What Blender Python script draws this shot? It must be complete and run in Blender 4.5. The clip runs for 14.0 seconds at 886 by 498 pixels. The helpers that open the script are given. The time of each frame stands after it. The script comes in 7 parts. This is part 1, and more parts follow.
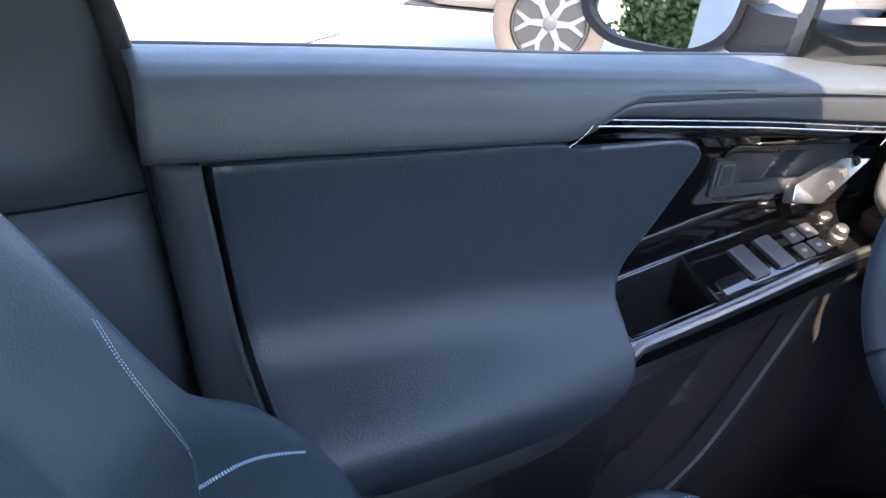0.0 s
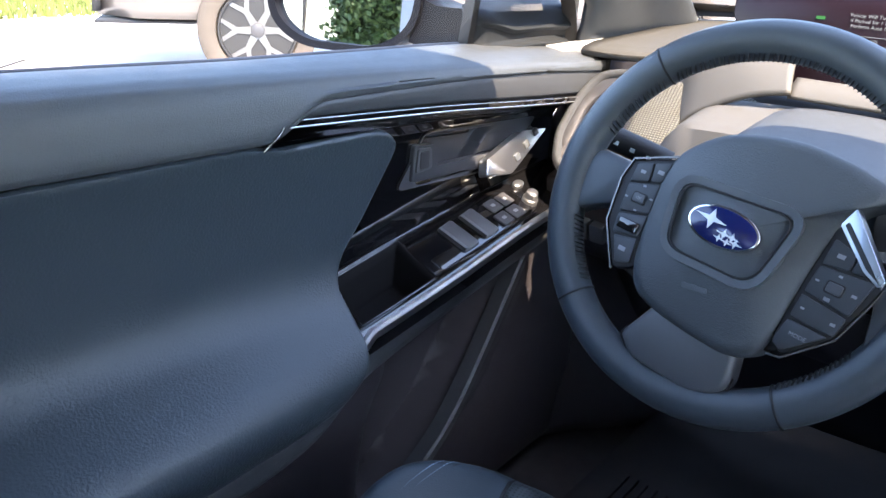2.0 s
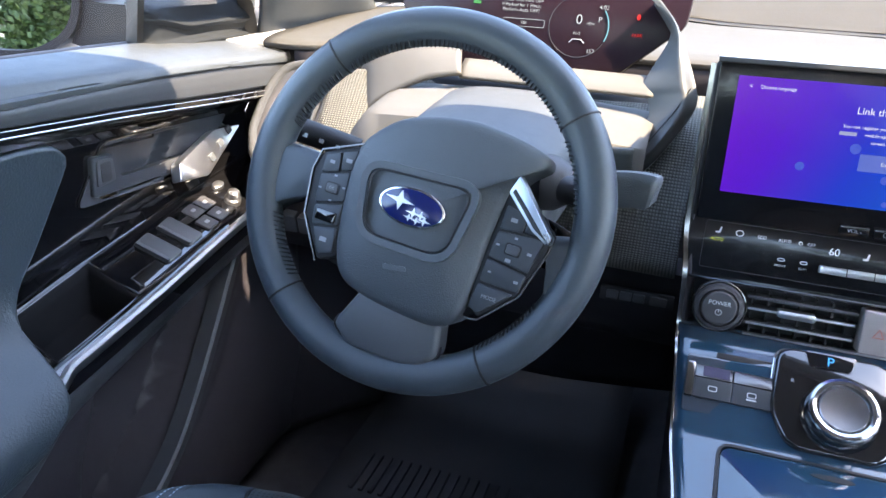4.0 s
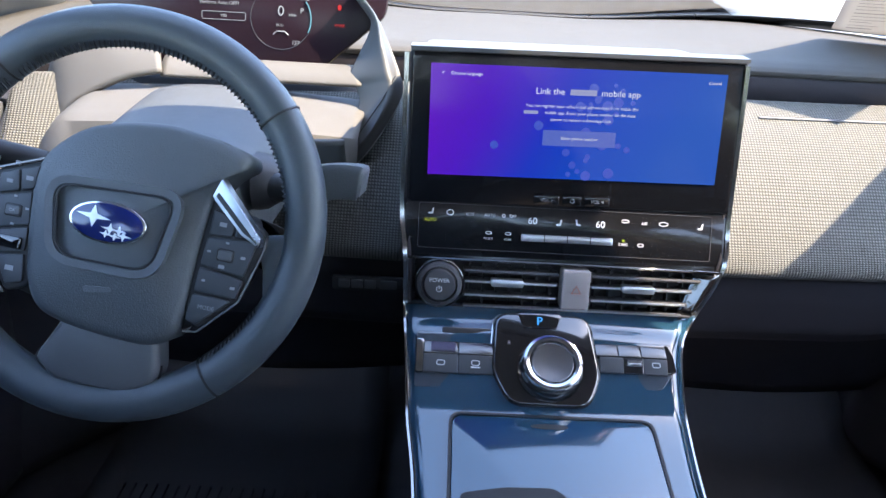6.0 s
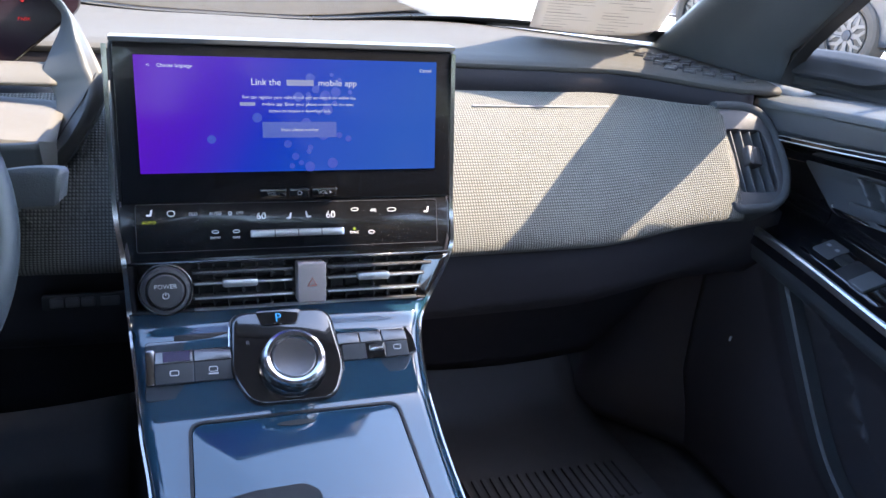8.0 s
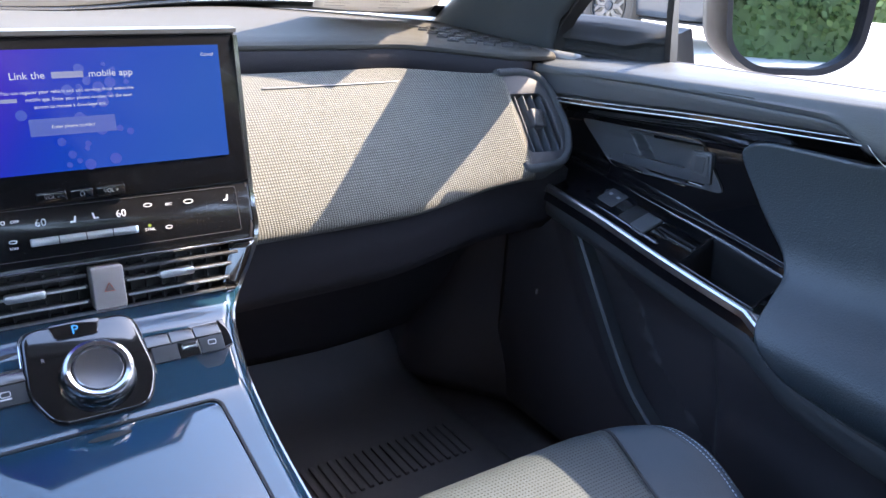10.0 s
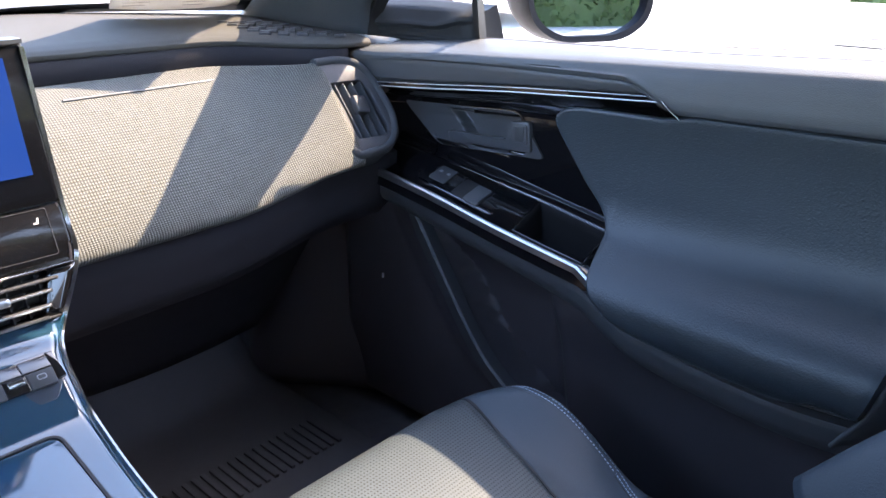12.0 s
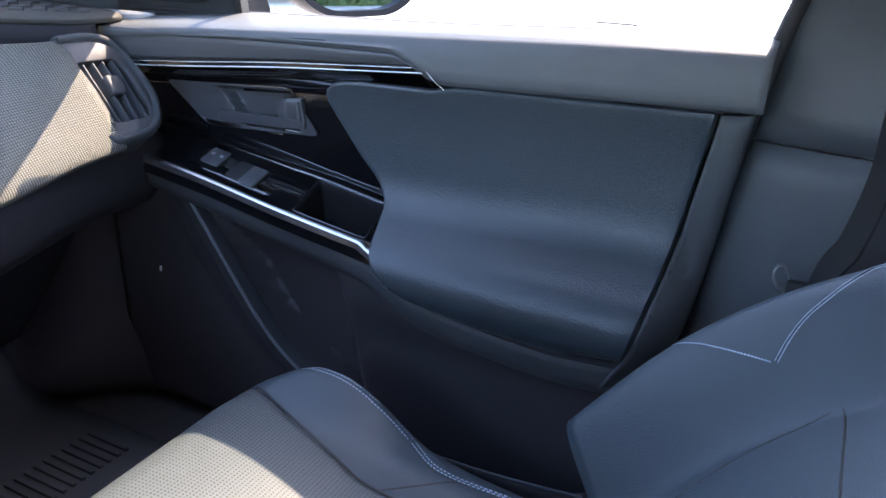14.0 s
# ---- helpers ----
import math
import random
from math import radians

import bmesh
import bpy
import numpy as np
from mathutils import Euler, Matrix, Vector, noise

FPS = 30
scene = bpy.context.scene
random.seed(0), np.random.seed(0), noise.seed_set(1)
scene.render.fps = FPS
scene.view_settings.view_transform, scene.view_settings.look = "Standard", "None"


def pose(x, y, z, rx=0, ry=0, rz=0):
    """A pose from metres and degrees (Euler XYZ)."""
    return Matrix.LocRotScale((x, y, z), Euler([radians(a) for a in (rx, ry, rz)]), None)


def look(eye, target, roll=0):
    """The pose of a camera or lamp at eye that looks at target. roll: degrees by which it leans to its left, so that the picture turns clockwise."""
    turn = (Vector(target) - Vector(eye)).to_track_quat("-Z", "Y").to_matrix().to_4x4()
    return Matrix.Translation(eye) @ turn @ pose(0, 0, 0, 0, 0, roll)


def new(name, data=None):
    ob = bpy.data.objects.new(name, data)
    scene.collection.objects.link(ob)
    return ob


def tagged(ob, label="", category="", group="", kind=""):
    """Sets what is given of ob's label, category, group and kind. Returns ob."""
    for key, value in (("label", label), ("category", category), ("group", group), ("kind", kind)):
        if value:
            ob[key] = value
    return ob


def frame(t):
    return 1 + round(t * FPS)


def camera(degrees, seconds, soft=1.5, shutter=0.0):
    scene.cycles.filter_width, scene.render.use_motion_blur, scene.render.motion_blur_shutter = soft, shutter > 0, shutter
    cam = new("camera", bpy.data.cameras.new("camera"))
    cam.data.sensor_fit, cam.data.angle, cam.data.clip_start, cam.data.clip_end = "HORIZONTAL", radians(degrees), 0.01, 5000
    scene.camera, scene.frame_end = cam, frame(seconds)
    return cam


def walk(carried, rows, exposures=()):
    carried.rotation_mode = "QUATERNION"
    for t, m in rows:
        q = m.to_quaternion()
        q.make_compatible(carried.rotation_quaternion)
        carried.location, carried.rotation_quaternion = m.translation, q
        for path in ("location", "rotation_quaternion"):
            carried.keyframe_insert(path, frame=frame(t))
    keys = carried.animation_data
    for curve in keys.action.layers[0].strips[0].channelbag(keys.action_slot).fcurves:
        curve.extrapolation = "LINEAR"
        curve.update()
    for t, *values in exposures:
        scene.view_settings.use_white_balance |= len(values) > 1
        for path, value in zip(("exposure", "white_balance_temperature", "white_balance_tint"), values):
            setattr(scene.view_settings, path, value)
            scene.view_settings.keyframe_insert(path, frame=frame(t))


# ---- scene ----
cam = camera(60.11, 14.0)
ROWS = [
    (0.0, -0.2267, -0.7934, 1.1968, 65.75, -4.21, 61.21),
    (0.5, -0.2208, -0.7898, 1.1976, 66.29, -4.23, 55.88),
    (1.0, -0.2123, -0.7814, 1.1989, 66.60, -3.51, 50.83),
    (1.5, -0.2027, -0.7757, 1.2007, 66.88, -2.94, 45.81),
    (2.0, -0.1969, -0.7729, 1.1993, 67.28, -2.61, 40.43),
    (2.5, -0.1902, -0.7670, 1.2003, 67.38, -2.40, 35.36),
    (3.0, -0.1845, -0.7633, 1.2033, 67.20, -2.19, 29.65),
    (3.5, -0.1801, -0.7589, 1.2050, 67.21, -2.55, 24.28),
    (4.0, -0.1748, -0.7556, 1.2063, 67.33, -2.56, 18.98),
    (4.2, -0.1717, -0.7539, 1.2068, 67.25, -2.44, 16.89),
    (6.3, -0.1305, -0.7415, 1.2175, 67.20, -3.26, -2.70),
    (6.5, -0.1300, -0.7410, 1.2175, 67.30, -3.40, -4.90),
    (7.0, -0.1260, -0.7415, 1.2145, 67.65, -4.23, -10.24),
    (7.5, -0.1160, -0.7440, 1.2075, 68.55, -4.80, -14.61),
    (8.0, -0.1100, -0.7470, 1.1990, 69.14, -4.74, -18.59),
    (8.5, -0.1082, -0.7490, 1.1915, 69.50, -4.97, -23.25),
    (9.0, -0.1070, -0.7513, 1.1873, 69.74, -4.72, -26.98),
    (9.2, -0.1068, -0.7527, 1.1882, 69.67, -4.51, -28.42),
    (11.3, -0.1091, -0.7619, 1.1939, 68.69, -0.54, -42.10),
    (11.5, -0.1081, -0.7638, 1.1943, 68.76, -0.16, -43.32),
    (12.0, -0.1052, -0.7679, 1.1944, 68.55, -0.42, -47.27),
    (12.5, -0.0991, -0.7708, 1.1933, 68.45, -0.73, -50.84),
    (13.0, -0.0923, -0.7751, 1.1904, 68.18, -0.95, -54.63),
    (13.5, -0.0868, -0.7790, 1.1890, 67.93, -1.22, -59.09),
    (14.0, -0.0799, -0.7864, 1.1850, 67.43, -1.64, -62.48),
]
SUN, SKY, EXPO = 2.35, 0.185, 3.2
SCREEN = 0.95 / 2 ** EXPO
EXPOSURES = [(0.0, EXPO + 0.0, 6600, 16), (2.0, EXPO + 0.1, 6700, 15), (4.0, EXPO + 0.42, 6750, 13), (6.5, EXPO + 0.05, 6300, 14), (9.0, EXPO + 0.08, 6350, 15), (11.5, EXPO + 0.05, 6600, 17), (14.0, EXPO + 0.22, 6700, 18)]

walk(cam, [(t, pose(*p)) for t, *p in ROWS], EXPOSURES)


def smooth(a, b, x):
    t = min(1.0, max(0.0, (x - a) / (b - a)))
    return t * t * (3 - 2 * t)


def curve(x, *pts):
    """A smooth line through (x, value) pairs in rising order."""
    if x <= pts[0][0]:
        return pts[0][1]
    for i in range(len(pts) - 1):
        (x0, v0), (x1, v1) = pts[i], pts[i + 1]
        if x <= x1:
            s0 = (v1 - pts[i - 1][1]) / (x1 - pts[i - 1][0]) if i else (v1 - v0) / (x1 - x0)
            s1 = (pts[i + 2][1] - v0) / (pts[i + 2][0] - x0) if i + 2 < len(pts) else (v1 - v0) / (x1 - x0)
            h = x1 - x0
            t = (x - x0) / h
            return (2*t**3 - 3*t*t + 1)*v0 + (t**3 - 2*t*t + t)*h*s0 + (3*t*t - 2*t**3)*v1 + (t**3 - t*t)*h*s1
    return pts[-1][1]


# ---- sky, sun ----
TO_SUN = Vector((1.0, -0.30, 1.35)).normalized()
world = bpy.data.worlds.new("sky")
scene.world = world
world.use_nodes = True
sky = world.node_tree.nodes.new("ShaderNodeTexSky")
sky.sky_type = 'NISHITA'
sky.sun_disc = False
sky.sun_elevation = math.asin(TO_SUN.z)
sky.sun_rotation = math.atan2(TO_SUN.x, TO_SUN.y)
world.node_tree.links.new(sky.outputs[0], world.node_tree.nodes["Background"].inputs[0])
world.node_tree.nodes["Background"].inputs[1].default_value = SKY
lamp = bpy.data.lights.new("sun", 'SUN')
lamp.energy, lamp.angle, lamp.color = SUN, radians(0.5), (1.0, 0.83, 0.62)
sun = new("sun", lamp)
sun.matrix_world = look(TO_SUN * 30, (0, 0, 0))


# ---- materials ----
def material(name, base, rough=0.5, metal=0.0, coat=0.0, spec=0.5, mottle=0.12, mottle_scale=6.0, grain=0.0, grain_scale=900.0, kind="cells", rough_vary=0.08):
    m = bpy.data.materials.new(name)
    m.use_nodes = True
    t = m.node_tree
    b = t.nodes["Principled BSDF"]
    L = t.links.new
    c = t.nodes.new("ShaderNodeTexCoord")
    n = t.nodes.new("ShaderNodeTexNoise")
    n.inputs["Scale"].default_value = mottle_scale
    n.inputs["Detail"].default_value = 5
    L(c.outputs["Object"], n.inputs["Vector"])
    mix = t.nodes.new("ShaderNodeMix")
    mix.data_type = 'RGBA'
    mix.inputs[6].default_value = (*[v * (1 - mottle) for v in base], 1)
    mix.inputs[7].default_value = (*[v * (1 + mottle) for v in base], 1)
    L(n.outputs["Fac"], mix.inputs[0])
    L(mix.outputs[2], b.inputs["Base Color"])
    n2 = t.nodes.new("ShaderNodeTexNoise")
    n2.inputs["Scale"].default_value = mottle_scale * 7
    n2.inputs["Detail"].default_value = 6
    L(c.outputs["Object"], n2.inputs["Vector"])
    mr = t.nodes.new("ShaderNodeMapRange")
    mr.inputs[3].default_value, mr.inputs[4].default_value = max(0.0, rough - rough_vary), min(1.0, rough + rough_vary)
    L(n2.outputs["Fac"], mr.inputs[0])
    L(mr.outputs[0], b.inputs["Roughness"])
    b.inputs["Metallic"].default_value = metal
    b.inputs["Specular IOR Level"].default_value = spec
    b.inputs["Coat Weight"].default_value = coat
    b.inputs["Coat Roughness"].default_value = 0.03
    if grain:
        if kind == "cells":
            g = t.nodes.new("ShaderNodeTexVoronoi")
            g.feature = 'DISTANCE_TO_EDGE'
            out = g.outputs["Distance"]
        else:
            g = t.nodes.new("ShaderNodeTexNoise")
            g.inputs["Detail"].default_value = 4
            out = g.outputs["Fac"]
        g.inputs["Scale"].default_value = grain_scale
        L(c.outputs["Object"], g.inputs["Vector"])
        bp = t.nodes.new("ShaderNodeBump")
        bp.inputs["Strength"].default_value = grain
        bp.inputs["Distance"].default_value = 0.0008
        L(out, bp.inputs["Height"])
        L(bp.outputs[0], b.inputs["Normal"])
    return m


def weave(name, base, pitch_u, pitch_v, holes=False):
    """Woven cloth, or leather with rows of pierced holes, laid out along the surface's own metres."""
    m = material(name, base, 0.75 if not holes else 0.5, mottle=0.1, mottle_scale=40)
    t = m.node_tree
    b = t.nodes["Principled BSDF"]
    L = t.links.new
    uv = t.nodes.new("ShaderNodeUVMap")
    sep = t.nodes.new("ShaderNodeSeparateXYZ")
    L(uv.outputs[0], sep.inputs[0])

    def f(op, a, bb=None):
        n = t.nodes.new("ShaderNodeMath")
        n.operation = op
        for i, v in enumerate((a, bb)):
            if v is None:
                continue
            if isinstance(v, (int, float)):
                n.inputs[i].default_value = v
            else:
                L(v, n.inputs[i])
        return n.outputs[0]
    row = f('FLOOR', f('MULTIPLY', sep.outputs[1], 1 / pitch_v))
    u = f('ADD', f('MULTIPLY', sep.outputs[0], 1 / pitch_u), f('MULTIPLY', row, 0.0))
    du = f('SINE', f('MULTIPLY', f('FRACT', u), math.pi))
    dv = f('SINE', f('MULTIPLY', f('FRACT', f('MULTIPLY', sep.outputs[1], 1 / pitch_v)), math.pi))
    h = f('MULTIPLY', du, dv)
    if holes:
        h = f('SUBTRACT', 1.0, f('GREATER_THAN', h, 0.72))
    old = b.inputs["Base Color"].links[0].from_socket
    mix = t.nodes.new("ShaderNodeMix")
    mix.data_type = 'RGBA'
    mix.blend_type = 'MULTIPLY'
    mix.inputs[0].default_value = 1.0
    L(old, mix.inputs[6])
    ramp = t.nodes.new("ShaderNodeMapRange")
    ramp.inputs[3].default_value, ramp.inputs[4].default_value = (0.15, 1.06) if holes else (0.38, 1.28)
    L(h, ramp.inputs[0])
    L(ramp.outputs[0], mix.inputs[7])
    L(mix.outputs[2], b.inputs["Base Color"])
    bp = t.nodes.new("ShaderNodeBump")
    bp.inputs["Strength"].default_value = 0.9 if not holes else 0.5
    bp.inputs["Distance"].default_value = 0.0012
    L(h, bp.inputs["Height"])
    L(bp.outputs[0], b.inputs["Normal"])
    return m


def glow(name, color, strength):
    m = bpy.data.materials.new(name)
    m.use_nodes = True
    b = m.node_tree.nodes["Principled BSDF"]
    b.inputs["Base Color"].default_value = (0.01, 0.01, 0.01, 1)
    b.inputs["Roughness"].default_value = 0.15
    b.inputs["Emission Color"].default_value = (*color, 1)
    b.inputs["Emission Strength"].default_value = strength * 0.8 / 2 ** EXPO
    return m


def pane(name, tint=(0.95, 0.97, 0.96)):
    m = bpy.data.materials.new(name)
    m.use_nodes = True
    t = m.node_tree
    out = t.nodes["Material Output"]
    a, g, f, mx = (t.nodes.new("ShaderNode" + k) for k in ("BsdfTransparent", "BsdfGlossy", "Fresnel", "MixShader"))
    a.inputs[0].default_value = (*tint, 1)
    g.inputs["Roughness"].default_value = 0.0
    f.inputs[0].default_value = 1.12
    for x, y in ((f.outputs[0], mx.inputs[0]), (a.outputs[0], mx.inputs[1]), (g.outputs[0], mx.inputs[2]), (mx.outputs[0], out.inputs[0])):
        t.links.new(x, y)
    return m


SOFT = material("soft_trim", (0.066, 0.075, 0.082), 0.52, spec=0.6, grain=0.5, grain_scale=700, kind="noise", mottle=0.12)
PILLAR = material("pillar_trim", (0.058, 0.068, 0.078), 0.5, grain=0.4, grain_scale=800, kind="noise", mottle=0.12)
LOWER = material("lower_plastic", (0.045, 0.041, 0.047), 0.5, grain=0.5, grain_scale=900, kind="noise", mottle=0.15)
PANELBLACK = material("panel_black", (0.007, 0.007, 0.008), 0.16, coat=0.25, spec=0.3, rough_vary=0.06, mottle=0.2)
PAD = material("door_pad_vinyl", (0.033, 0.045, 0.054), 0.32, grain=0.8, grain_scale=420, kind="noise", mottle=0.10, rough_vary=0.015)
LEATHER = material("seat_leather", (0.033, 0.047, 0.059), 0.46, spec=0.4, grain=0.5, grain_scale=600, kind="noise", mottle=0.1, rough_vary=0.03)
PIERCED = weave("pierced_leather", (0.050, 0.062, 0.066), 0.0048, 0.0048, holes=True)
DARK = material("dark_plastic", (0.046, 0.046, 0.050), 0.5, grain=0.4, grain_scale=800, mottle=0.1)
GREY = material("grey_plastic", (0.085, 0.095, 0.105), 0.5, grain=0.35, grain_scale=800, mottle=0.08)
TOPPAD = material("dash_top_pad", (0.072, 0.071, 0.066), 0.85, spec=0.10, grain=0.5, grain_scale=600, mottle=0.08)
KNEE = material("knee_plastic", (0.032, 0.030, 0.035), 0.62, spec=0.18, grain=0.4, grain_scale=800, mottle=0.1)
PALE = material("dash_pad", (0.098, 0.095, 0.086), 0.65, grain=0.35, grain_scale=600, mottle=0.06)
SATIN = material("satin_grey", (0.075, 0.08, 0.086), 0.38, mottle=0.05)
GLOSS = material("piano_black", (0.006, 0.006, 0.007), 0.06, coat=1.0, rough_vary=0.02, mottle=0.2)
# the console lacquer's blue base colour holds the sky's reflection
GLOSSG = material("lacquer_sky_tint", (0.012, 0.040, 0.068), 0.08, coat=0.8, rough_vary=0.02, mottle=0.2)
BLACK = material("matt_black", (0.012, 0.012, 0.013), 0.6, mottle=0.2)
RUBBER = material("rubber", (0.068, 0.064, 0.066), 0.7, grain=0.3, grain_scale=300, kind="noise")
CHROME = material("chrome", (0.72, 0.74, 0.76), 0.12, metal=1.0, mottle=0.05, rough_vary=0.04)
SILVER = material("satin_silver", (0.62, 0.63, 0.64), 0.34, metal=1.0, mottle=0.05)
PADCLOTH = material("rim_cloth", (0.062, 0.066, 0.070), 0.8, spec=0.2, grain=0.9, grain_scale=420, mottle=0.15, mottle_scale=60)
FABRIC = weave("woven_cloth", (0.131, 0.131, 0.114), 0.0038, 0.0030)
CARPET = material("carpet", (0.095, 0.090, 0.096), 0.95, grain=1.0, grain_scale=500, kind="noise", mottle=0.3, mottle_scale=30)
THREAD = material("thread", (0.33, 0.42, 0.5), 0.7, mottle=0.1)
HEADLINER = material("headliner", (0.27, 0.28, 0.29), 0.9, grain=0.5, grain_scale=900, kind="noise")
STITCH = material("dark_thread", (0.030, 0.034, 0.038), 0.7, mottle=0.1)
STARWHITE = material("bright_mark", (0.70, 0.72, 0.75), 0.35, metal=0.6, mottle=0.03)
RIMLEATHER = material("wheel_leather", (0.05, 0.062, 0.072), 0.38, grain=0.35, grain_scale=800, mottle=0.08)
GLASS = pane("window_glass")
MIRROR = material("mirror_silver", (0.40, 0.45, 0.50), 0.01, metal=1.0, rough_vary=0.005, mottle=0.01)
SMOKED = material("smoked_chrome", (0.27, 0.265, 0.26), 0.16, metal=1.0, mottle=0.1, rough_vary=0.05)
BRUSHED = material("brushed_cap", (0.30, 0.30, 0.31), 0.26, metal=1.0, mottle=0.03, rough_vary=0.03)
RINGMETAL = material("polished_ring", (0.46, 0.46, 0.47), 0.14, metal=1.0, mottle=0.04, rough_vary=0.03)
KEYTOP = material("dark_polished_key", (0.13, 0.125, 0.12), 0.2, metal=0.7, mottle=0.15, mottle_scale=50)
SILLDARK = material("sill_plastic", (0.024, 0.028, 0.033), 0.6, spec=0.22, mottle=0.08, grain=0.2, grain_scale=700)
WINGGREY = material("smooth_wing", (0.058, 0.064, 0.067), 0.5, mottle=0.08, grain=0.15, grain_scale=600)
BLUEKEY = material("blue_grey_key", (0.040, 0.045, 0.051), 0.5, coat=0.0, mottle=0.05)
TRAY = material("lacquer_recess", (0.030, 0.042, 0.056), 0.16, coat=1.0, rough_vary=0.02)
TRAYBLACK = material("tray_black", (0.007, 0.007, 0.008), 0.75, spec=0.15, mottle=0.2)
INK = material("white_print", (0.65, 0.66, 0.67), 0.5, mottle=0.03)
DIMINK = material("grey_print", (0.25, 0.26, 0.27), 0.5, mottle=0.03)


# ---- mesh helpers ----
def empty(name, label="", category="", group="", kind=""):
    return tagged(new(name), label, category, group, kind)


def finish(name, bm, mt, parent=None, label="", smooth_faces=True, sharp=40):
    me = bpy.data.meshes.new(name)
    bmesh.ops.recalc_face_normals(bm, faces=bm.faces)
    for f in bm.faces:
        f.smooth = smooth_faces
    if smooth_faces:
        for e in bm.edges:
            if len(e.link_faces) == 2 and e.calc_face_angle(0) > radians(sharp):
                e.smooth = False
    bm.to_mesh(me)
    bm.free()
    me.materials.append(mt)
    ob = new(name, me)
    if parent:
        ob.parent = parent
    if label:
        ob["label"] = label
    return ob


def part(name, bm, mt, parent, label="", **k):
    return finish(name, bm, mt, parent, label, **k)


def sheet(name, fn, nu, nv, mt, parent=None, label="", thick=0.003, size=(1.0, 1.0), sharp=50, close_u=False, hole=None):
    """A surface of fn(u, v) for u, v in 0..1, with a thickness; size: its metres along u and v."""
    bm = bmesh.new()
    uvl = bm.loops.layers.uv.new("UVMap")
    rows = [[bm.verts.new(fn(i / (nu - 1), j / (nv - 1))) for j in range(nv)] for i in range(nu)]
    for i in range(nu - (0 if close_u else 1)):
        for j in range(nv - 1):
            k = (i + 1) % nu
            if hole and hole((i + 0.5) / (nu - 1), (j + 0.5) / (nv - 1)):
                continue
            f = bm.faces.new((rows[i][j], rows[k][j], rows[k][j + 1], rows[i][j + 1]))
            for l, (a, b) in zip(f.loops, ((i, j), (i + 1, j), (i + 1, j + 1), (i, j + 1))):
                l[uvl].uv = (a / (nu - 1) * size[0], b / (nv - 1) * size[1])
    ob = finish(name, bm, mt, parent, label, sharp=sharp)
    if thick:
        s = ob.modifiers.new("thickness", 'SOLIDIFY')
        s.thickness, s.offset = thick, 0.0
    return ob


def sweep(name, path, section, mt, parent=None, label="", closed=False, up=(0, 0, 1), sharp=45, ends=True, scale=None):
    """Carries a closed section (pairs: sideways, up) along a path of points."""
    bm = bmesh.new()
    pts = [Vector(p) for p in path]
    n = len(pts)
    rings = []
    for i, p in enumerate(pts):
        a, b = pts[(i - 1) % n if closed else max(0, i - 1)], pts[(i + 1) % n if closed else min(n - 1, i + 1)]
        d = (b - a).normalized()
        side = d.cross(Vector(up)).normalized()
        top = side.cross(d).normalized()
        k = scale(i / (n - 1)) if scale else 1.0
        rings.append([bm.verts.new(p + side * s * k + top * t * k) for s, t in section])
    m = len(section)
    for i in range(n if closed else n - 1):
        r, q = rings[i], rings[(i + 1) % n]
        for j in range(m):
            bm.faces.new((r[j], r[(j + 1) % m], q[(j + 1) % m], q[j]))
    if not closed and ends:
        bm.faces.new(rings[0]), bm.faces.new(rings[-1])
    return finish(name, bm, mt, parent, label, sharp=sharp)


def disc(r, n=12, squash=1.0):
    return [(r * math.cos(2 * math.pi * k / n), r * squash * math.sin(2 * math.pi * k / n)) for k in range(n)]


def tube(name, path, r, mt, parent=None, label="", closed=False, n=10, up=(0, 0, 1)):
    return sweep(name, path, disc(r, n), mt, parent, label, closed, up, sharp=60)


def smooth_path(pts, steps=8, closed=False):
    out = []
    P = [Vector(p) for p in pts]
    n = len(P)
    for i in range(n if closed else n - 1):
        a, b, c, d = (P[(i + k) % n] if closed else P[min(n - 1, max(0, i + k))] for k in (-1, 0, 1, 2))
        for s in range(steps):
            t = s / steps
            out.append(0.5 * ((2 * b) + (c - a) * t + (2 * a - 5 * b + 4 * c - d) * t * t + (3 * b - a - 3 * c + d) * t ** 3))
    if not closed:
        out.append(P[-1])
    return out


def rounded(pts, r, steps=5):
    """Rounds the corners of a closed flat outline."""
    out = []
    n = len(pts)
    for i in range(n):
        a, b, c = (Vector((*pts[(i + k) % n][:2], 0)) for k in (-1, 0, 1))
        u, v = a - b, c - b
        q = min(r, u.length * 0.48, v.length * 0.48)
        p0, p1 = b + u.normalized() * q, b + v.normalized() * q
        for s in range(steps + 1):
            t = s / steps
            w = p0 * (1 - t) ** 2 + b * 2 * t * (1 - t) + p1 * t * t
            out.append((w.x, w.y))
    return out


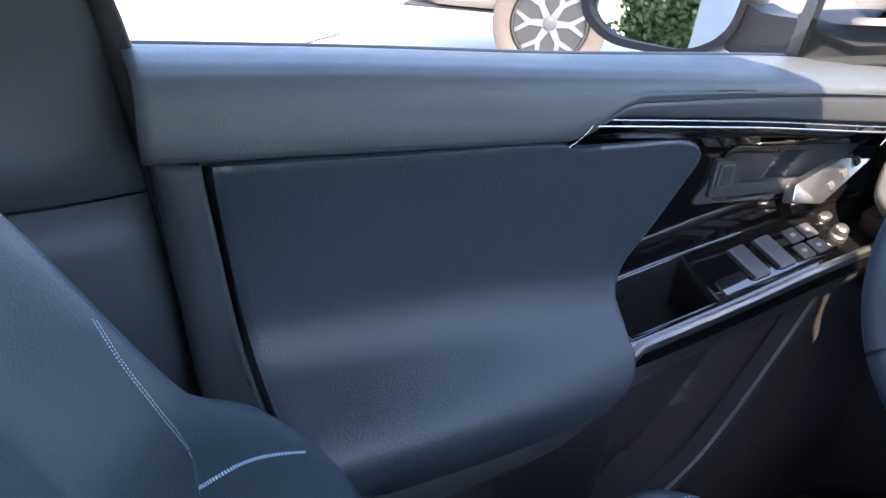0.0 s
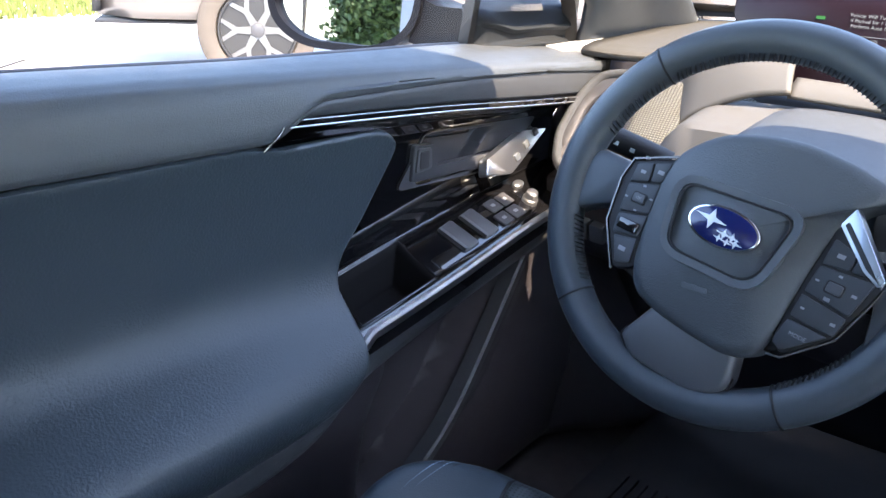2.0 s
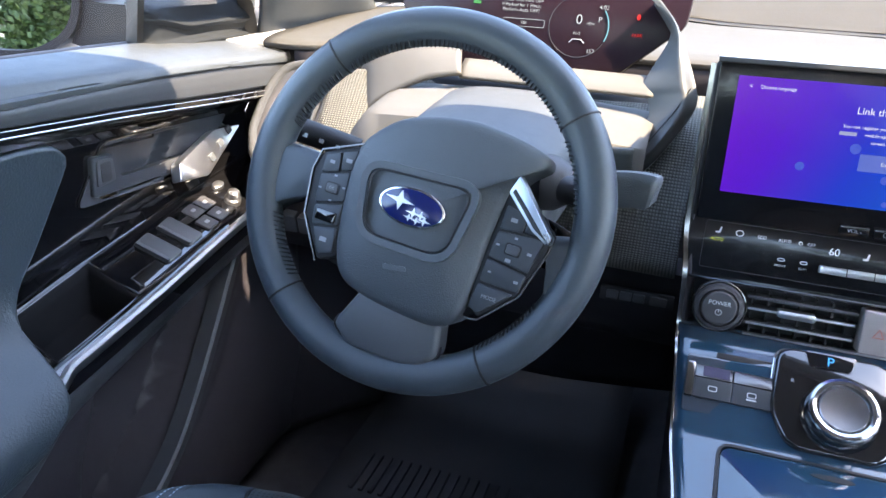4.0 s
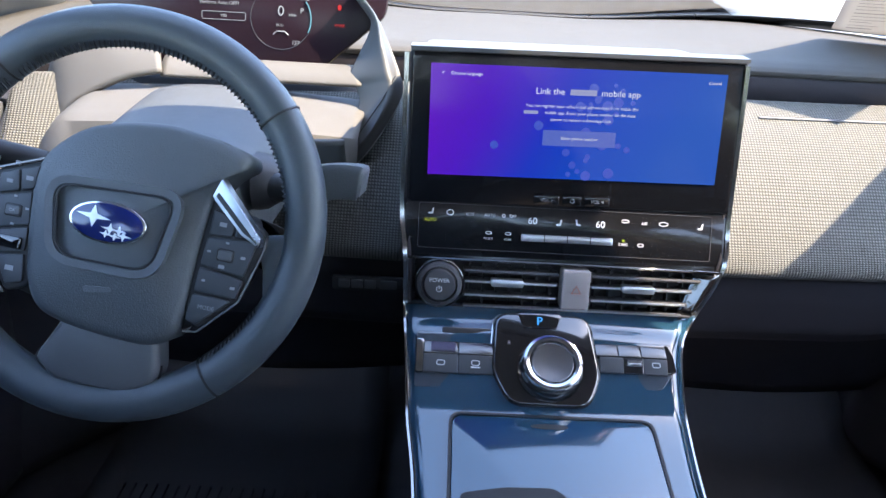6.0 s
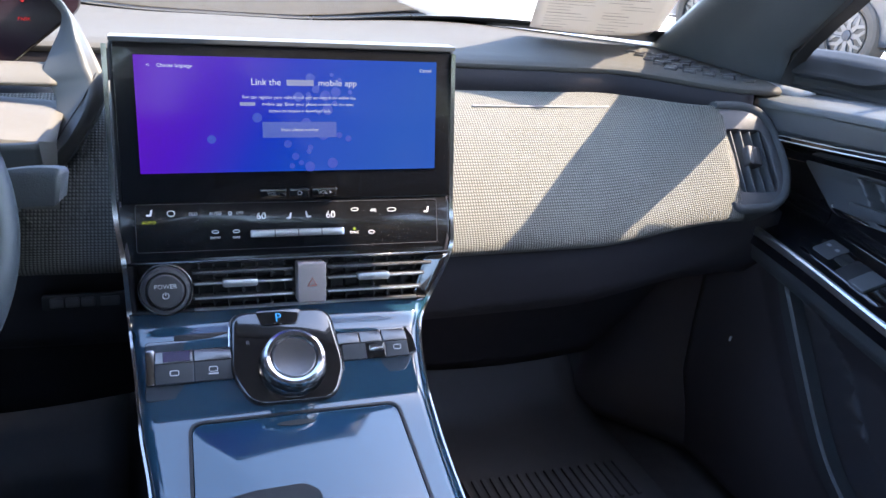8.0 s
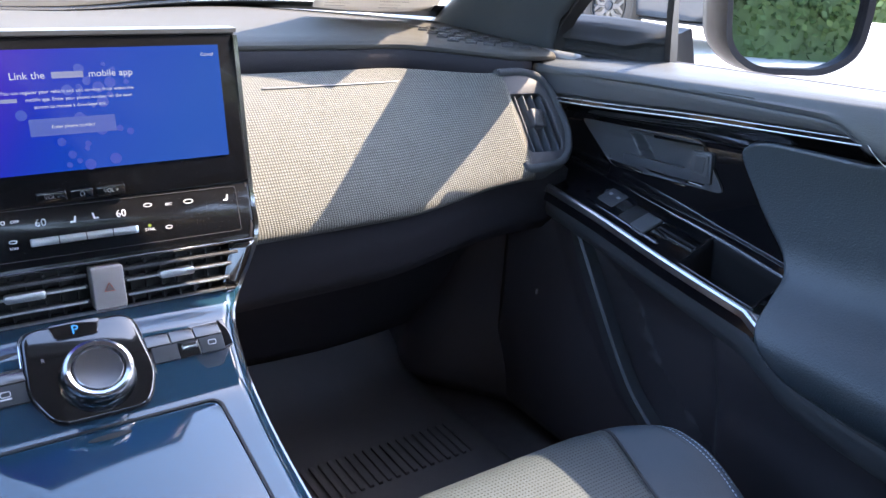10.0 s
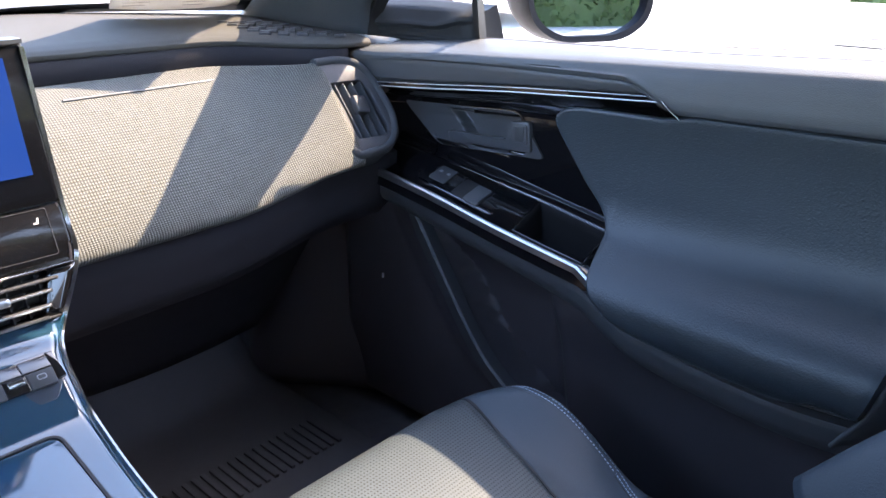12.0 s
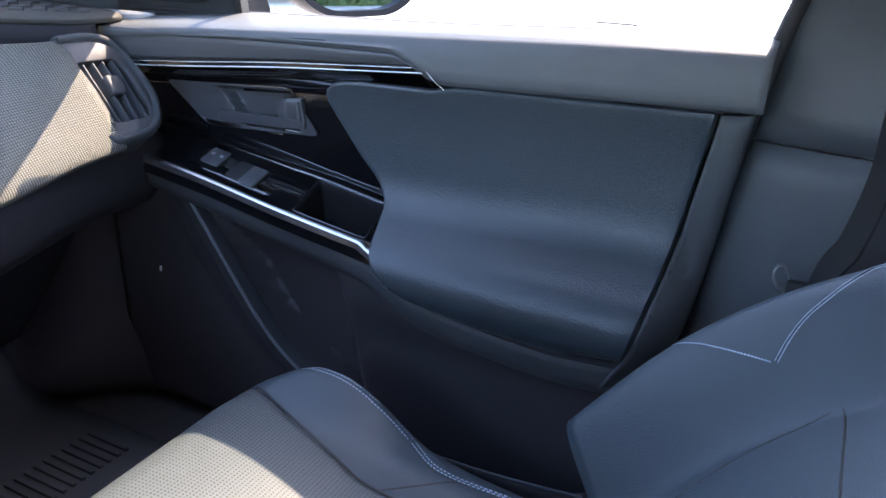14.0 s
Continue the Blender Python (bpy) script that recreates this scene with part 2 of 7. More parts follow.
def plate(name, outline, m, depth, mt, parent=None, label="", edge=0.0, dome=0.0, sharp=35):
    """A flat outline given thickness along the pose m's z (front at z = 0), its front edge rounded, its middle domed."""
    bm = bmesh.new()
    cx = sum(p[0] for p in outline) / len(outline)
    cy = sum(p[1] for p in outline) / len(outline)
    steps = [(1.0, -depth), (1.0, -edge)]
    rings = []
    big = max(max(abs(p[0] - cx), abs(p[1] - cy)) for p in outline)

    def ring(inset, z):
        k = 1 - inset / big
        return [bm.verts.new(m @ Vector((cx + (p[0] - cx) * k, cy + (p[1] - cy) * k, z))) for p in outline]
    rings.append(ring(0, -depth))
    rings.append(ring(0, -edge))
    if edge:
        for a in (30, 60, 90):
            rings.append(ring(edge * (1 - math.cos(radians(a))), -edge + edge * math.sin(radians(a))))
    if dome:
        for k in (0.3, 0.6, 0.85):
            rings.append(ring(edge + (big - edge) * k, dome * (1 - (1 - k) ** 2)))
    n = len(outline)
    for r, q in zip(rings, rings[1:]):
        for j in range(n):
            bm.faces.new((r[j], r[(j + 1) % n], q[(j + 1) % n], q[j]))
    bm.faces.new(rings[0][::-1]), bm.faces.new(rings[-1])
    return finish(name, bm, mt, parent, label, sharp=sharp)


def rect(w, h, r=0.0, cx=0.0, cy=0.0):
    p = [(cx - w / 2, cy - h / 2), (cx + w / 2, cy - h / 2), (cx + w / 2, cy + h / 2), (cx - w / 2, cy + h / 2)]
    return rounded(p, r) if r else p


def ellipse(a, b, n=32, cx=0.0, cy=0.0):
    return [(cx + a * math.cos(2 * math.pi * k / n), cy + b * math.sin(2 * math.pi * k / n)) for k in range(n)]


def lathe(name, profile, m, mt, parent=None, label="", n=40, sharp=35):
    """Turns (radius, height) pairs round the pose m's z."""
    bm = bmesh.new()
    rings = [[bm.verts.new(m @ Vector((r * math.cos(2 * math.pi * k / n), r * math.sin(2 * math.pi * k / n), z))) for k in range(n)] for r, z in profile]
    for a, b in zip(rings, rings[1:]):
        for k in range(n):
            bm.faces.new((a[k], a[(k + 1) % n], b[(k + 1) % n], b[k]))
    bm.faces.new(rings[0][::-1]), bm.faces.new(rings[-1])
    return finish(name, bm, mt, parent, label, sharp=sharp)


def box(name, lo, hi, mt, parent=None, label="", edge=0.004):
    bm = bmesh.new()
    bmesh.ops.create_cube(bm, size=1)
    for v in bm.verts:
        v.co = Vector([(a + b) / 2 + c * (b - a) for a, b, c in zip(lo, hi, v.co)])
    if edge:
        bmesh.ops.bevel(bm, geom=list(bm.edges), offset=edge, segments=2, affect='EDGES', profile=0.6)
    return finish(name, bm, mt, parent, label)


def writing(name, words, size, m, mt, parent, align='CENTER', stretch=1.0, label=""):
    cu = bpy.data.curves.new(name, 'FONT')
    cu.body, cu.size, cu.align_x, cu.align_y, cu.extrude = words, size, align, 'CENTER', size * 0.01
    cu.resolution_u = 3
    ob = bpy.data.objects.new(name, cu)
    scene.collection.objects.link(ob)
    me = bpy.data.meshes.new_from_object(ob.evaluated_get(bpy.context.evaluated_depsgraph_get()))
    bpy.data.objects.remove(ob)
    me.transform(m @ Matrix.Diagonal((stretch, 1, 1, 1)))
    me.materials.clear()
    me.materials.append(mt)
    me.name = name
    o = new(name, me)
    o.parent = parent
    if label:
        o["label"] = label
    return o


def facing(origin, right, up):
    """A pose whose x runs along right, y along up, and whose z looks out at the viewer."""
    x = Vector(right).normalized()
    y = Vector(up)
    y = (y - x * y.dot(x)).normalized()
    z = x.cross(y)
    return Matrix(((x.x, y.x, z.x, origin[0]), (x.y, y.y, z.y, origin[1]), (x.z, y.z, z.z, origin[2]), (0, 0, 0, 1)))


# ---- ground and the car's shell ----
CONCRETE = material("pale_concrete", (0.52, 0.505, 0.48), 0.85, grain=0.8, grain_scale=60, kind="noise", mottle=0.12, mottle_scale=1.2)
bm = bmesh.new()
for q in ((-400, -400), (400, -400), (400, 400), (-400, 400)):
    bm.verts.new((*q, 0))
bm.faces.new(bm.verts)
tagged(finish("ground", bm, CONCRETE), "pale sunlit concrete of a parking lot", "ground", kind="structure")


def header_y(x):
    return -0.07 - 0.10 * (x / 0.47) ** 2


def roof_z(x, y):
    return 1.53 - 0.10 * (abs(x) / 0.62) ** 3 - 0.08 * smooth(-0.60, -0.06, y) - 0.05 * smooth(-1.3, -1.9, y)


def roof(u, v):
    x = -0.6 + 1.2 * u
    y = header_y(x) - (1.93 + header_y(x)) * v
    return (x, y, roof_z(x, y))


tagged(sheet("roof_lining", roof, 25, 30, HEADLINER, thick=0.03), "grey cloth roof lining", "headliner", kind="structure")
tagged(sheet("floor", lambda u, v: (-0.78 + 1.56 * u, 0.95 - 2.85 * v, 0.36 + 0.10 * smooth(0.55, 0.95, 0.95 - 2.85 * v) * 2 + 0.05 * math.exp(-((-0.78 + 1.56 * u) / 0.13) ** 4)), 40, 40, CARPET, thick=0.02),
       "black carpeted car floor", "floor", kind="structure")
tagged(sheet("bulkhead", lambda u, v: (-0.80 + 1.6 * u, 0.62 + 0.33 * v, 0.36 + 0.68 * v), 4, 12, CARPET, thick=0.02), "black carpeted bulkhead of the footwells", "bulkhead", kind="structure")
WHITEPAINT = material("body_paint", (0.3, 0.31, 0.32), 0.3, coat=0.8, mottle=0.03)
for sx, side in ((1, "right"), (-1, "left")):
    # outer skin of the doors, rear door trim, sill and pillars
    tagged(sheet("body_side_" + side, lambda u, v: (sx * curve(v, (0, 0.83), (0.3, 0.905), (0.6, 0.91), (1, 0.87)), 1.15 - 3.1 * u, 1.040 - 0.745 * v + 0.035 * u), 8, 10, WHITEPAINT, thick=0.004),
           "painted outer skin of the car's flank", "car body", kind="structure")
    # added strip that keeps sun from leaking between belt trim and outer skin
    tagged(sheet("door_cap_" + side, lambda u, v: (sx * (0.826 + 0.010 * v), 0.24 - 1.10 * u, 1.052 + 0.036 * u - 0.10 * v), 12, 4, BLACK, thick=0.004), "black strip added to close the top of the door to sunlight", "window channel", kind="structure")
    tagged(sheet("rear_door_trim_" + side, lambda u, v: (sx * (0.80 - 0.02 * v), -0.86 - 1.09 * u, 1.10 - 0.76 * v), 6, 8, DARK, thick=0.02),
           "plain dark trim of the rear door", "door trim", kind="structure")
    tagged(sheet("rear_pillar_" + side, lambda u, v: (sx * (0.79 - 0.20 * v), -1.62 - 0.33 * u, 1.09 + 0.36 * v), 5, 6, HEADLINER, thick=0.03),
           "pale lining of the rear pillar", "pillar", kind="structure")
    tagged(sheet("roof_rail_" + side, lambda u, v: (sx * (0.60 + 0.045 * math.sin(v * math.pi)), -0.22 - 1.70 * u, roof_z(0.6, -0.22 - 1.70 * u) + 0.005 - 0.06 * v), 16, 6, HEADLINER, thick=0.025),
           "pale lining of the roof rail", "roof rail", kind="structure")
    tagged(box("sill_" + side, (min(sx * 0.78, sx * 0.86), -1.9, 0.30), (max(sx * 0.78, sx * 0.86), 0.9, 0.44), DARK), "dark plastic door sill", "sill", kind="structure")
tagged(sheet("rear_wall", lambda u, v: (-0.80 + 1.6 * u, -1.93 + 0.25 * v, 0.36 + 0.84 * v), 4, 4, DARK, thick=0.03), "plain dark lining at the back of the cabin", "wall", kind="structure")
tagged(sheet("windscreen_header", lambda u, v: (-0.6 + 1.2 * u, header_y(-0.6 + 1.2 * u) + 0.025 - 0.05 * v, roof_z(-0.6 + 1.2 * u, header_y(-0.6 + 1.2 * u)) + 0.012 - 0.028 * v), 21, 4, HEADLINER, thick=0.012),
       "pale lining over the windscreen", "header", kind="structure")
# front end that closes the cabin: firewall, cowl, bonnet and kick panels
tagged(sheet("firewall", lambda u, v: (-0.90 + 1.8 * u, 1.02, 0.28 + 0.75 * v), 4, 4, DARK, thick=0.03), "plain dark firewall", "firewall", kind="structure")
tagged(sheet("bonnet", lambda u, v: (-0.88 + 1.76 * u, 0.50 + 1.35 * v + 0.52 * (1 - v) * (1 - abs(2 * u - 1) ** 2.2), 1.018 - 0.20 * v ** 2 - 0.013 * abs(2 * u - 1) ** 3), 20, 14, WHITEPAINT, thick=0.02), "painted bonnet of the car", "car body", kind="structure")
for sx, side in ((1, "right"), (-1, "left")):
    tagged(sheet("kick_panel_" + side, lambda u, v: (sx * (0.775 + 0.02 * v), 0.22 + 0.80 * u, 1.05 - 0.69 * v), 6, 6, DARK, thick=0.02), "dark plastic kick panel of the footwell", "kick panel", kind="structure")
    tagged(sheet("wing_" + side, lambda u, v: (sx * (0.76 + 0.12 * v), 0.15 + 0.9 * u, 1.052 - 0.02 * v), 5, 4, WHITEPAINT, thick=0.02), "painted front wing of the car", "car body", kind="structure")


tagged(box("tunnel", (-0.135, 0.02, 0.36), (0.095, 0.64, 0.84), KNEE, edge=0.03), "dark tunnel under the centre stack", "tunnel", kind="structure")
for sx, side in ((1, "right"), (-1, "left")):
    def arch(u, v):
        z = 0.86 - 0.47 * v
        y = 0.20 + 0.46 * u
        flare = smooth(0.62, 0.40, z)
        k = math.exp(-((u - 0.42 - 0.05 * flare) / (0.24 + 0.10 * flare)) ** 2)
        return (sx * (0.785 - (0.075 + 0.075 * flare) * k - 0.05 * smooth(0.55, 1, u)), y, z)
    tagged(sheet("wheel_arch_" + side, arch, 30, 24, LOWER, thick=0.01), "dark carpeted wheel arch bulging into the footwell", "wheel arch", kind="structure")


# ---- windscreen ----
def screen_base(x):
    return 0.98 - 0.46 * (abs(x) / 0.76) ** 2.2


def base_z(x):
    return 1.047 + 0.027 * smooth(0.12, 0.50, abs(x))


def glass_at(x_frac, v):
    xb, xt = 0.765 * x_frac, 0.60 * x_frac
    x = xb + (xt - xb) * v
    y0, z0 = screen_base(xb), base_z(xb) + 0.001 + 0.012 * x_frac ** 2
    y1, z1 = header_y(xt) + 0.03, roof_z(xt, header_y(xt)) + 0.01
    bow = 0.035 * math.sin(math.pi * v)
    return (x, y0 + (y1 - y0) * v + bow, z0 + (z1 - z0) * v + bow)


ws = empty("window_1", "curved windscreen with a black painted border", "windscreen", kind="structure")
g = sheet("pane", lambda u, v: glass_at(2 * u - 1, v), 31, 14, GLASS, ws, thick=0)
g.visible_shadow = False
FRIT = material("black_enamel", (0.01, 0.01, 0.01), 0.3, mottle=0.1)
sheet("border", lambda u, v: Vector(glass_at(2 * u - 1, (0.012 + 0.045 * (2 * u - 1) ** 2) * v)) + Vector((0, 0.0, -0.004)), 31, 3, FRIT, ws, thick=0.001)
for sx in (1, -1):
    g = sheet("side_pane", lambda u, v: (sx * (0.815 - 0.19 * v), (0.20 - 0.93 * u) * (1 - v) + v * (-0.30 - 0.50 * u), 1.06 + 0.04 * u * (1 - v) + 0.39 * v), 6, 6, GLASS, None, thick=0)
    g.visible_shadow = False
    tagged(g, "clear side window of the front door", "window", kind="structure")
    g.name = "window_2" if sx > 0 else "window_3"


STEP = material("smooth_dark_trim", (0.055, 0.060, 0.066), 0.45, mottle=0.06, grain=0.2, grain_scale=800)
LEVERGREY = material("semi_gloss_grey", (0.060, 0.064, 0.072), 0.36, mottle=0.05)


# ---- front doors ----
def belt_z(y):
    return curve(y, (-0.74, 1.091), (-0.55, 1.085), (-0.35, 1.076), (-0.2, 1.072), (0.0, 1.066), (0.2, 1.052))


def belt_in(y):
    return curve(y, (-0.74, 0.748), (-0.37, 0.744), (-0.085, 0.730), (0.08, 0.723), (0.2, 0.712))


def belt_low(y):
    front = 1.044 - 0.006 * smooth(-0.12, 0.15, y)
    back = 1.013 + (-0.37 - y) * 0.03
    return front + (back - front) * smooth(-0.285, -0.365, y)


def chrome_z(y):
    return 0.997 + (0.17 - y) * 0.058 - 0.005 * smooth(-0.15, 0.1, y)


def shelf_z(y):
    return curve(y, (-0.3, 0.793), (-0.133, 0.818), (0.0, 0.842), (0.09, 0.855), (0.25, 0.875))


def ridge_z(y):
    return curve(y, (-0.30, 0.820), (-0.245, 0.830), (-0.16, 0.845), (-0.067, 0.858), (0.04, 0.872), (0.11, 0.880), (0.25, 0.893))


def pad_x(z):
    return curve(z, (0.690, 0.728), (0.705, 0.712), (0.722, 0.694), (0.745, 0.676), (0.770, 0.667), (0.79, 0.670), (0.808, 0.684), (0.825, 0.707), (0.845, 0.730), (0.875, 0.746), (0.92, 0.752), (0.97, 0.752), (1.02, 0.745))


def pad_low(y):
    return curve(-y, (0.178, 0.990), (0.196, 0.958), (0.239, 0.905), (0.278, 0.868), (0.294, 0.842), (0.300, 0.812), (0.312, 0.788), (0.332, 0.772), (0.366, 0.753), (0.45, 0.738), (0.53, 0.729), (0.60, 0.728), (0.622, 0.742))


def pad_rear(z):
    return curve(z, (0.70, -0.606), (0.724, -0.619), (0.746, -0.632), (0.80, -0.646), (0.85, -0.655), (0.924, -0.667), (1.015, -0.681))


def front_door(sx):
    side = "passenger" if sx > 0 else "driver"
    d = empty("front_door", "closed front door with dark blue-grey vinyl pad and piano black armrest on the %s side" % side, "car door", "front doors")
    X = lambda x: sx * x

    def belt(u, v):
        y = 0.188 - 0.912 * u
        zb, xi, zl = belt_z(y), belt_in(y), belt_low(y)
        w = smooth(-0.02, -0.40, y)
        # flat shelf with a crisp inner edge in front, a rounded slope behind
        f = ((0.822, zb - 0.006), (0.806, zb), (0.77, zb - 0.004), (xi + 0.012, zb - 0.011), (xi + 0.003, zb - 0.015), (xi, zb - 0.021), (xi + 0.001, zl + 0.004), (xi + 0.004, zl))
        b = ((0.822, zb - 0.006), (0.806, zb), (0.787, zb - 0.002), (0.768, zb - 0.006), (0.757, zb - 0.012), (0.7505, zb - 0.024), (0.746, zl + 0.006), (0.749, zl))
        k = v * 7
        i = min(6, int(k))
        t = k - i
        p = [fi + (bi - fi) * w for fi, bi in zip(f[i], b[i])]
        q = [fi + (bi - fi) * w for fi, bi in zip(f[i + 1], b[i + 1])]
        return (X(p[0] + (q[0] - p[0]) * t), y, p[1] + (q[1] - p[1]) * t)
    sheet("belt_trim", belt, 90, 22, SOFT, d, "grained soft belt trim, slate grey", size=(0.92, 0.13), thick=0.004, sharp=85)

    tube("window_seal", [(X(0.820), 0.188 - 0.0304 * k, belt_z(0.188 - 0.0304 * k) - 0.002) for k in range(31)], 0.0045, RUBBER, d, "black window seal along the belt")
    # stepped trim and bright line under the belt
    def step(u, v):
        y = 0.19 - 0.535 * u
        z0, z1 = belt_low(y) - 0.001, chrome_z(y) + 0.006
        z1 = min(z1, z0)
        x0 = belt_in(y)
        prof = ((0.007, 0.0), (0.0015, 0.05), (0.001, 0.20), (0.0015, 0.50), (0.003, 0.80), (0.0035, 0.86), (0.007, 0.92), (0.009, 1.0))
        k = v * 7
        i = min(6, int(k))
        t = k - i
        a, b = prof[i], prof[i + 1]
        return (X(x0 + 0.003 + a[0] + (b[0] - a[0]) * t), y, z0 + (z1 - z0) * (a[1] + (b[1] - a[1]) * t))
    sheet("stepped_trim", step, 60, 22, STEP, d, "smooth grey stepped trim", thick=0.003, sharp=30)
    line = [(X(belt_in(y) + 0.006), y, chrome_z(y) + 0.001) for y in (0.165 - 0.0258 * k for k in range(21))]
    tube("line_tail", [(X(0.7440), -0.341, 1.0262), (X(0.7425), -0.3455, 1.0222), (X(0.7420), -0.353, 1.0160), (X(0.7435), -0.365, 1.0075)], 0.0010, SMOKED, d, "thin bright end of the line", n=6)
    sweep("line_base", line, [(-0.002, -0.0045), (0.002, -0.0045), (0.002, 0.0045), (-0.002, 0.0045)], GLOSS, d, "gloss black base of the bright lines", sharp=30)
    for dz, r in ((-0.0032, 0.0011), (0.0030, 0.0007)):
        sweep("bright_line", [(p[0] - X(0.0015), p[1], p[2] + dz) for p in line], disc(r, 8), SILVER, d, "thin bright metal line", sharp=60)

    # piano black panel: upright wall with the lever, then the shelf
    def black(u, v):
        y = 0.190 - 0.52 * u
        zt, zr, zs = chrome_z(y) - 0.002, ridge_z(y), shelf_z(y)
        prof = ((belt_in(y) + 0.008, zt), (0.764, zt - 0.010), (0.783, zt - 0.022), (0.7895, zt - 0.036), (0.7900, zr + 0.004), (0.7895, zr + 0.0015), (0.788, zr), (0.751, zs + (zr - zs) * 0.52), (0.716, zs + 0.001), (0.708, zs - 0.004))
        k = v * 9
        i = min(8, int(k))
        t = k - i
        a, b = prof[i], prof[i + 1]
        return (X(a[0] + (b[0] - a[0]) * t), y, a[1] + (b[1] - a[1]) * t)

    def opening(u, v):
        x, y, z = black(u, v)
        if z > ridge_z(y) + 0.004:
            top, low = 0.961 + (0.142 - y) * 0.053, 0.899 + (0.062 - y) * 0.053
            return low + 0.006 < z < top - 0.006 and -0.096 - (0.974 - z) * 0.78 + 0.008 < y < 0.142 - (0.961 - z) * 1.29 - 0.008
        return v > 0.68 and 0.722 < abs(x) < 0.783 and -0.262 < y < -0.146
    sheet("gloss_panel", black, 105, 127, GLOSS, d, "piano black lacquered panel", thick=0.002, sharp=25, hole=opening)
    tube("joint_line", [(X(0.7875), y, ridge_z(y) + 0.0006) for y in (0.175 - 0.019 * k for k in range(24))], 0.0009, SMOKED, d, "thin bright joint between wall and shelf", n=6)
    strip = [(X(0.7045), y, shelf_z(y) + 0.001) for y in (0.235 - 0.02 * k for k in range(26))] + [(X(0.697), -0.296, 0.786), (X(0.688), -0.314, 0.772), (X(0.682), -0.328, 0.764)]
    sweep("silver_strip", strip, [(-0.0045, -0.006), (0.0045, -0.006), (0.0045, 0.003), (0.002, 0.0055), (-0.002, 0.0055), (-0.0045, 0.002)], SILVER, d, "satin silver armrest strip", sharp=30)
    low = [(X(0.706), y, shelf_z(y) - 0.012) for y in (0.235 - 0.02 * k for k in range(27))]
    sweep("strip_base", low, [(-0.004, -0.009), (0.004, -0.009), (0.004, 0.008), (-0.004, 0.008)], GLOSS, d, "piano black base of the strip")

    # vinyl pad with the armrest bulge
    def pad(u, v):
        yf, i = -0.180, u
        yy = yf + (pad_rear(1.0) - yf) * i
        top = 0.997 + 0.004 * smooth(0.0, 0.12, u) + 0.006 * smooth(0.32, 0.42, u) - 0.024 * (1 - min(1.0, u / 0.055)) ** 2.2 + 0.012 * u
        zlow = pad_low(max(yy, -0.622))
        z = top + (zlow - top) * v
        y = yf + (pad_rear(z) - yf) * i
        x = pad_x(z)
        e = min(v * (top - zlow) / 0.004, (1 - v) * (top - zlow) / 0.009, 0.5 * (1 - u) / 0.007)
        x += (0.004 if v < 0.3 and u > 0.06 and u < 0.97 else 0.013) * (1 - math.sqrt(max(0.0, 1 - (1 - min(1.0, e)) ** 2)))
        return (X(x), y, z)
    sheet("door_pad", pad, 110, 120, PAD, d, "grained dark blue-grey vinyl door pad with armrest", size=(0.5, 0.34), thick=0.004)

    tube("belt_gap", [(X(0.7535), -0.372 - 0.0165 * k, belt_low(-0.372 - 0.0165 * k) - 0.0015) for k in range(20)], 0.0042, BLACK, d, "dark gap under the belt trim", n=8)
    ring = [pad(1.0, k / 24) for k in range(3, 24)] + [pad(1 - k / 40, 1.0) for k in range(41)]
    ring = [(p[0] + X(0.003), p[1] - (0.004 if i < 21 else 0.0), p[2] - (0.0 if i < 21 else 0.003)) for i, p in enumerate(ring)]
    tube("pad_gap", ring, 0.0034, BLACK, d, "dark gap round the pad", n=8, up=(sx, 0.3, 0.2))
    # highlight along the pad's lower edge, put in as a paler tube
    tube("pad_glint", [(p[0] - X(0.001), p[1], p[2] - 0.0052) for p in ring[22:-4]], 0.0011, GREY, d, "fine pale line for the highlight under the pad", n=6)

    # edge of the door behind the pad and the band below
    def rear_edge(u, v):
        z = 1.016 - 0.315 * v
        y = pad_rear(z) - 0.002 - 0.030 * u - 0.012 * v * u
        return (X(min(0.757, pad_x(max(z, 0.755)) + 0.010 + 0.05 * u) + 0.004 * math.sin(u * math.pi) + 0.02 * (u ** 4)), y, z)
    sheet("rear_trim", rear_edge, 10, 24, SOFT, d, "grey moulded trim along the door's rear edge", thick=0.004)

    def band(u, v):
        y = 0.24 - 0.88 * u
        zt = curve(-y, (-0.24, 0.858), (0.0, 0.824), (0.15, 0.800), (0.27, 0.775), (0.31, 0.760), (0.363, 0.740), (0.49, 0.719), (0.563, 0.712), (0.64, 0.712))
        h = curve(-y, (-0.24, 0.035), (0.1, 0.045), (0.3, 0.045), (0.64, 0.05))
        xin = curve(-y, (-0.24, 0.712), (0.25, 0.708), (0.34, 0.694), (0.5, 0.702), (0.64, 0.72))
        prof = ((0.012, 0.0), (0.001, 0.06), (0.0, 0.2), (0.004, 0.6), (0.012, 0.9), (0.03, 1.05), (0.06, 1.1))
        k = v * 6
        i = min(5, int(k))
        t = k - i
        a, b = prof[i], prof[i + 1]
        return (X(xin + a[0] + (b[0] - a[0]) * t), y, zt - h * (a[1] + (b[1] - a[1]) * t))
    sheet("armrest_band", band, 60, 19, STEP, d, "grey plastic band under the armrest", thick=0.003)

    # lower panel: speaker front, bottle recess, pocket
    def lower(u, v):
        y = 0.26 - 0.94 * u
        z = curve(-y, (-0.26, 0.83), (0.0, 0.785), (0.27, 0.735), (0.36, 0.70), (0.66, 0.66)) * (1 - v) + 0.40 * v
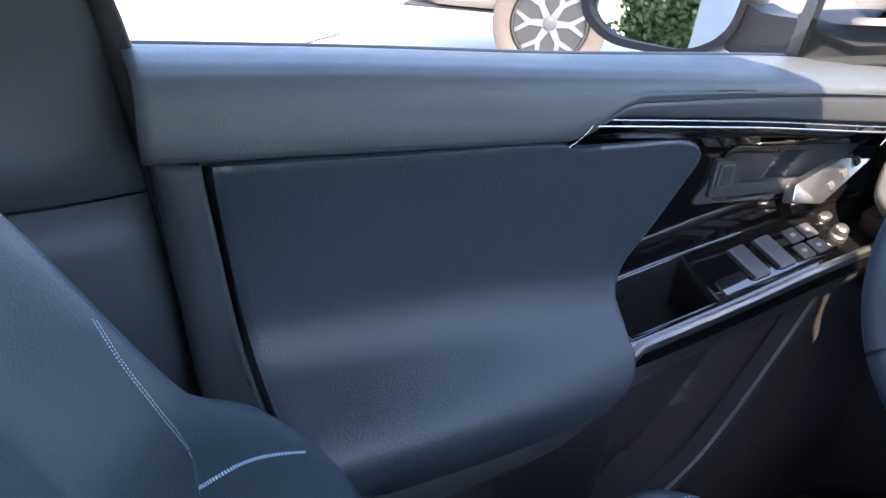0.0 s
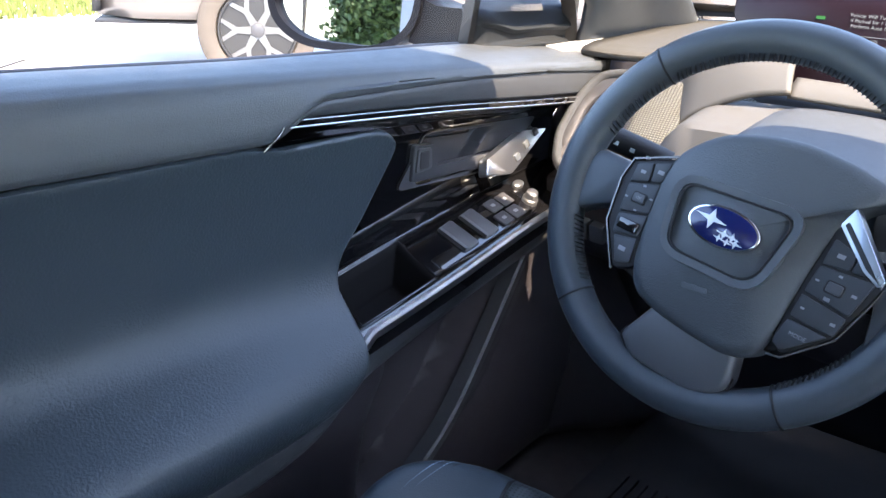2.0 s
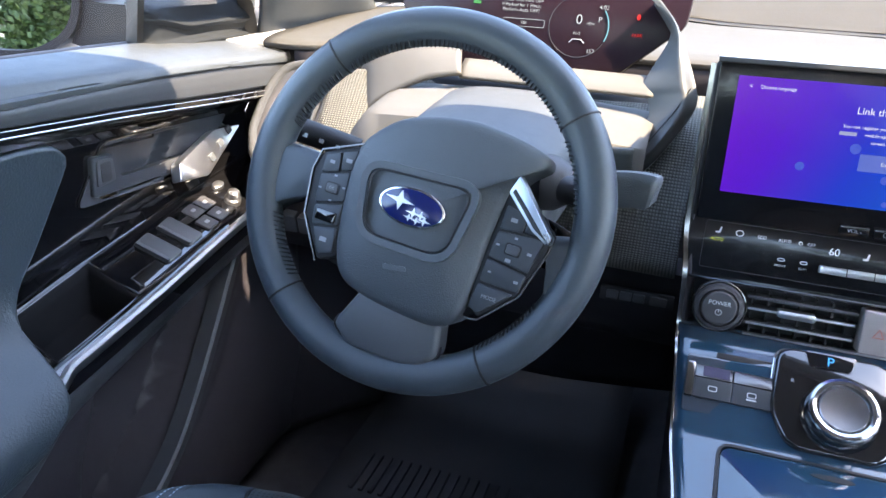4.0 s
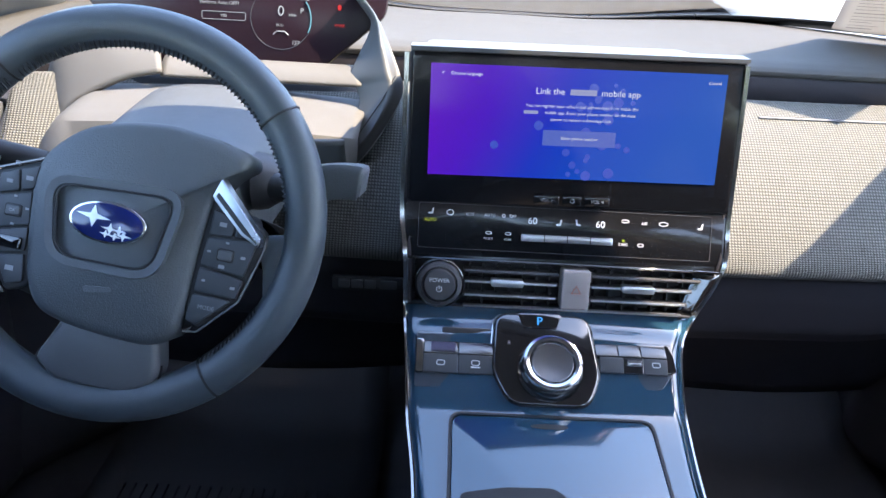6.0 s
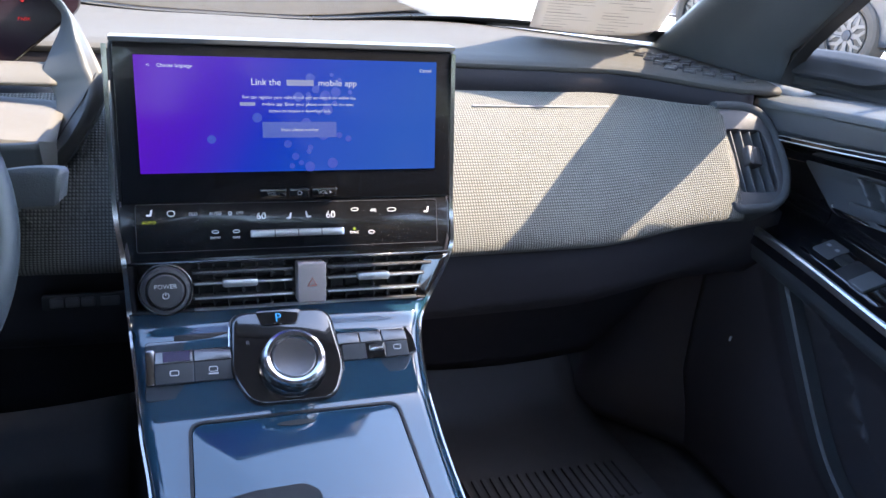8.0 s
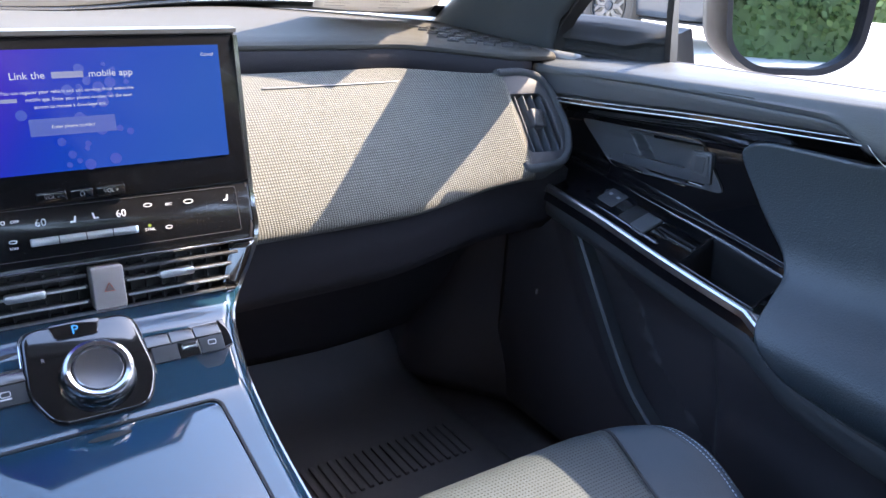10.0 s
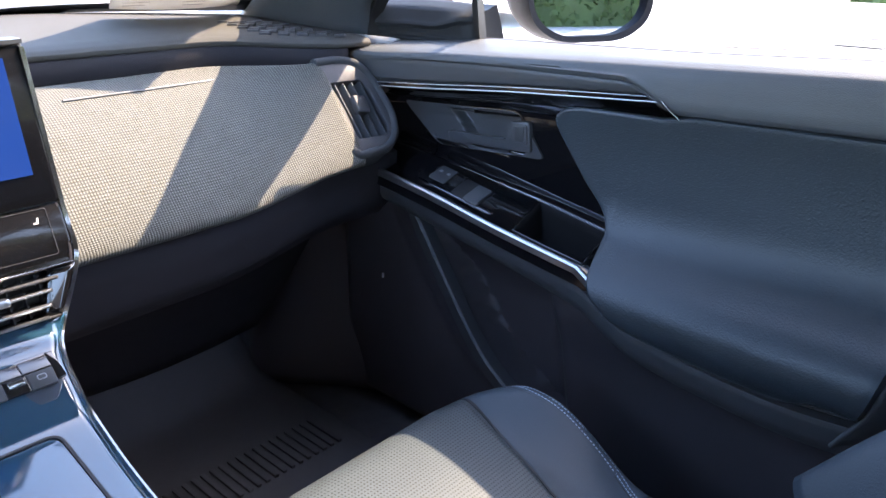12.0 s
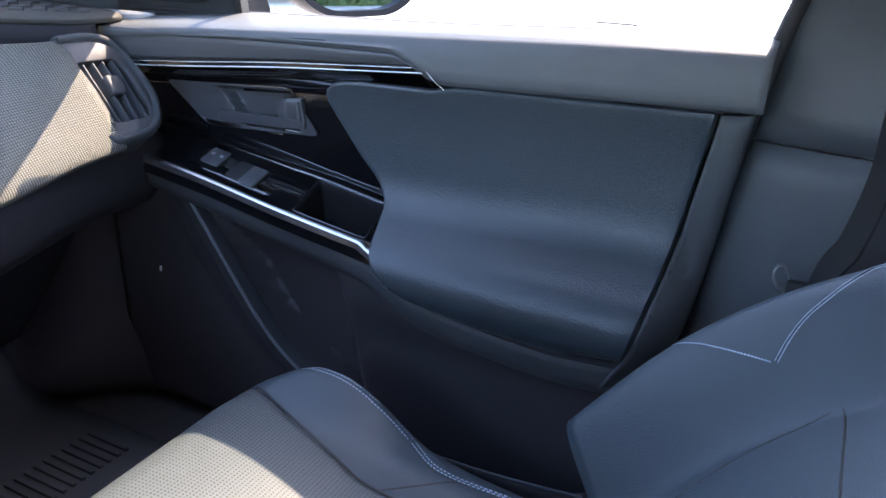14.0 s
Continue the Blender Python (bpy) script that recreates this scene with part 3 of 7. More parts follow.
        ridge = curve(z, (0.40, -0.40), (0.50, -0.26), (0.518, -0.19), (0.547, -0.135), (0.582, -0.085), (0.628, -0.043), (0.70, 0.008), (0.765, 0.055), (0.84, 0.10))
        into = smooth(ridge, ridge - 0.02, y)
        second = -0.165 - 0.16 * (0.72 - z)
        out = smooth(second, second - 0.05, y)
        x = 0.752 - 0.012 * smooth(ridge + 0.08, ridge + 0.01, y)
        x = x + into * 0.065 * (0.3 + 0.7 * smooth(0.80, 0.68, z)) * (1 - out) + 0.02 * out * smooth(0.72, 0.62, z)
        return (X(x), y, z)
    sheet("lower_panel", lower, 95, 50, LOWER, d, "dark plastic lower door panel with a bottle recess", thick=0.004)
    fin = [(X(0.742), 0.075, 0.805), (X(0.740), 0.045, 0.765), (X(0.738), -0.002, 0.70), (X(0.738), -0.053, 0.628), (X(0.737), -0.095, 0.582), (X(0.736), -0.145, 0.547), (X(0.736), -0.20, 0.518), (X(0.738), -0.27, 0.50)]
    sweep("pocket_fin", smooth_path(fin, 5), [(sx * p, q) for p, q in ((-0.030, 0.004), (-0.026, -0.001), (0.0, -0.010), (0.004, -0.007), (0.004, 0.014), (-0.030, 0.014))], STEP, d, "grey bevelled rib at the front of the door pocket", up=(sx, 0, 0), sharp=25)

    def pocket(u, v):
        y = -0.15 - 0.48 * u
        return (X(0.715 + 0.015 * v + 0.03 * (1 - smooth(0, 0.12, u)) + 0.03 * smooth(0.9, 1, u)), y, 0.515 - 0.02 * math.sin(u * math.pi) * (1 - v) - 0.13 * v)
    sheet("map_pocket", pocket, 20, 8, LOWER, d, "dark door pocket with a bright upper lip", thick=0.006)
    tube("pocket_lip", [(X(0.713), -0.18 - 0.022 * k, 0.518 - 0.02 * math.sin((0.03 + 0.022 * k) / 0.48 * math.pi)) for k in range(20)], 0.0025, GREY, d, "grey lip of the pocket")

    # inner lever in its bezel; the pose looks inward from the door
    m = facing((X(0.789), 0.0, 0.0), (0, -sx, 0), (0, 0, 1))
    q = lambda y, z: (-sx * y, z)
    turn = lambda pts: pts if sx > 0 else pts[::-1]
    o = rounded(turn([q(0.142, 0.961), q(-0.096, 0.974), q(-0.148, 0.910), q(0.062, 0.899)]), 0.014, 9)
    dense = []
    for a, b in zip(o, o[1:] + o[:1]):
        n = max(1, int(math.hypot(b[0] - a[0], b[1] - a[1]) / 0.004))
        dense += [(a[0] + (b[0] - a[0]) * k / n, a[1] + (b[1] - a[1]) * k / n) for k in range(n)]
    cx, cy = q(-0.010, 0.936)

    def dish(y, z):
        """Depth of the bezel's face: a shallow slope in front, the finger cup behind it."""
        top = 0.961 + (0.142 - y) * 0.053
        cup = smooth(0.0, 0.010, 0.015 + (z - 0.931) * 0.95 - y) * smooth(0.906, 0.922, z) * smooth(0.003, 0.013, top - z) * smooth(-0.124, -0.106, y + (z - 0.94) * 0.3)
        return 0.024 * cup + 0.007 * smooth(0.10, 0.03, y) * smooth(0.003, 0.02, top - z) * (1 - cup) * smooth(-0.02, 0.03, y)
    bm = bmesh.new()
    rings = [[bm.verts.new(m @ Vector((x, y, z))) for x, y in dense] for z in (-0.008, 0.001, 0.0025)]
    for f in [0.985] + [0.97 - 0.033 * k for k in range(29)]:
        rings.append([bm.verts.new(m @ Vector((cx + (x - cx) * f, cy + (y - cy) * f, 0.0028 - dish(-sx * (cx + (x - cx) * f), cy + (y - cy) * f)))) for x, y in dense])
    for r, s in zip(rings, rings[1:]):
        for j in range(len(r)):
            bm.faces.new((r[j], r[(j + 1) % len(r)], s[(j + 1) % len(r)], s[j]))
    bm.faces.new(rings[-1])
    bez = finish("lever_bezel", bm, LEVERGREY, d, "satin dark grey bezel with a finger cup", sharp=60)
    tube("bezel_rim", [m @ Vector((p[0], p[1], 0.0026)) for p in o], 0.0007, SMOKED, bez, "thin bright rim", closed=True, n=6, up=(sx, 0, 0))
    o = turn([q(0.040, 0.926), q(-0.080, 0.930), q(-0.086, 0.959), q(-0.120, 0.962), q(-0.125, 0.917), q(0.036, 0.910)])
    lev = plate("door_lever", rounded(o, 0.005), m @ pose(0, 0, 0.0075), 0.010, LEVERGREY, d, "satin grey inner door lever with an upright tab", edge=0.0035)
    o = turn([q(-0.092, 0.956), q(-0.116, 0.958), q(-0.119, 0.928), q(-0.090, 0.930)])
    lock = plate("lock_frame", rounded(o, 0.004), m @ pose(0, 0, 0.0095), 0.004, SATIN, lev, "raised grey lock tab", edge=0.0012)
    c = q(-0.1045, 0.943)
    plate("lock_inset", rect(0.016, 0.022, 0.003, *c), m @ pose(0, 0, 0.0102), 0.003, DARK, d, "dark middle of the lock tab", edge=0.0006)

    # tray, switches on the shelf
    def on_shelf(y, w):
        """A pose on the shelf at y, w metres out from the strip: x forward, y outward, z up."""
        z = shelf_z(y) + (ridge_z(y) - shelf_z(y)) * min(1, w / 0.074)
        f = Vector((0, 1, 0.17)).normalized()
        return facing((X(0.711 + w), y, z), f if sx < 0 else -f, (sx, 0, 0.37))
    def tray(u, v):
        e = min(u, 1 - u, v, 1 - v)
        y, x = -0.144 - 0.120 * u, 0.720 + 0.065 * v
        lip = shelf_z(y) + (ridge_z(y) - shelf_z(y)) * (x - 0.716) / 0.072
        return (X(x), y, lip + 0.0012 - 0.048 * smooth(0.02, 0.12, e))
    sheet("armrest_tray", tray, 50, 40, TRAYBLACK, d, "deep dark tray in the armrest", thick=0.002, sharp=70)
    brim = [tray(u, v) for u, v in [(k / 12, 0.0) for k in range(12)] + [(1.0, k / 8) for k in range(8)] + [(1 - k / 12, 1.0) for k in range(12)] + [(0.0, 1 - k / 8) for k in range(8)]]
    tube("tray_brim", [Vector(p) + Vector((0, 0, 0.0008)) for p in brim], 0.0012, GLOSS, d, "gloss black brim of the tray", closed=True, n=6)
    return d, on_shelf


right_door, right_shelf = front_door(1)
left_door, left_shelf = front_door(-1)
# driver's switch block: four window switches, lock keys, mirror knob
blk = plate("switch_block", rounded([(-0.10, -0.027), (0.085, -0.03), (0.10, -0.015), (0.095, 0.022), (-0.10, 0.03)], 0.01), left_shelf(-0.035, 0.036) @ pose(0, 0, 0.001), 0.004, GLOSS, left_door, "gloss black switch block", edge=0.002)
for y in (-0.073, -0.032):
    sw_ = plate("window_switch", rect(0.027, 0.050, 0.004), left_shelf(y, 0.037) @ pose(0, 0, 0.0045, 0, -5, 0), 0.006, SATIN, blk, "grey rocker window switch", edge=0.002)
    plate("finger_lip", rect(0.005, 0.046, 0.002), left_shelf(y - 0.010, 0.037) @ pose(0, 0, 0.0062), 0.004, GREY, sw_, edge=0.0015)
for y, w in ((0.006, 0.024), (0.012, 0.048), (0.031, 0.024), (0.037, 0.048)):
    lk_ = plate("lock_key", rect(0.022, 0.022, 0.003), left_shelf(y, w) @ pose(0, 0, 0.004), 0.004, DARK, blk, "dark lock key", edge=0.0015)
    plate("sign", rect(0.007, 0.005, 0.001), left_shelf(y, w) @ pose(0, 0, 0.0043), 0.0004, DIMINK, lk_)
lathe("mirror_knob", [(0.011, -0.004), (0.011, 0.006), (0.009, 0.008), (0.008, 0.016), (0.006, 0.018), (0.002, 0.0185)], left_shelf(0.066, 0.026) @ pose(0, 0, 0.002), SILVER, left_door, "silver mirror knob", n=24)
plate("mirror_switch", ellipse(0.010, 0.007, 20), left_shelf(0.082, 0.058) @ pose(0, 0, 0.006), 0.006, SILVER, left_door, "oval mirror switch", edge=0.002)
# memory keys on the slope ahead of the driver's lever
mk = facing((-0.778, 0.128, 0.943), (0, 1, 0.0), (-0.35, 0, 1))
plate("memory_panel", rounded([(-0.134, -0.041), (-0.079, -0.048), (0.022, -0.001), (-0.038, 0.004), (-0.075, -0.006), (-0.125, -0.020)], 0.005), mk @ pose(0, 0, 0.006), 0.014, SILVER, left_door, "satin silver seat memory panel", edge=0.003)
for k in range(3):
    plate("memory_key", rect(0.011, 0.010, 0.002), mk @ pose(-0.062 + 0.026 * k, -0.028 + 0.013 * k, 0.0085, 0, 0, 20), 0.004, GREY, left_door, "small grey memory key", edge=0.001)
# passenger's switches
pblk = plate("switch_block", rounded([(-0.075, -0.024), (0.085, -0.024), (0.08, 0.020), (-0.060, 0.028), (-0.085, 0.010)], 0.014), right_shelf(-0.02, 0.036) @ pose(0, 0, 0.001), 0.004, GLOSS, right_door, "gloss black switch block", edge=0.002)
lk_ = plate("lock_key", rect(0.034, 0.036, 0.004), right_shelf(0.022, 0.044) @ pose(0, 0, 0.0035), 0.004, DARK, pblk, "dark lock key with two pale marks", edge=0.0015)
for dy in (-0.008, 0.008):
    plate("sign", rect(0.006, 0.005, 0.001, dy, 0.004), right_shelf(0.022, 0.044) @ pose(0, 0, 0.0039), 0.0004, DIMINK, lk_)
well = plate("switch_well", rect(0.056, 0.040, 0.006), right_shelf(-0.044, 0.036) @ pose(0, 0, 0.0028), 0.004, BLACK, pblk, "dark well round the window switch", edge=0.001)
plate("window_switch", rect(0.028, 0.040, 0.004), right_shelf(-0.057, 0.034) @ pose(0, 0, 0.0050), 0.005, SATIN, pblk, "grey rocker window switch", edge=0.002)

plate("clip", rect(0.003, 0.009, 0.001), facing((0.7455, 0.160, 0.650), (0, -1, 0), (0.1, 0, 1)), 0.003, INK, right_door, "tiny white clip", edge=0.0005)
# ---- pillars, mirror corners ----
for sx, side in ((1, "right"), (-1, "left")):
    def pil(u, v, lo, hi):
        z = lo + (hi - lo) * v
        y = curve(z, (0.40, -0.60), (0.75, -0.668), (0.98, -0.704), (1.09, -0.728), (1.14, -0.742), (1.5, -0.83)) - 0.004 - 0.27 * u
        x = curve(z, (0.4, 0.79), (0.98, 0.80), (1.1, 0.80), (1.25, 0.745), (1.5, 0.60)) - 0.022 * math.sin(min(1, u * 2.2) * math.pi / 2) + 0.03 * smooth(0.7, 1, u)
        return (sx * x, y, z)
    tagged(sheet("pillar_lower_" + side, lambda u, v: pil(u, v, 0.40, 0.985), 14, 16, PILLAR, thick=0.006), "slate grey lower trim of the centre pillar", "pillar trim", kind="structure")
    tagged(sheet("pillar_upper_" + side, lambda u, v: pil(u, v, 0.988, 1.50), 14, 16, PILLAR, thick=0.006), "slate grey upper trim of the centre pillar", "pillar trim", kind="structure")
    seal = smooth_path([(sx * 0.782, -0.63, 0.62), (sx * 0.785, -0.668, 0.756), (sx * 0.79, -0.703, 0.982), (sx * 0.802, -0.725, 1.09), (sx * 0.775, -0.750, 1.18), (sx * 0.64, -0.81, 1.44)], 8)
    tagged(tube("door_seal_" + side, seal, 0.010, BLACK), "black rubber door seal", "door seal", kind="structure")
    bltp = smooth_path([(sx * 0.715, -0.875, 1.36), (sx * 0.738, -0.843, 1.08), (sx * 0.738, -0.840, 0.98), (sx * 0.734, -0.828, 0.91), (sx * 0.726, -0.808, 0.85), (sx * 0.70, -0.79, 0.62)], 8)
    sb = empty("seat_belt", "black woven seat belt hanging at the centre pillar", "seat belt", "seat belts")
    sweep("webbing", bltp, [(-0.0015, -0.024), (0.0015, -0.024), (0.0015, 0.024), (-0.0015, 0.024)], BLACK, sb, up=(sx, 0.4, 0))
    sweep("tongue", smooth_path([(sx * 0.735, -0.786, 0.828), (sx * 0.735, -0.781, 0.842), (sx * 0.734, -0.770, 0.850), (sx * 0.734, -0.764, 0.862), (sx * 0.735, -0.767, 0.873), (sx * 0.736, -0.774, 0.872), (sx * 0.737, -0.780, 0.858)], 5), [(-0.0012, -0.004), (0.0012, -0.004), (0.0012, 0.004), (-0.0012, 0.004)], SILVER, sb, "bent metal belt tongue", up=(1, 0, 0))
    box("tongue_grip", (min(sx * 0.726, sx * 0.738), -0.825, 0.842), (max(sx * 0.726, sx * 0.738), -0.778, 0.860), BLACK, sb, "dark grip of the tongue", edge=0.003)

    # front pillar: broad at the foot, leaning back to the roof
    def apil(u, v):
        z = 1.05 + 0.40 * v
        yr = curve(z, (1.05, 0.225), (1.11, 0.205), (1.16, 0.125), (1.225, 0.030), (1.35, -0.15), (1.45, -0.31))
        yf = curve(z, (1.05, 0.60), (1.10, 0.50), (1.20, 0.325), (1.271, 0.196), (1.31, 0.105), (1.341, 0.032), (1.362, -0.031), (1.45, -0.20))
        xo = curve(z, (1.05, 0.785), (1.16, 0.745), (1.27, 0.705), (1.45, 0.595))
        s = 2 * u - 1
        xo += 0.012 if sx > 0 else 0.0
        return (sx * (xo - (0.020 + (0.035 if sx < 0 else 0.0) * smooth(1.20, 1.32, z)) * (1 - s ** 4) - 0.03 * smooth(-0.2, 1, s) * (1 - v)), yr + (yf - yr) * u, z)
    tagged(sheet("front_pillar_" + side, apil, 16, 14, PILLAR, thick=0.012), "slate grey front pillar trim", "pillar trim", kind="structure")
    # divider post of the quarter window and its sail
    tagged(sweep("quarter_post_" + side, smooth_path([(sx * 0.812, 0.0, 1.05), (sx * 0.798, -0.001, 1.13), (sx * 0.785, -0.005, 1.18), (sx * 0.755, -0.014, 1.26)], 6), [(-0.005, -0.006), (0.005, -0.006), (0.005, 0.010), (-0.005, 0.010)], BLACK),
           "black post between window and quarter glass", "window post", kind="structure")

    frame_path = smooth_path([(sx * 0.803, 0.224, 1.045), (sx * 0.790, 0.210, 1.10), (sx * 0.762, 0.140, 1.155), (sx * 0.738, 0.070, 1.20), (sx * 0.712, 0.012, 1.24)], 6)
    tagged(sweep("quarter_frame_" + side, frame_path, [(-0.010, -0.012), (0.010, -0.012), (0.010, 0.012), (-0.010, 0.012)], BLACK), "black rubber channel of the quarter glass", "window seal", kind="structure")

    def sail(u, v):
        y = 0.215 - 0.215 * u
        lip = 1.084 + 0.014 * smooth(0.62, 0.97, u)
        prof = ((0.786, 1.060), (0.793, 1.064), (0.796, 1.070), (0.793, lip - 0.004), (0.786, lip), (0.789, lip + 0.004), (0.800, max(lip + 0.006, 1.108)), (0.818, 1.118))
        k = v * 7
        i = min(6, int(k))
        t = k - i
        a, b = prof[i], prof[i + 1]
        dip = 0.003 * math.sin(u * math.pi)
        x = a[0] + (b[0] - a[0]) * t
        x += (0.817 - x) * max(smooth(0.93, 1, u), smooth(0.05, 0, u))
        return (sx * x, y, a[1] + (b[1] - a[1]) * t - 0.004 + dip)
    tagged(sheet("quarter_sill_" + side, sail, 24, 29, SILLDARK, thick=0.006), "moulded grey sill under the quarter glass", "window sill", kind="structure")


# ---- dashboard ----
dash = empty("dashboard", "slate grey dashboard with a woven cloth roll and dark lower panels", "dashboard")


def lip_y(x):
    a = abs(x)
    return 0.285 - 0.10 * smooth(0.50, 0.71, a) - 0.01 * smooth(0.0, 0.3, a)


def lip_z(x):
    return 1.067 - 0.009 * smooth(0.50, 0.70, abs(x))


def top_pad(u, v):
    x = -0.745 + 1.49 * u
    y0, y1 = lip_y(x), screen_base(x) + 0.01
    prof = ((0.012, -0.010), (0.002, -0.008), (0.0, -0.004), (0.006, 0.0), (0.03, 0.004))
    if v < 0.4:
        k = v / 0.4 * 4
        i = min(3, int(k))
        t = k - i
        a, b = prof[i], prof[i + 1]
        return (x, y0 + a[0] + (b[0] - a[0]) * t, lip_z(x) + a[1] + (b[1] - a[1]) * t)
    t = (v - 0.4) / 0.6
    y = y0 + 0.03 + (y1 - y0 - 0.03) * t
    return (x, y, lip_z(x) + 0.004 + (base_z(x) - lip_z(x) - 0.004) * t)


sheet("top_pad", top_pad, 70, 40, TOPPAD, dash, "grained grey dash top", thick=0.004)
# pierced loudspeaker field in the far corner of the top
for j in range(9):
    for i in range(5):
        gx, gy = 0.606 + 0.024 * i + (0.012 if j % 2 else 0.0) + 0.006 * j, 0.262 + 0.024 * j - 0.016 * i
        if gx > 0.715 or gy < lip_y(gx) + 0.02:
            continue
        y0, y1 = lip_y(gx) + 0.03, screen_base(gx) + 0.01
        gz = lip_z(gx) + 0.004 + (1.070 - lip_z(gx)) * max(0.0, (gy - y0) / (y1 - y0))
        plate("speaker_slot", rounded([(-0.010, -0.0035), (0.007, -0.0035), (0.010, 0.0035), (-0.007, 0.0035)], 0.0015), pose(gx, gy, gz + 0.0055, 0, 0, -35), 0.004, DARK, dash, edge=0.001)


def roll_front(x):
    return curve(abs(x), (0.17, 0.058), (0.35, 0.066), (0.5, 0.075), (0.63, 0.084), (0.70, 0.090))


ROLL = ((0.022, 0.856), (0.004, 0.862), (0.0, 0.874), (0.018, 0.900), (0.050, 0.935), (0.085, 0.968), (0.120, 0.996), (0.155, 1.016), (0.190, 1.027), (0.225, 1.022))


def roll(sx, x0, x1):
    def fn(u, v):
        x = x0 + (x1 - x0) * u
        k = v * 9
        y = curve(k, *[(i, p[0]) for i, p in enumerate(ROLL)])
        z = curve(k, *[(i, p[1]) for i, p in enumerate(ROLL)])
        lift = 0.028 * smooth(0.40, 0.64, x) * (1.04 - z) / 0.18
        z += lift
        y += roll_front(x)
        flat = 0.124 + (z - 0.963) * 0.75 + 0.03 * max(0.0, k - 8)
        return (sx * x, y + (flat - y) * smooth(0.48, 0.625, x) * smooth(0.87, 0.91, z), z)
    return fn


sheet("cloth_roll", roll(1, 0.168, 0.640), 60, 44, FABRIC, dash, "light grey woven cloth roll of the dash", size=(0.5, 0.30), thick=0.003)
sheet("cloth_roll", roll(-1, 0.168, 0.640), 60, 44, FABRIC, dash, "light grey woven cloth roll of the dash", size=(0.5, 0.30), thick=0.003)
tube("cloth_seam", [(0.27 + 0.018 * k, roll_front(0.27 + 0.018 * k) + 0.150, 1.016) for k in range(13)], 0.0022, SATIN, dash, "narrow raised seam in the cloth")
for sx in (1, -1):
    # dark channel behind the roll, panel under it
    sheet("dash_strip", lambda u, v: (sx * (0.10 + 0.60 * u), lip_y(0.10 + 0.60 * u) + 0.004 - 0.004 * math.sin(v * math.pi) + 0.006 * v, lip_z(0.10 + 0.60 * u) - 0.009 - 0.034 * v), 30, 8, KNEE, dash, "dark smooth strip under the dash top", thick=0.003)
    sheet("channel", lambda u, v: (sx * (0.16 + 0.55 * u), lip_y(0.16 + 0.55 * u) + 0.014 - 0.004 * v, 1.026 - 0.05 * v), 20, 4, BLACK, dash, "dark channel under the dash top", thick=0.003)

    def knee(u, v):
        x = 0.14 + 0.60 * u
        prof = ((0.05, 0.866), (0.022, 0.857), (0.028, 0.82), (0.045, 0.77), (0.07, 0.745), (0.13, 0.735), (0.27, 0.73))
        k = v * 6
        i = min(5, int(k))
        t = k - i
        a, b = prof[i], prof[i + 1]
        lift = 0.029 * smooth(0.40, 0.64, x)
        return (sx * x, roll_front(x) + a[0] + (b[0] - a[0]) * t, a[1] + (b[1] - a[1]) * t + lift)
    sheet("knee_panel", knee, 30, 25, KNEE, dash, "dark grey panel under the cloth roll", thick=0.004)
    sheet("glove_panel", lambda u, v: (sx * (0.13 + 0.60 * u), 0.30 + 0.16 * v - 0.04 * math.sin(u * math.pi), 0.745 - 0.26 * v), 14, 10, KNEE, dash, "black panel in the footwell", thick=0.006)

    # end vent: satin frame, padded cloth rim round its outer side
    vm = facing(Vector((sx * 0.672, 0.124, 0.963)), (1, -0.06 * sx, 0), (0, 0.60, 0.80)) @ Matrix.Diagonal((0.96, 0.96, 0.96, 1))
    upv = vm.to_3x3() @ Vector((0, 0, 1))
    vent = part("end_vent", bmesh.new(), BLACK, dash, "dash end vent with dark vanes")
    oo = rounded([(-0.0258, -0.0496), (0.0330, -0.0505), (0.0405, -0.038), (0.0373, -0.0097), (0.0357, 0.0268), (0.0260, 0.049), (-0.0338, 0.0492), (-0.0270, 0.005)], 0.006, 4)
    fr = rounded([(-0.0420, -0.0745), (0.0190, -0.0705), (0.0420, -0.0540), (0.0535, -0.0174), (0.0500, 0.0197), (0.0432, 0.0519), (0.0279, 0.0770), (-0.0018, 0.0850), (-0.0545, 0.0830), (-0.0530, 0.0640), (-0.0470, 0.0333), (-0.0400, -0.0025), (-0.0385, -0.0278)], 0.012, 4)
    if sx < 0:
        oo, fr = [(-a, b) for a, b in oo][::-1], [(-a, b) for a, b in fr][::-1]

    def reach(pts, a):
        """The point of a closed outline in the direction a from its middle."""
        c, q = math.cos(a), math.sin(a)
        best = 0.0
        for (x0, y0), (x1, y1) in zip(pts, pts[1:] + pts[:1]):
            den = c * (y1 - y0) - q * (x1 - x0)
            if abs(den) > 1e-9:
                t, w = (x0 * (y1 - y0) - y0 * (x1 - x0)) / den, (x0 * q - y0 * c) / den
                if t > 0 and -1e-6 <= w <= 1 + 1e-6:
                    best = max(best, t)
        return best * c, best * q
    plate("vent_back", oo, vm @ pose(0, 0, -0.026), 0.01, BLACK, vent, "black depth of the vent")
    face = bmesh.new()
    n = 96
    rays = [(reach(oo, 2 * math.pi * i / n), reach(fr, 2 * math.pi * i / n)) for i in range(n)]
    loops = [[face.verts.new(vm @ Vector((a[0] * (1 - t) + b[0] * t, a[1] * (1 - t) + b[1] * t, z))) for a, b in rays] for t, z in ((0.0, -0.030), (0.0, -0.002), (0.04, 0.0010), (0.12, 0.0020), (0.80, 0.0035), (0.93, 0.0030), (1.0, 0.0005), (1.02, -0.012))]
    for r, q in zip(loops, loops[1:]):
        for i in range(n):
            face.faces.new((r[i], r[(i + 1) % n], q[(i + 1) % n], q[i]))
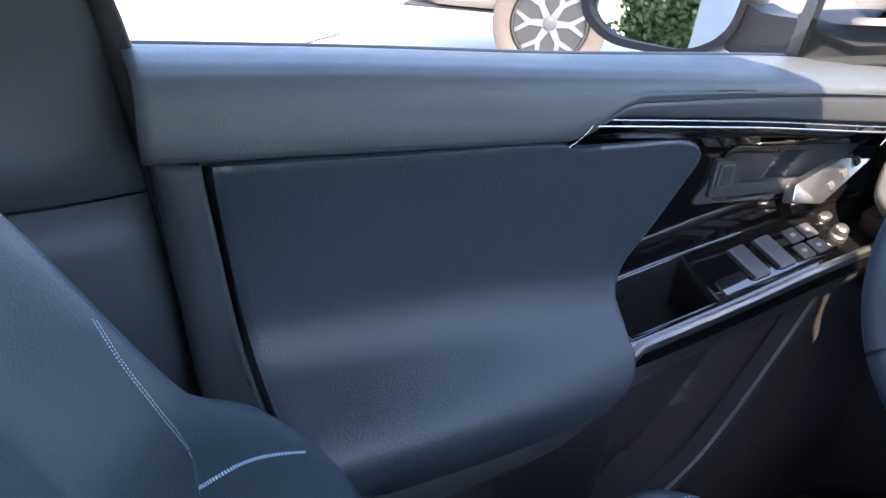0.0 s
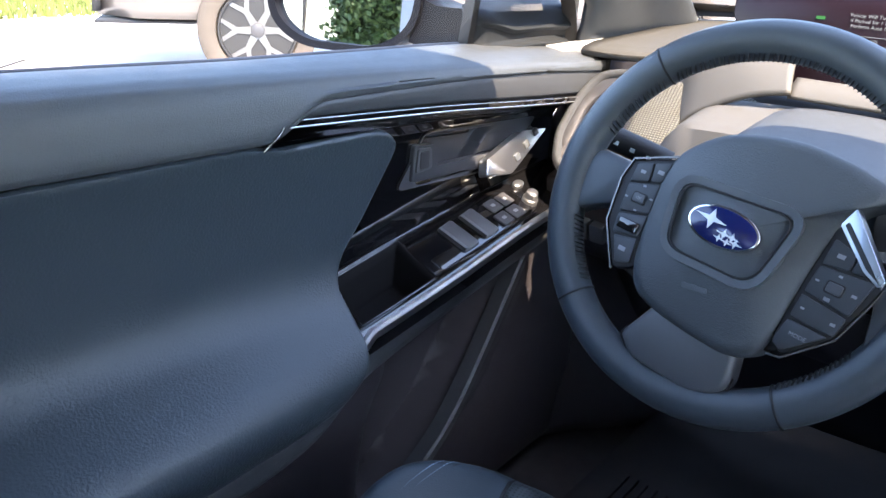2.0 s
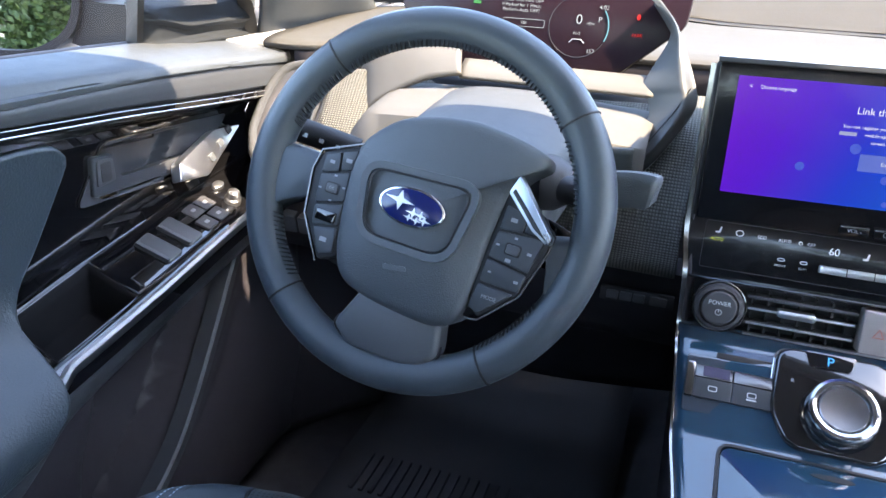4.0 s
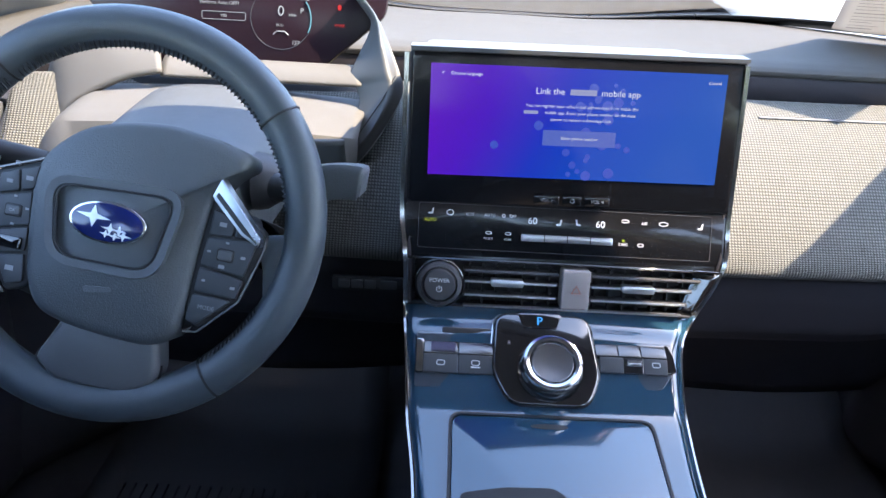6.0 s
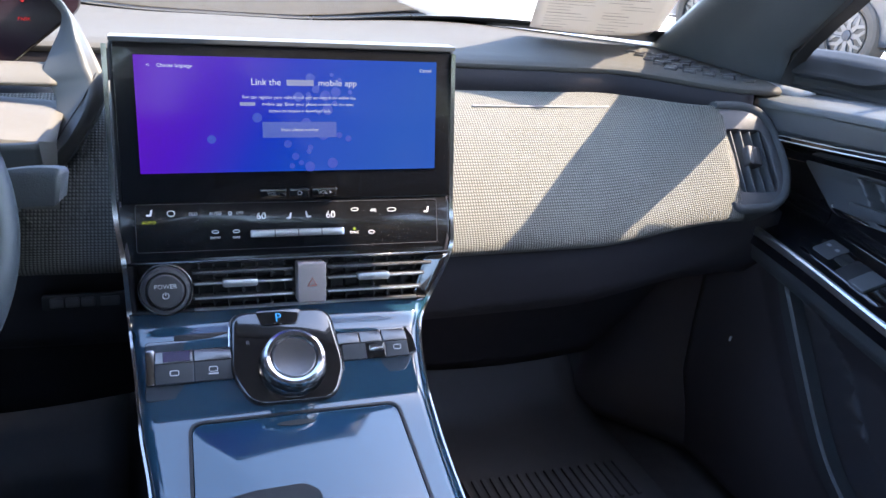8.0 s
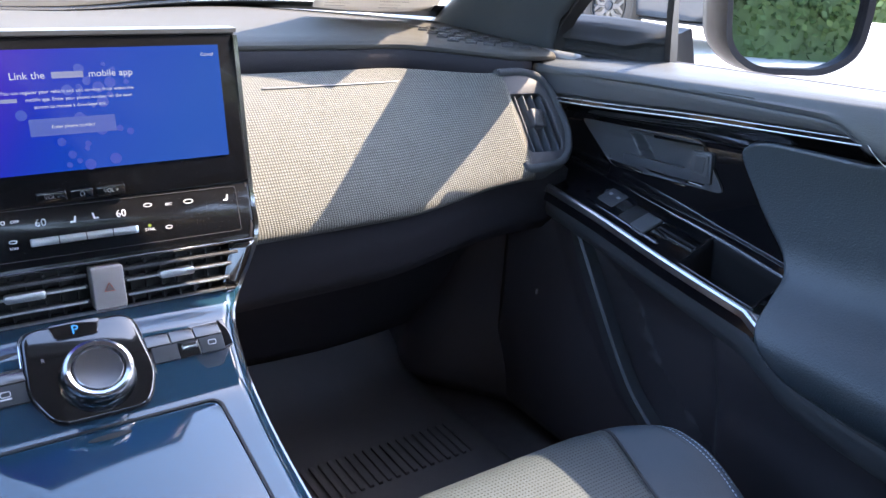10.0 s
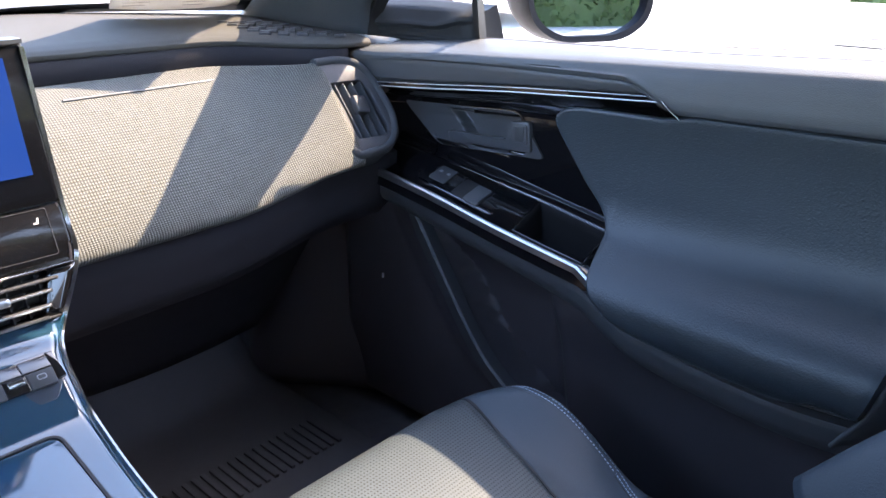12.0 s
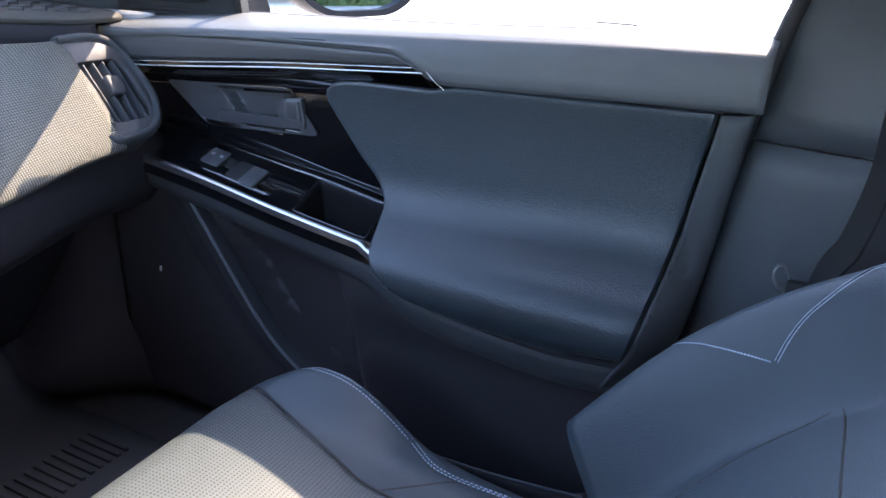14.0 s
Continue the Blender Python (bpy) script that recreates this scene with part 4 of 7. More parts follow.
    part("vent_frame", face, DARK, vent, "smooth grey vent frame")
    rim = [reach(fr, radians(a if sx > 0 else 180 - a)) for a in range(117, -124, -4)]
    sweep("vent_piping", [vm @ Vector((x * 1.09, y * 1.05, -0.004)) for x, y in rim], [(0.0075 * math.cos(t), 0.013 * math.sin(t)) for t in (2 * math.pi * k / 14 for k in range(14))], PADCLOTH, vent, "padded cloth rim", up=upv)
    for w in (1.05, 1.13):
        sweep("vent_stitch", [vm @ Vector((x * w, y * (1 + (w - 1) * 0.6), 0.0072)) for x, y in rim], disc(0.0005, 6), DIMINK, vent, "pale stitched line on the rim", up=upv)
    sweep("vent_hull", [vm @ Vector((x * 1.10, y * 1.06, -0.030)) for x, y in rim], [(-0.006, -0.03), (0.008, -0.03), (0.008, 0.020), (-0.006, 0.020)], PADCLOTH, vent, "cloth outer hull of the vent", up=upv)
    for k in range(4):
        plate("vane", rect(0.0022, 0.098, 0.0008), vm @ pose(sx * (-0.0205 + 0.0165 * k), -0.001, -0.001, 0, sx * 14, sx * 4), 0.020, SATIN, vent, edge=0.0008)
    plate("vent_knob", rounded([(-0.013, -0.015), (0.013, -0.017), (0.014, 0.014), (-0.012, 0.016)], 0.005), vm @ pose(sx * 0.006, 0.007, 0.006, 0, sx * 10, 0), 0.014, DARK, vent, "dark sliding knob", edge=0.003)

# small arrow-shaped holes of the corner loudspeakers
GR = empty("speaker_grille", "pressed grille of dark slots in the dash corner", "speaker grille")
slot = None
for r in range(5):
    for k in range(9):
        a = 0.60 + 0.018 * k - 0.006 * r
        b = 0.325 + 0.024 * r
        if a > 0.725:
            continue
        bm = bmesh.new()
        for q in ((-0.006, -0.003), (0.005, -0.004), (0.007, 0.003), (-0.004, 0.004)):
            bm.verts.new((a + q[0], b + q[1], lip_z(a) + 0.0035 + 0.004 * (b - 0.3) / 0.4))
        f = bm.faces.new(bm.verts)
        ex = bmesh.ops.extrude_face_region(bm, geom=[f])
        for v in ex["geom"]:
            if isinstance(v, bmesh.types.BMVert):
                v.co.z += 0.0022
        part("slot", bm, BLACK, GR, smooth_faces=False)

# ---- instrument cluster ----
cl = empty("instrument_cluster", "wide dark instrument display in a slate grey collar", "instrument cluster")
cm = facing((-0.365, 0.205, 1.103), (1, 0, 0), (0, 0.22, 1))
LCD = material("display_glass", (0.016, 0.009, 0.013), 0.22, coat=0.0, spec=0.25, mottle=0.1, rough_vary=0.03)
face = rounded([(-0.114, -0.057), (0.084, -0.057), (0.163, 0.012), (0.166, 0.050), (0.13, 0.078), (-0.16, 0.078), (-0.196, 0.050), (-0.193, 0.012)], 0.010)
plate("display", face, cm, 0.012, LCD, cl, "dark glossy display glass", edge=0.002)
WHITE_LIT = glow("lit_white", (0.85, 0.9, 0.95), 0.9)
DIM_LIT = glow("lit_dim", (0.5, 0.55, 0.6), 0.35)
RED_LIT = glow("lit_red", (0.9, 0.03, 0.03), 0.9)
CYAN_LIT = glow("lit_cyan", (0.3, 0.75, 0.9), 0.8)
GREEN_LIT = glow("lit_green", (0.1, 0.6, 0.15), 0.8)
YELLOW_LIT = glow("lit_yellow", (0.6, 0.75, 0.05), 0.9)
T = lambda w, s, x, y, mt=None, a='CENTER', st=1.0: writing("reading", w, s, cm @ pose(x - 0.0, y, 0.0012), mt or WHITE_LIT, cl, a, st)
T("0", 0.0165, 0.038, 0.010)
T("MPH", 0.0045, 0.052, 0.006)
T("ECO", 0.0042, 0.037, -0.006)
T("P", 0.0088, 0.063, 0.0115)
T("4:02", 0.0068, 0.066, 0.026)
T("157", 0.0066, 0.056, -0.026)
T("PARK", 0.0052, 0.1085, -0.003, RED_LIT)
T("Vehicle Will Turn OFF\nIf Parked for 1 Hour,\nPerform Auto OFF?", 0.0058, -0.035, 0.022)
T("YES", 0.005, -0.030, 0.0015)
tube("key_frame", [cm @ Vector((x, y, 0.001)) for x, y in rect(0.052, 0.009, 0.002, -0.030, 0.0015)], 0.0003, WHITE_LIT, cl, closed=True, n=6)
tube("dial", [cm @ Vector((0.038 + 0.036 * math.cos(a), 0.002 + 0.036 * math.sin(a), 0.001)) for a in (radians(70 + 260 * k / 40) for k in range(41))], 0.0003, DIM_LIT, cl, "thin dim ring", n=6)
tube("gauge", [cm @ Vector((0.038 + 0.036 * math.cos(a), 0.002 + 0.036 * math.sin(a), 0.0012)) for a in (radians(-25 + 60 * k / 14) for k in range(15))], 0.0009, CYAN_LIT, cl, "lit cyan charge arc", n=6)
plate("warning_lamp", ellipse(0.0024, 0.0036, 12, 0.1075, 0.018), cm @ pose(0, 0, 0.001), 0.001, RED_LIT, cl, "red warning lamp")
plate("green_lamp", rect(0.010, 0.0036, 0.001, -0.092, 0.022), cm @ pose(0, 0, 0.001), 0.001, GREEN_LIT, cl, "green lamp")
tube("car_sign", [cm @ Vector((0.038 + x, -0.014 + y, 0.001)) for x, y in ((-0.009, -0.003), (-0.005, 0.001), (0.005, 0.001), (0.009, -0.003))], 0.0006, DIMINK, cl, n=6)
# collar: bezel under the display, two wings down to the column, deck in front
def bezel(u, v):
    x = -0.460 + 0.235 * u
    return (x, 0.182 - 0.024 * v - 0.003 * math.sin(v * math.pi), 1.056 - 0.018 * v ** 1.3)


sheet("bezel", bezel, 30, 12, PALE, cl, "pale grey rim under the display", thick=0.006)


# concave apron from the rim round to the column
def apron(u, v):
    xi = curve(u, (0, -0.592), (0.25, -0.583), (0.4, -0.573), (0.6, -0.545), (0.8, -0.498), (1.0, -0.455))
    zi = curve(u, (0, 0.925), (0.25, 0.963), (0.4, 0.990), (0.6, 1.011), (0.8, 1.034), (1.0, 1.044))
    xo = curve(u, (0, -0.615), (0.25, -0.613), (0.4, -0.612), (0.6, -0.592), (0.8, -0.540), (1.0, -0.470))
    zo = curve(u, (0, 0.925), (0.25, 0.972), (0.4, 1.016), (0.6, 1.058), (0.8, 1.084), (1.0, 1.088))
    return (xi + (xo - xi) * v, 0.150 + 0.050 * v - 0.004 * math.sin(v * math.pi), zi + (zo - zi) * v)


sheet("apron", apron, 36, 12, PALE, cl, "pale grey apron swept round beside the column", thick=0.006)


WING = facing((-0.24, 0.205, 1.168), (1, 0, 0), (0, 0.46, 1))
OUTER = ((0.000, -0.024), (0.0285, -0.0585), (0.0445, -0.090), (0.058, -0.122), (0.0622, -0.138), (0.0570, -0.158), (0.034, -0.200), (0.0136, -0.228), (-0.006, -0.252))
INNER = ((-0.006, -0.028), (0.0235, -0.0600), (0.0115, -0.097), (0.001, -0.124), (0.0085, -0.137), (0.0140, -0.158), (0.000, -0.196), (-0.034, -0.220), (-0.055, -0.252))


def wing(u, v):
    k = u * 8
    a = [curve(k, *[(i, p[c]) for i, p in enumerate(INNER)]) for c in (0, 1)]
    b = [curve(k, *[(i, p[c]) for i, p in enumerate(OUTER)]) for c in (0, 1)]
    t = min(1.0, v / 0.8)
    crease = 0.74
    deep = smooth(0.0, 0.25, u)
    z = 0.006 - 0.022 * deep * (1 - min(1.0, t / crease)) - 0.012 * smooth(crease, 1.0, t) - 0.045 * smooth(0.8, 1.0, v)
    return WING @ Vector((a[0] + (b[0] - a[0]) * t - 0.006 * smooth(0.8, 1, v), a[1] + (b[1] - a[1]) * t, z))


sheet("collar_wing", wing, 64, 41, WINGGREY, cl, "slate grey wing of the collar", thick=0.004, sharp=60)
tube("wing_line", [WING @ Vector((x, y, 0.0062)) for x, y in ((0.0545, -0.1275), (0.0475, -0.143), (0.0399, -0.1583), (0.0203, -0.1899), (0.001, -0.2252))], 0.0008, BLACK, cl, "fine dark joint down the wing", n=6)
sheet("deck", lambda u, v: (-0.585 + 0.365 * u, 0.195 - 0.14 * v - 0.02 * math.sin(u * math.pi), 1.012 - 0.018 * v ** 2 + 0.012 * math.sin(u * math.pi) - 0.06 * smooth(0.85, 1, v) - 0.05 * smooth(0.16, 0.0, u) ** 2), 30, 16, PALE, cl, "grey deck before the display", thick=0.005)
# shaded deck front: darker colour than the deck, top leaned out of the sun
sheet("deck_front", lambda u, v: (-0.345 + 0.115 * u, 0.036 + 0.030 * v - 0.010 * math.sin(u * math.pi), 1.006 - 0.060 * v), 16, 10, WINGGREY, cl, "darker sheet added for the shaded front of the deck", thick=0.004)
# black sheet put in for the shade of the slot behind the deck
sheet("gap_shade", lambda u, v: (-0.56 + 0.33 * u, 0.23 - 0.03 * v, 1.03 - 0.04 * v), 10, 5, BLACK, cl, "black sheet for the shade in the gap under the display", thick=0.004)

# ---- steering column ----
col = empty("steering_column", "slate grey column shroud with two stalks", "steering column")


def shroud(u, v):
    a = 2 * math.pi * u
    y = -0.085 + 0.22 * v
    cx, cz = -0.383, 0.962 + 0.010 * v
    hw, hh = 0.090 + 0.010 * v, 0.058 + 0.004 * v
    c, s = math.cos(a), math.sin(a)
    k = 1 / (abs(c) ** 3.2 + abs(s) ** 3.2) ** (1 / 3.2)
    top = 1.0 if s > 0 else 0.9
    front = 1 - 0.25 * (1 - smooth(0, 0.18, v))
    return (cx + hw * c * k * front, y, cz + hh * s * k * top * front)


sheet("shroud", shroud, 40, 18, SOFT, col, "slate grey column shroud", thick=0.004)


def stalk(sx, label):
    s = part("stalk", bmesh.new(), DARK, col, label)
    if sx > 0:
        sweep("arm", smooth_path([(-0.30, -0.055, 0.985), (-0.27, -0.065, 0.985), (-0.235, -0.075, 0.988)], 5), disc(0.014, 14), DARK, s)
        sweep("paddle", smooth_path([(-0.262, -0.07, 0.989), (-0.245, -0.072, 0.994), (-0.222, -0.075, 0.998), (-0.204, -0.078, 0.999), (-0.197, -0.080, 0.998)], 5), [(-0.012, -0.014), (0.010, -0.018), (0.012, 0.012), (0.006, 0.019), (-0.010, 0.017)], SOFT, s, "flat grey end of the stalk", scale=lambda t: 0.6 + 0.25 * smooth(0, 0.4, t) - 0.2 * smooth(0.85, 1, t))
        lathe("boot", [(0.028, 0), (0.026, 0.012), (0.017, 0.026)], facing((-0.302, -0.05, 0.985), (0, 1, 0), (0, 0, 1)), DARK, s, n=24)
    else:
        sweep("arm", smooth_path([(-0.50, -0.05, 0.99), (-0.53, -0.058, 1.0), (-0.57, -0.068, 1.012)], 5), disc(0.013, 14), BLACK, s)
        for k in range(5):
            plate("mark", rect(0.005, 0.004), facing((-0.565 + 0.017 * k, -0.079 + 0.003 * k, 1.012 - 0.005 * k), (1, 0, -0.2), (0, 0.3, 1)), 0.001, INK, s)


stalk(1, "grey right-hand stalk")
stalk(-1, "dark left-hand stalk with white marks")

# ---- steering wheel ----
WC = Vector((-0.403, -0.126, 0.975))
wt = radians(22)
tilted = facing(WC, (1, 0, 0), (0, math.sin(wt), math.cos(wt))) @ pose(0, 0, 0, 0, 0, -8.5)
sw = empty("steering_wheel", "dark leather steering wheel turned slightly clockwise", "steering wheel")
R, RT = 0.1605, 0.0182
W = lambda x, y, z=0.0: tilted @ Vector((x, y, z))
wz = (tilted.to_3x3() @ Vector((0, 0, 1)))


def rim_pt(a):
    flat = 1 + 0.012 * max(0, -math.sin(a)) ** 2
    return R * math.cos(a) * 1.0, R * math.sin(a) * flat


ringp = [W(*rim_pt(2 * math.pi * k / 120)) for k in range(120)]
sec = [(RT * math.cos(t) * 1.0, RT * 0.92 * math.sin(t)) for t in (2 * math.pi * k / 16 for k in range(16))]
sweep("rim", ringp, sec, RIMLEATHER, sw, "leather-wrapped rim", closed=True, up=wz, sharp=80)
for a in (42, 138, 230, 310):
    ar = radians(a)
    c = Vector((*rim_pt(ar), 0))
    rad = Vector((math.cos(ar), math.sin(ar), 0))
    tube("rim_seam", [tilted @ (c + rad * (RT * 1.015 * math.cos(t)) + Vector((0, 0, 1)) * (RT * 0.935 * math.sin(t))) for t in (2 * math.pi * k / 20 for k in range(20))], 0.0011, BLACK, sw, "dark seam across the rim", closed=True, n=6, up=tilted.to_3x3() @ Vector((-rad.y, rad.x, 0.001)))
bm = bmesh.new()
for a0, a1 in ((43, 137), (-48, -22), (12, 39), (141, 168), (202, 228)):
    n = int((a1 - a0) * 0.60)
    for k in range(n):
        ar = radians(a0 + (a1 - a0) * k / n)
        rad, tan = Vector((math.cos(ar), math.sin(ar), 0)), Vector((-math.sin(ar), math.cos(ar), 0))
        c = Vector((*rim_pt(ar), 0))
        rings = []
        for t, w in ((141, 0.0003), (150, 0.0009), (163, 0.0011), (176, 0.0009), (186, 0.0003)):
            p = c + rad * (RT * 1.01 * math.cos(radians(t))) + Vector((0, 0, RT * 0.93 * math.sin(radians(t)))) + tan * (0.0016 * (t - 163) / 22)
            up_ = rad * math.cos(radians(t)) + Vector((0, 0, math.sin(radians(t))))
            rings.append([bm.verts.new(tilted @ q) for q in (p - tan * w, p + up_ * 0.0014, p + tan * w)])
        for r, q in zip(rings, rings[1:]):
            bm.faces.new((r[0], r[1], q[1], q[0])), bm.faces.new((r[1], r[2], q[2], q[1]))
ob = part("rim_stitching", bm, STITCH, sw, "dark cross stitching inside the rim", smooth_faces=False)
ob["kind"] = "stuff"
hub = [(-0.0660, 0.0350), (-0.0500, 0.0540), (-0.0320, 0.0680), (0.0, 0.0785), (0.0345, 0.0830), (0.0764, 0.0785), (0.1060, 0.0700), (0.1085, 0.0600), (0.0930, 0.0480), (0.0835, 0.0330), (0.0790, -0.0150), (0.0770, -0.0680), (0.0720, -0.0950), (0.0517, -0.1060), (0.0176, -0.1050), (-0.0200, -0.1010), (-0.0470, -0.0930), (-0.0595, -0.0713), (-0.0668, -0.0259), (-0.0690, 0.0072)]
pad_o = plate("airbag_cover", rounded(hub, 0.012, 4), tilted @ pose(0, 0, 0.022), 0.046, SOFT, sw, "slate grey grained airbag cover", edge=0.012, dome=0.011, sharp=60)
ins = rounded([(-0.0365, -0.0455), (0.0500, -0.0455), (0.0620, 0.0265), (-0.0475, 0.0200)], 0.020, 8)
sweep("cover_groove", [W(p[0], p[1], 0.0315) for p in ins], [(-0.0042, -0.004), (0.0042, -0.004), (0.0034, 0.0022), (-0.0030, 0.0016)], GREY, pad_o, "raised frame on the airbag cover", closed=True, up=wz)
mid = (0.0075, -0.011)
sweep("cover_line", [W(mid[0] + (p[0] - mid[0]) * 0.905, mid[1] + (p[1] - mid[1]) * 0.88, 0.0328) for p in ins], disc(0.0010, 6), BLACK, pad_o, "dark line inside the frame", closed=True, up=wz)
plate("cover_mark", rounded([(-0.004, -0.068), (0.018, -0.064), (0.016, -0.060), (-0.006, -0.063)], 0.002), tilted @ pose(0, 0, 0.0305), 0.001, GREY, pad_o, "faint moulded mark")
BLUE = material("emblem_blue", (0.006, 0.014, 0.095), 0.15, coat=0.6, mottle=0.1)
emb = part("emblem", bmesh.new(), CHROME, sw, "oval blue emblem with a chrome edge and plain chrome marks")
EC = (0.0072, -0.0078)
plate("emblem_edge", ellipse(0.0318, 0.0172, 48, *EC), tilted @ pose(0, 0, 0.0372), 0.006, CHROME, emb, edge=0.0012)
plate("emblem_face", ellipse(0.0296, 0.0153, 48, *EC), tilted @ pose(0, 0, 0.0378), 0.003, BLUE, emb, edge=0.0004)
for x, y, g in ((-0.0115, 0.0035, 1.05), (0.0035, -0.0045, 0.55), (0.0005, -0.0090, 0.40), (0.0110, -0.0050, 0.50), (0.0150, -0.0085, 0.50), (0.0080, -0.0100, 0.40)):
    st = [(EC[0] + x + g * a, EC[1] + y + g * b) for a, b in ((-0.0135, 0.001), (-0.0026, 0.0020), (0, 0.0085), (0.0026, 0.0020), (0.0135, -0.001), (0.0026, -0.0020), (0, -0.0085), (-0.0026, -0.0020))]
    plate("emblem_mark", st, tilted @ pose(0, 0, 0.0386), 0.001, STARWHITE, emb)
# leather-covered spokes
for sp in ([(0.120, 0.004), (0.152, 0.012), (0.157, -0.050), (0.146, -0.080), (0.136, -0.050), (0.130, -0.020)], [(-0.096, 0.014), (-0.146, 0.016), (-0.157, -0.020), (-0.150, -0.058), (-0.128, -0.040), (-0.100, -0.028)][::-1]):
    plate("spoke", rounded(sp, 0.010), tilted @ pose(0, 0, 0.008), 0.024, RIMLEATHER, sw, "leather-covered spoke", edge=0.008)
for sp in ([(0.066, 0.02), (0.120, 0.02), (0.124, -0.03), (0.108, -0.066), (0.070, -0.090)], [(-0.050, -0.085), (-0.078, -0.078), (-0.100, -0.040), (-0.100, 0.012), (-0.060, 0.03)]):
    plate("pod_back", rounded(sp, 0.010), tilted @ pose(0, 0, 0.008), 0.020, BLACK, sw, "black plastic behind the switch pod", edge=0.003)
# switch pods
pod_l = plate("switch_pod", rounded([(-0.0560, 0.0340), (-0.1010, 0.0170), (-0.1045, -0.0020), (-0.0995, -0.0435), (-0.0750, -0.0830), (-0.0560, -0.0740)], 0.006), tilted @ pose(0, 0, 0.016), 0.014, BLACK, sw, "dark left switch pod", edge=0.003)
pod_r = plate("switch_pod", rounded([(0.0740, 0.0300), (0.0750, -0.0700), (0.0880, -0.0840), (0.1175, -0.0528), (0.1300, -0.0098), (0.1320, 0.0061), (0.1000, 0.0300)], 0.006), tilted @ pose(0, 0, 0.016), 0.014, BLACK, sw, "dark right switch pod", edge=0.003)
sweep("pod_trim", [W(a, b, 0.0165) for a, b in ((-0.0600, 0.0345), (-0.1005, 0.0178), (-0.1050, -0.0020), (-0.1000, -0.0440), (-0.0755, -0.0835))], [(-0.0008, -0.002), (0.0008, -0.002), (0.0008, 0.0012), (-0.0008, 0.0012)], KEYTOP, pod_l, "thin dark chrome trim", up=wz)
sweep("pod_trim", [W(a, b, 0.0165) for a, b in ((0.0780, -0.0860), (0.0890, -0.0845), (0.1185, -0.0530), (0.1310, -0.0098), (0.1325, 0.0061))], [(-0.0008, -0.002), (0.0008, -0.002), (0.0008, 0.0012), (-0.0008, 0.0012)], KEYTOP, pod_r, "thin dark chrome trim", up=wz)
POD_KEYS = ((pod_l, ((-0.0950, 0.0150), (-0.0805, 0.0205), (-0.0775, 0.0030), (-0.0950, -0.0025))), (pod_l, ((-0.0790, 0.0210), (-0.0640, 0.0265), (-0.0655, 0.0068), (-0.0760, 0.0035))),
        (pod_l, ((-0.0950, -0.0045), (-0.0660, 0.0042), (-0.0640, -0.0235), (-0.0925, -0.0310))), (pod_l, ((-0.0920, -0.0335), (-0.0640, -0.0260), (-0.0640, -0.0460), (-0.0895, -0.0515))), (pod_l, ((-0.0870, -0.0535), (-0.0640, -0.0485), (-0.0610, -0.0715), (-0.0750, -0.0760))),
        (pod_r, ((0.0845, 0.0200), (0.0840, -0.0020), (0.1040, 0.0000), (0.1050, 0.0150))), (pod_r, ((0.1065, 0.0140), (0.1055, 0.0002), (0.1262, 0.0030), (0.1262, 0.0085))),
        (pod_r, ((0.0835, -0.0042), (0.0815, -0.0275), (0.1190, -0.0320), (0.1255, -0.0005))), (pod_r, ((0.0815, -0.0300), (0.0805, -0.0505), (0.1165, -0.0510), (0.1188, -0.0345))), (pod_r, ((0.0805, -0.0530), (0.0775, -0.0750), (0.0865, -0.0790), (0.1130, -0.0535))))
for owner, o in POD_KEYS:
    o = list(o) if sum(a[0] * b[1] - a[1] * b[0] for a, b in zip(o, o[1:] + o[:1])) > 0 else list(o)[::-1]
    plate("key", rounded(o, 0.0022, 3), tilted @ pose(0, 0, 0.0184), 0.004, BLUEKEY, owner, edge=0.0012)
plate("roller", rect(0.021, 0.0105, 0.002, -0.0775, -0.0405), tilted @ pose(0, 0, 0.0205), 0.004, GLOSS, pod_l, "gloss black roller", edge=0.0015)
for owner, c in ((pod_l, (-0.0790, -0.0140)), (pod_r, (0.1010, -0.0165))):
    plate("middle_frame", rect(0.0150, 0.0110, 0.003, *c), tilted @ pose(0, 0, 0.0189), 0.002, BLACK, owner, edge=0.0006)
    plate("middle_key", rect(0.0120, 0.0082, 0.002, *c), tilted @ pose(0, 0, 0.0202), 0.003, SATIN, owner, "raised middle key", edge=0.001)
for owner, bx, by, w in ((pod_l, -0.0865, 0.0095, 0.005), (pod_l, -0.0705, 0.0145, 0.006), (pod_l, -0.0790, -0.0020, 0.003), (pod_l, -0.0780, -0.0255, 0.003), (pod_l, -0.0915, -0.0165, 0.003), (pod_l, -0.0680, -0.0110, 0.003), (pod_l, -0.0735, -0.0620, 0.007),
                         (pod_r, 0.0945, 0.0085, 0.006), (pod_r, 0.1160, 0.0065, 0.006), (pod_r, 0.1010, -0.0060, 0.003), (pod_r, 0.0995, -0.0265, 0.005), (pod_r, 0.0870, -0.0155, 0.003), (pod_r, 0.1160, -0.0160, 0.004), (pod_r, 0.0870, -0.0405, 0.003), (pod_r, 0.1120, -0.0425, 0.004)):
    plate("sign", rect(w, w * 0.6, 0, bx, by), tilted @ pose(0, 0, 0.0188), 0.0006, DIMINK, owner)
writing("mode_word", "MODE", 0.0050, tilted @ pose(0.0935, -0.0630, 0.0189), DIMINK, pod_r)
writing("ok_word", "OK", 0.0038, tilted @ pose(-0.0790, -0.0140, 0.0205), DIMINK, pod_l)
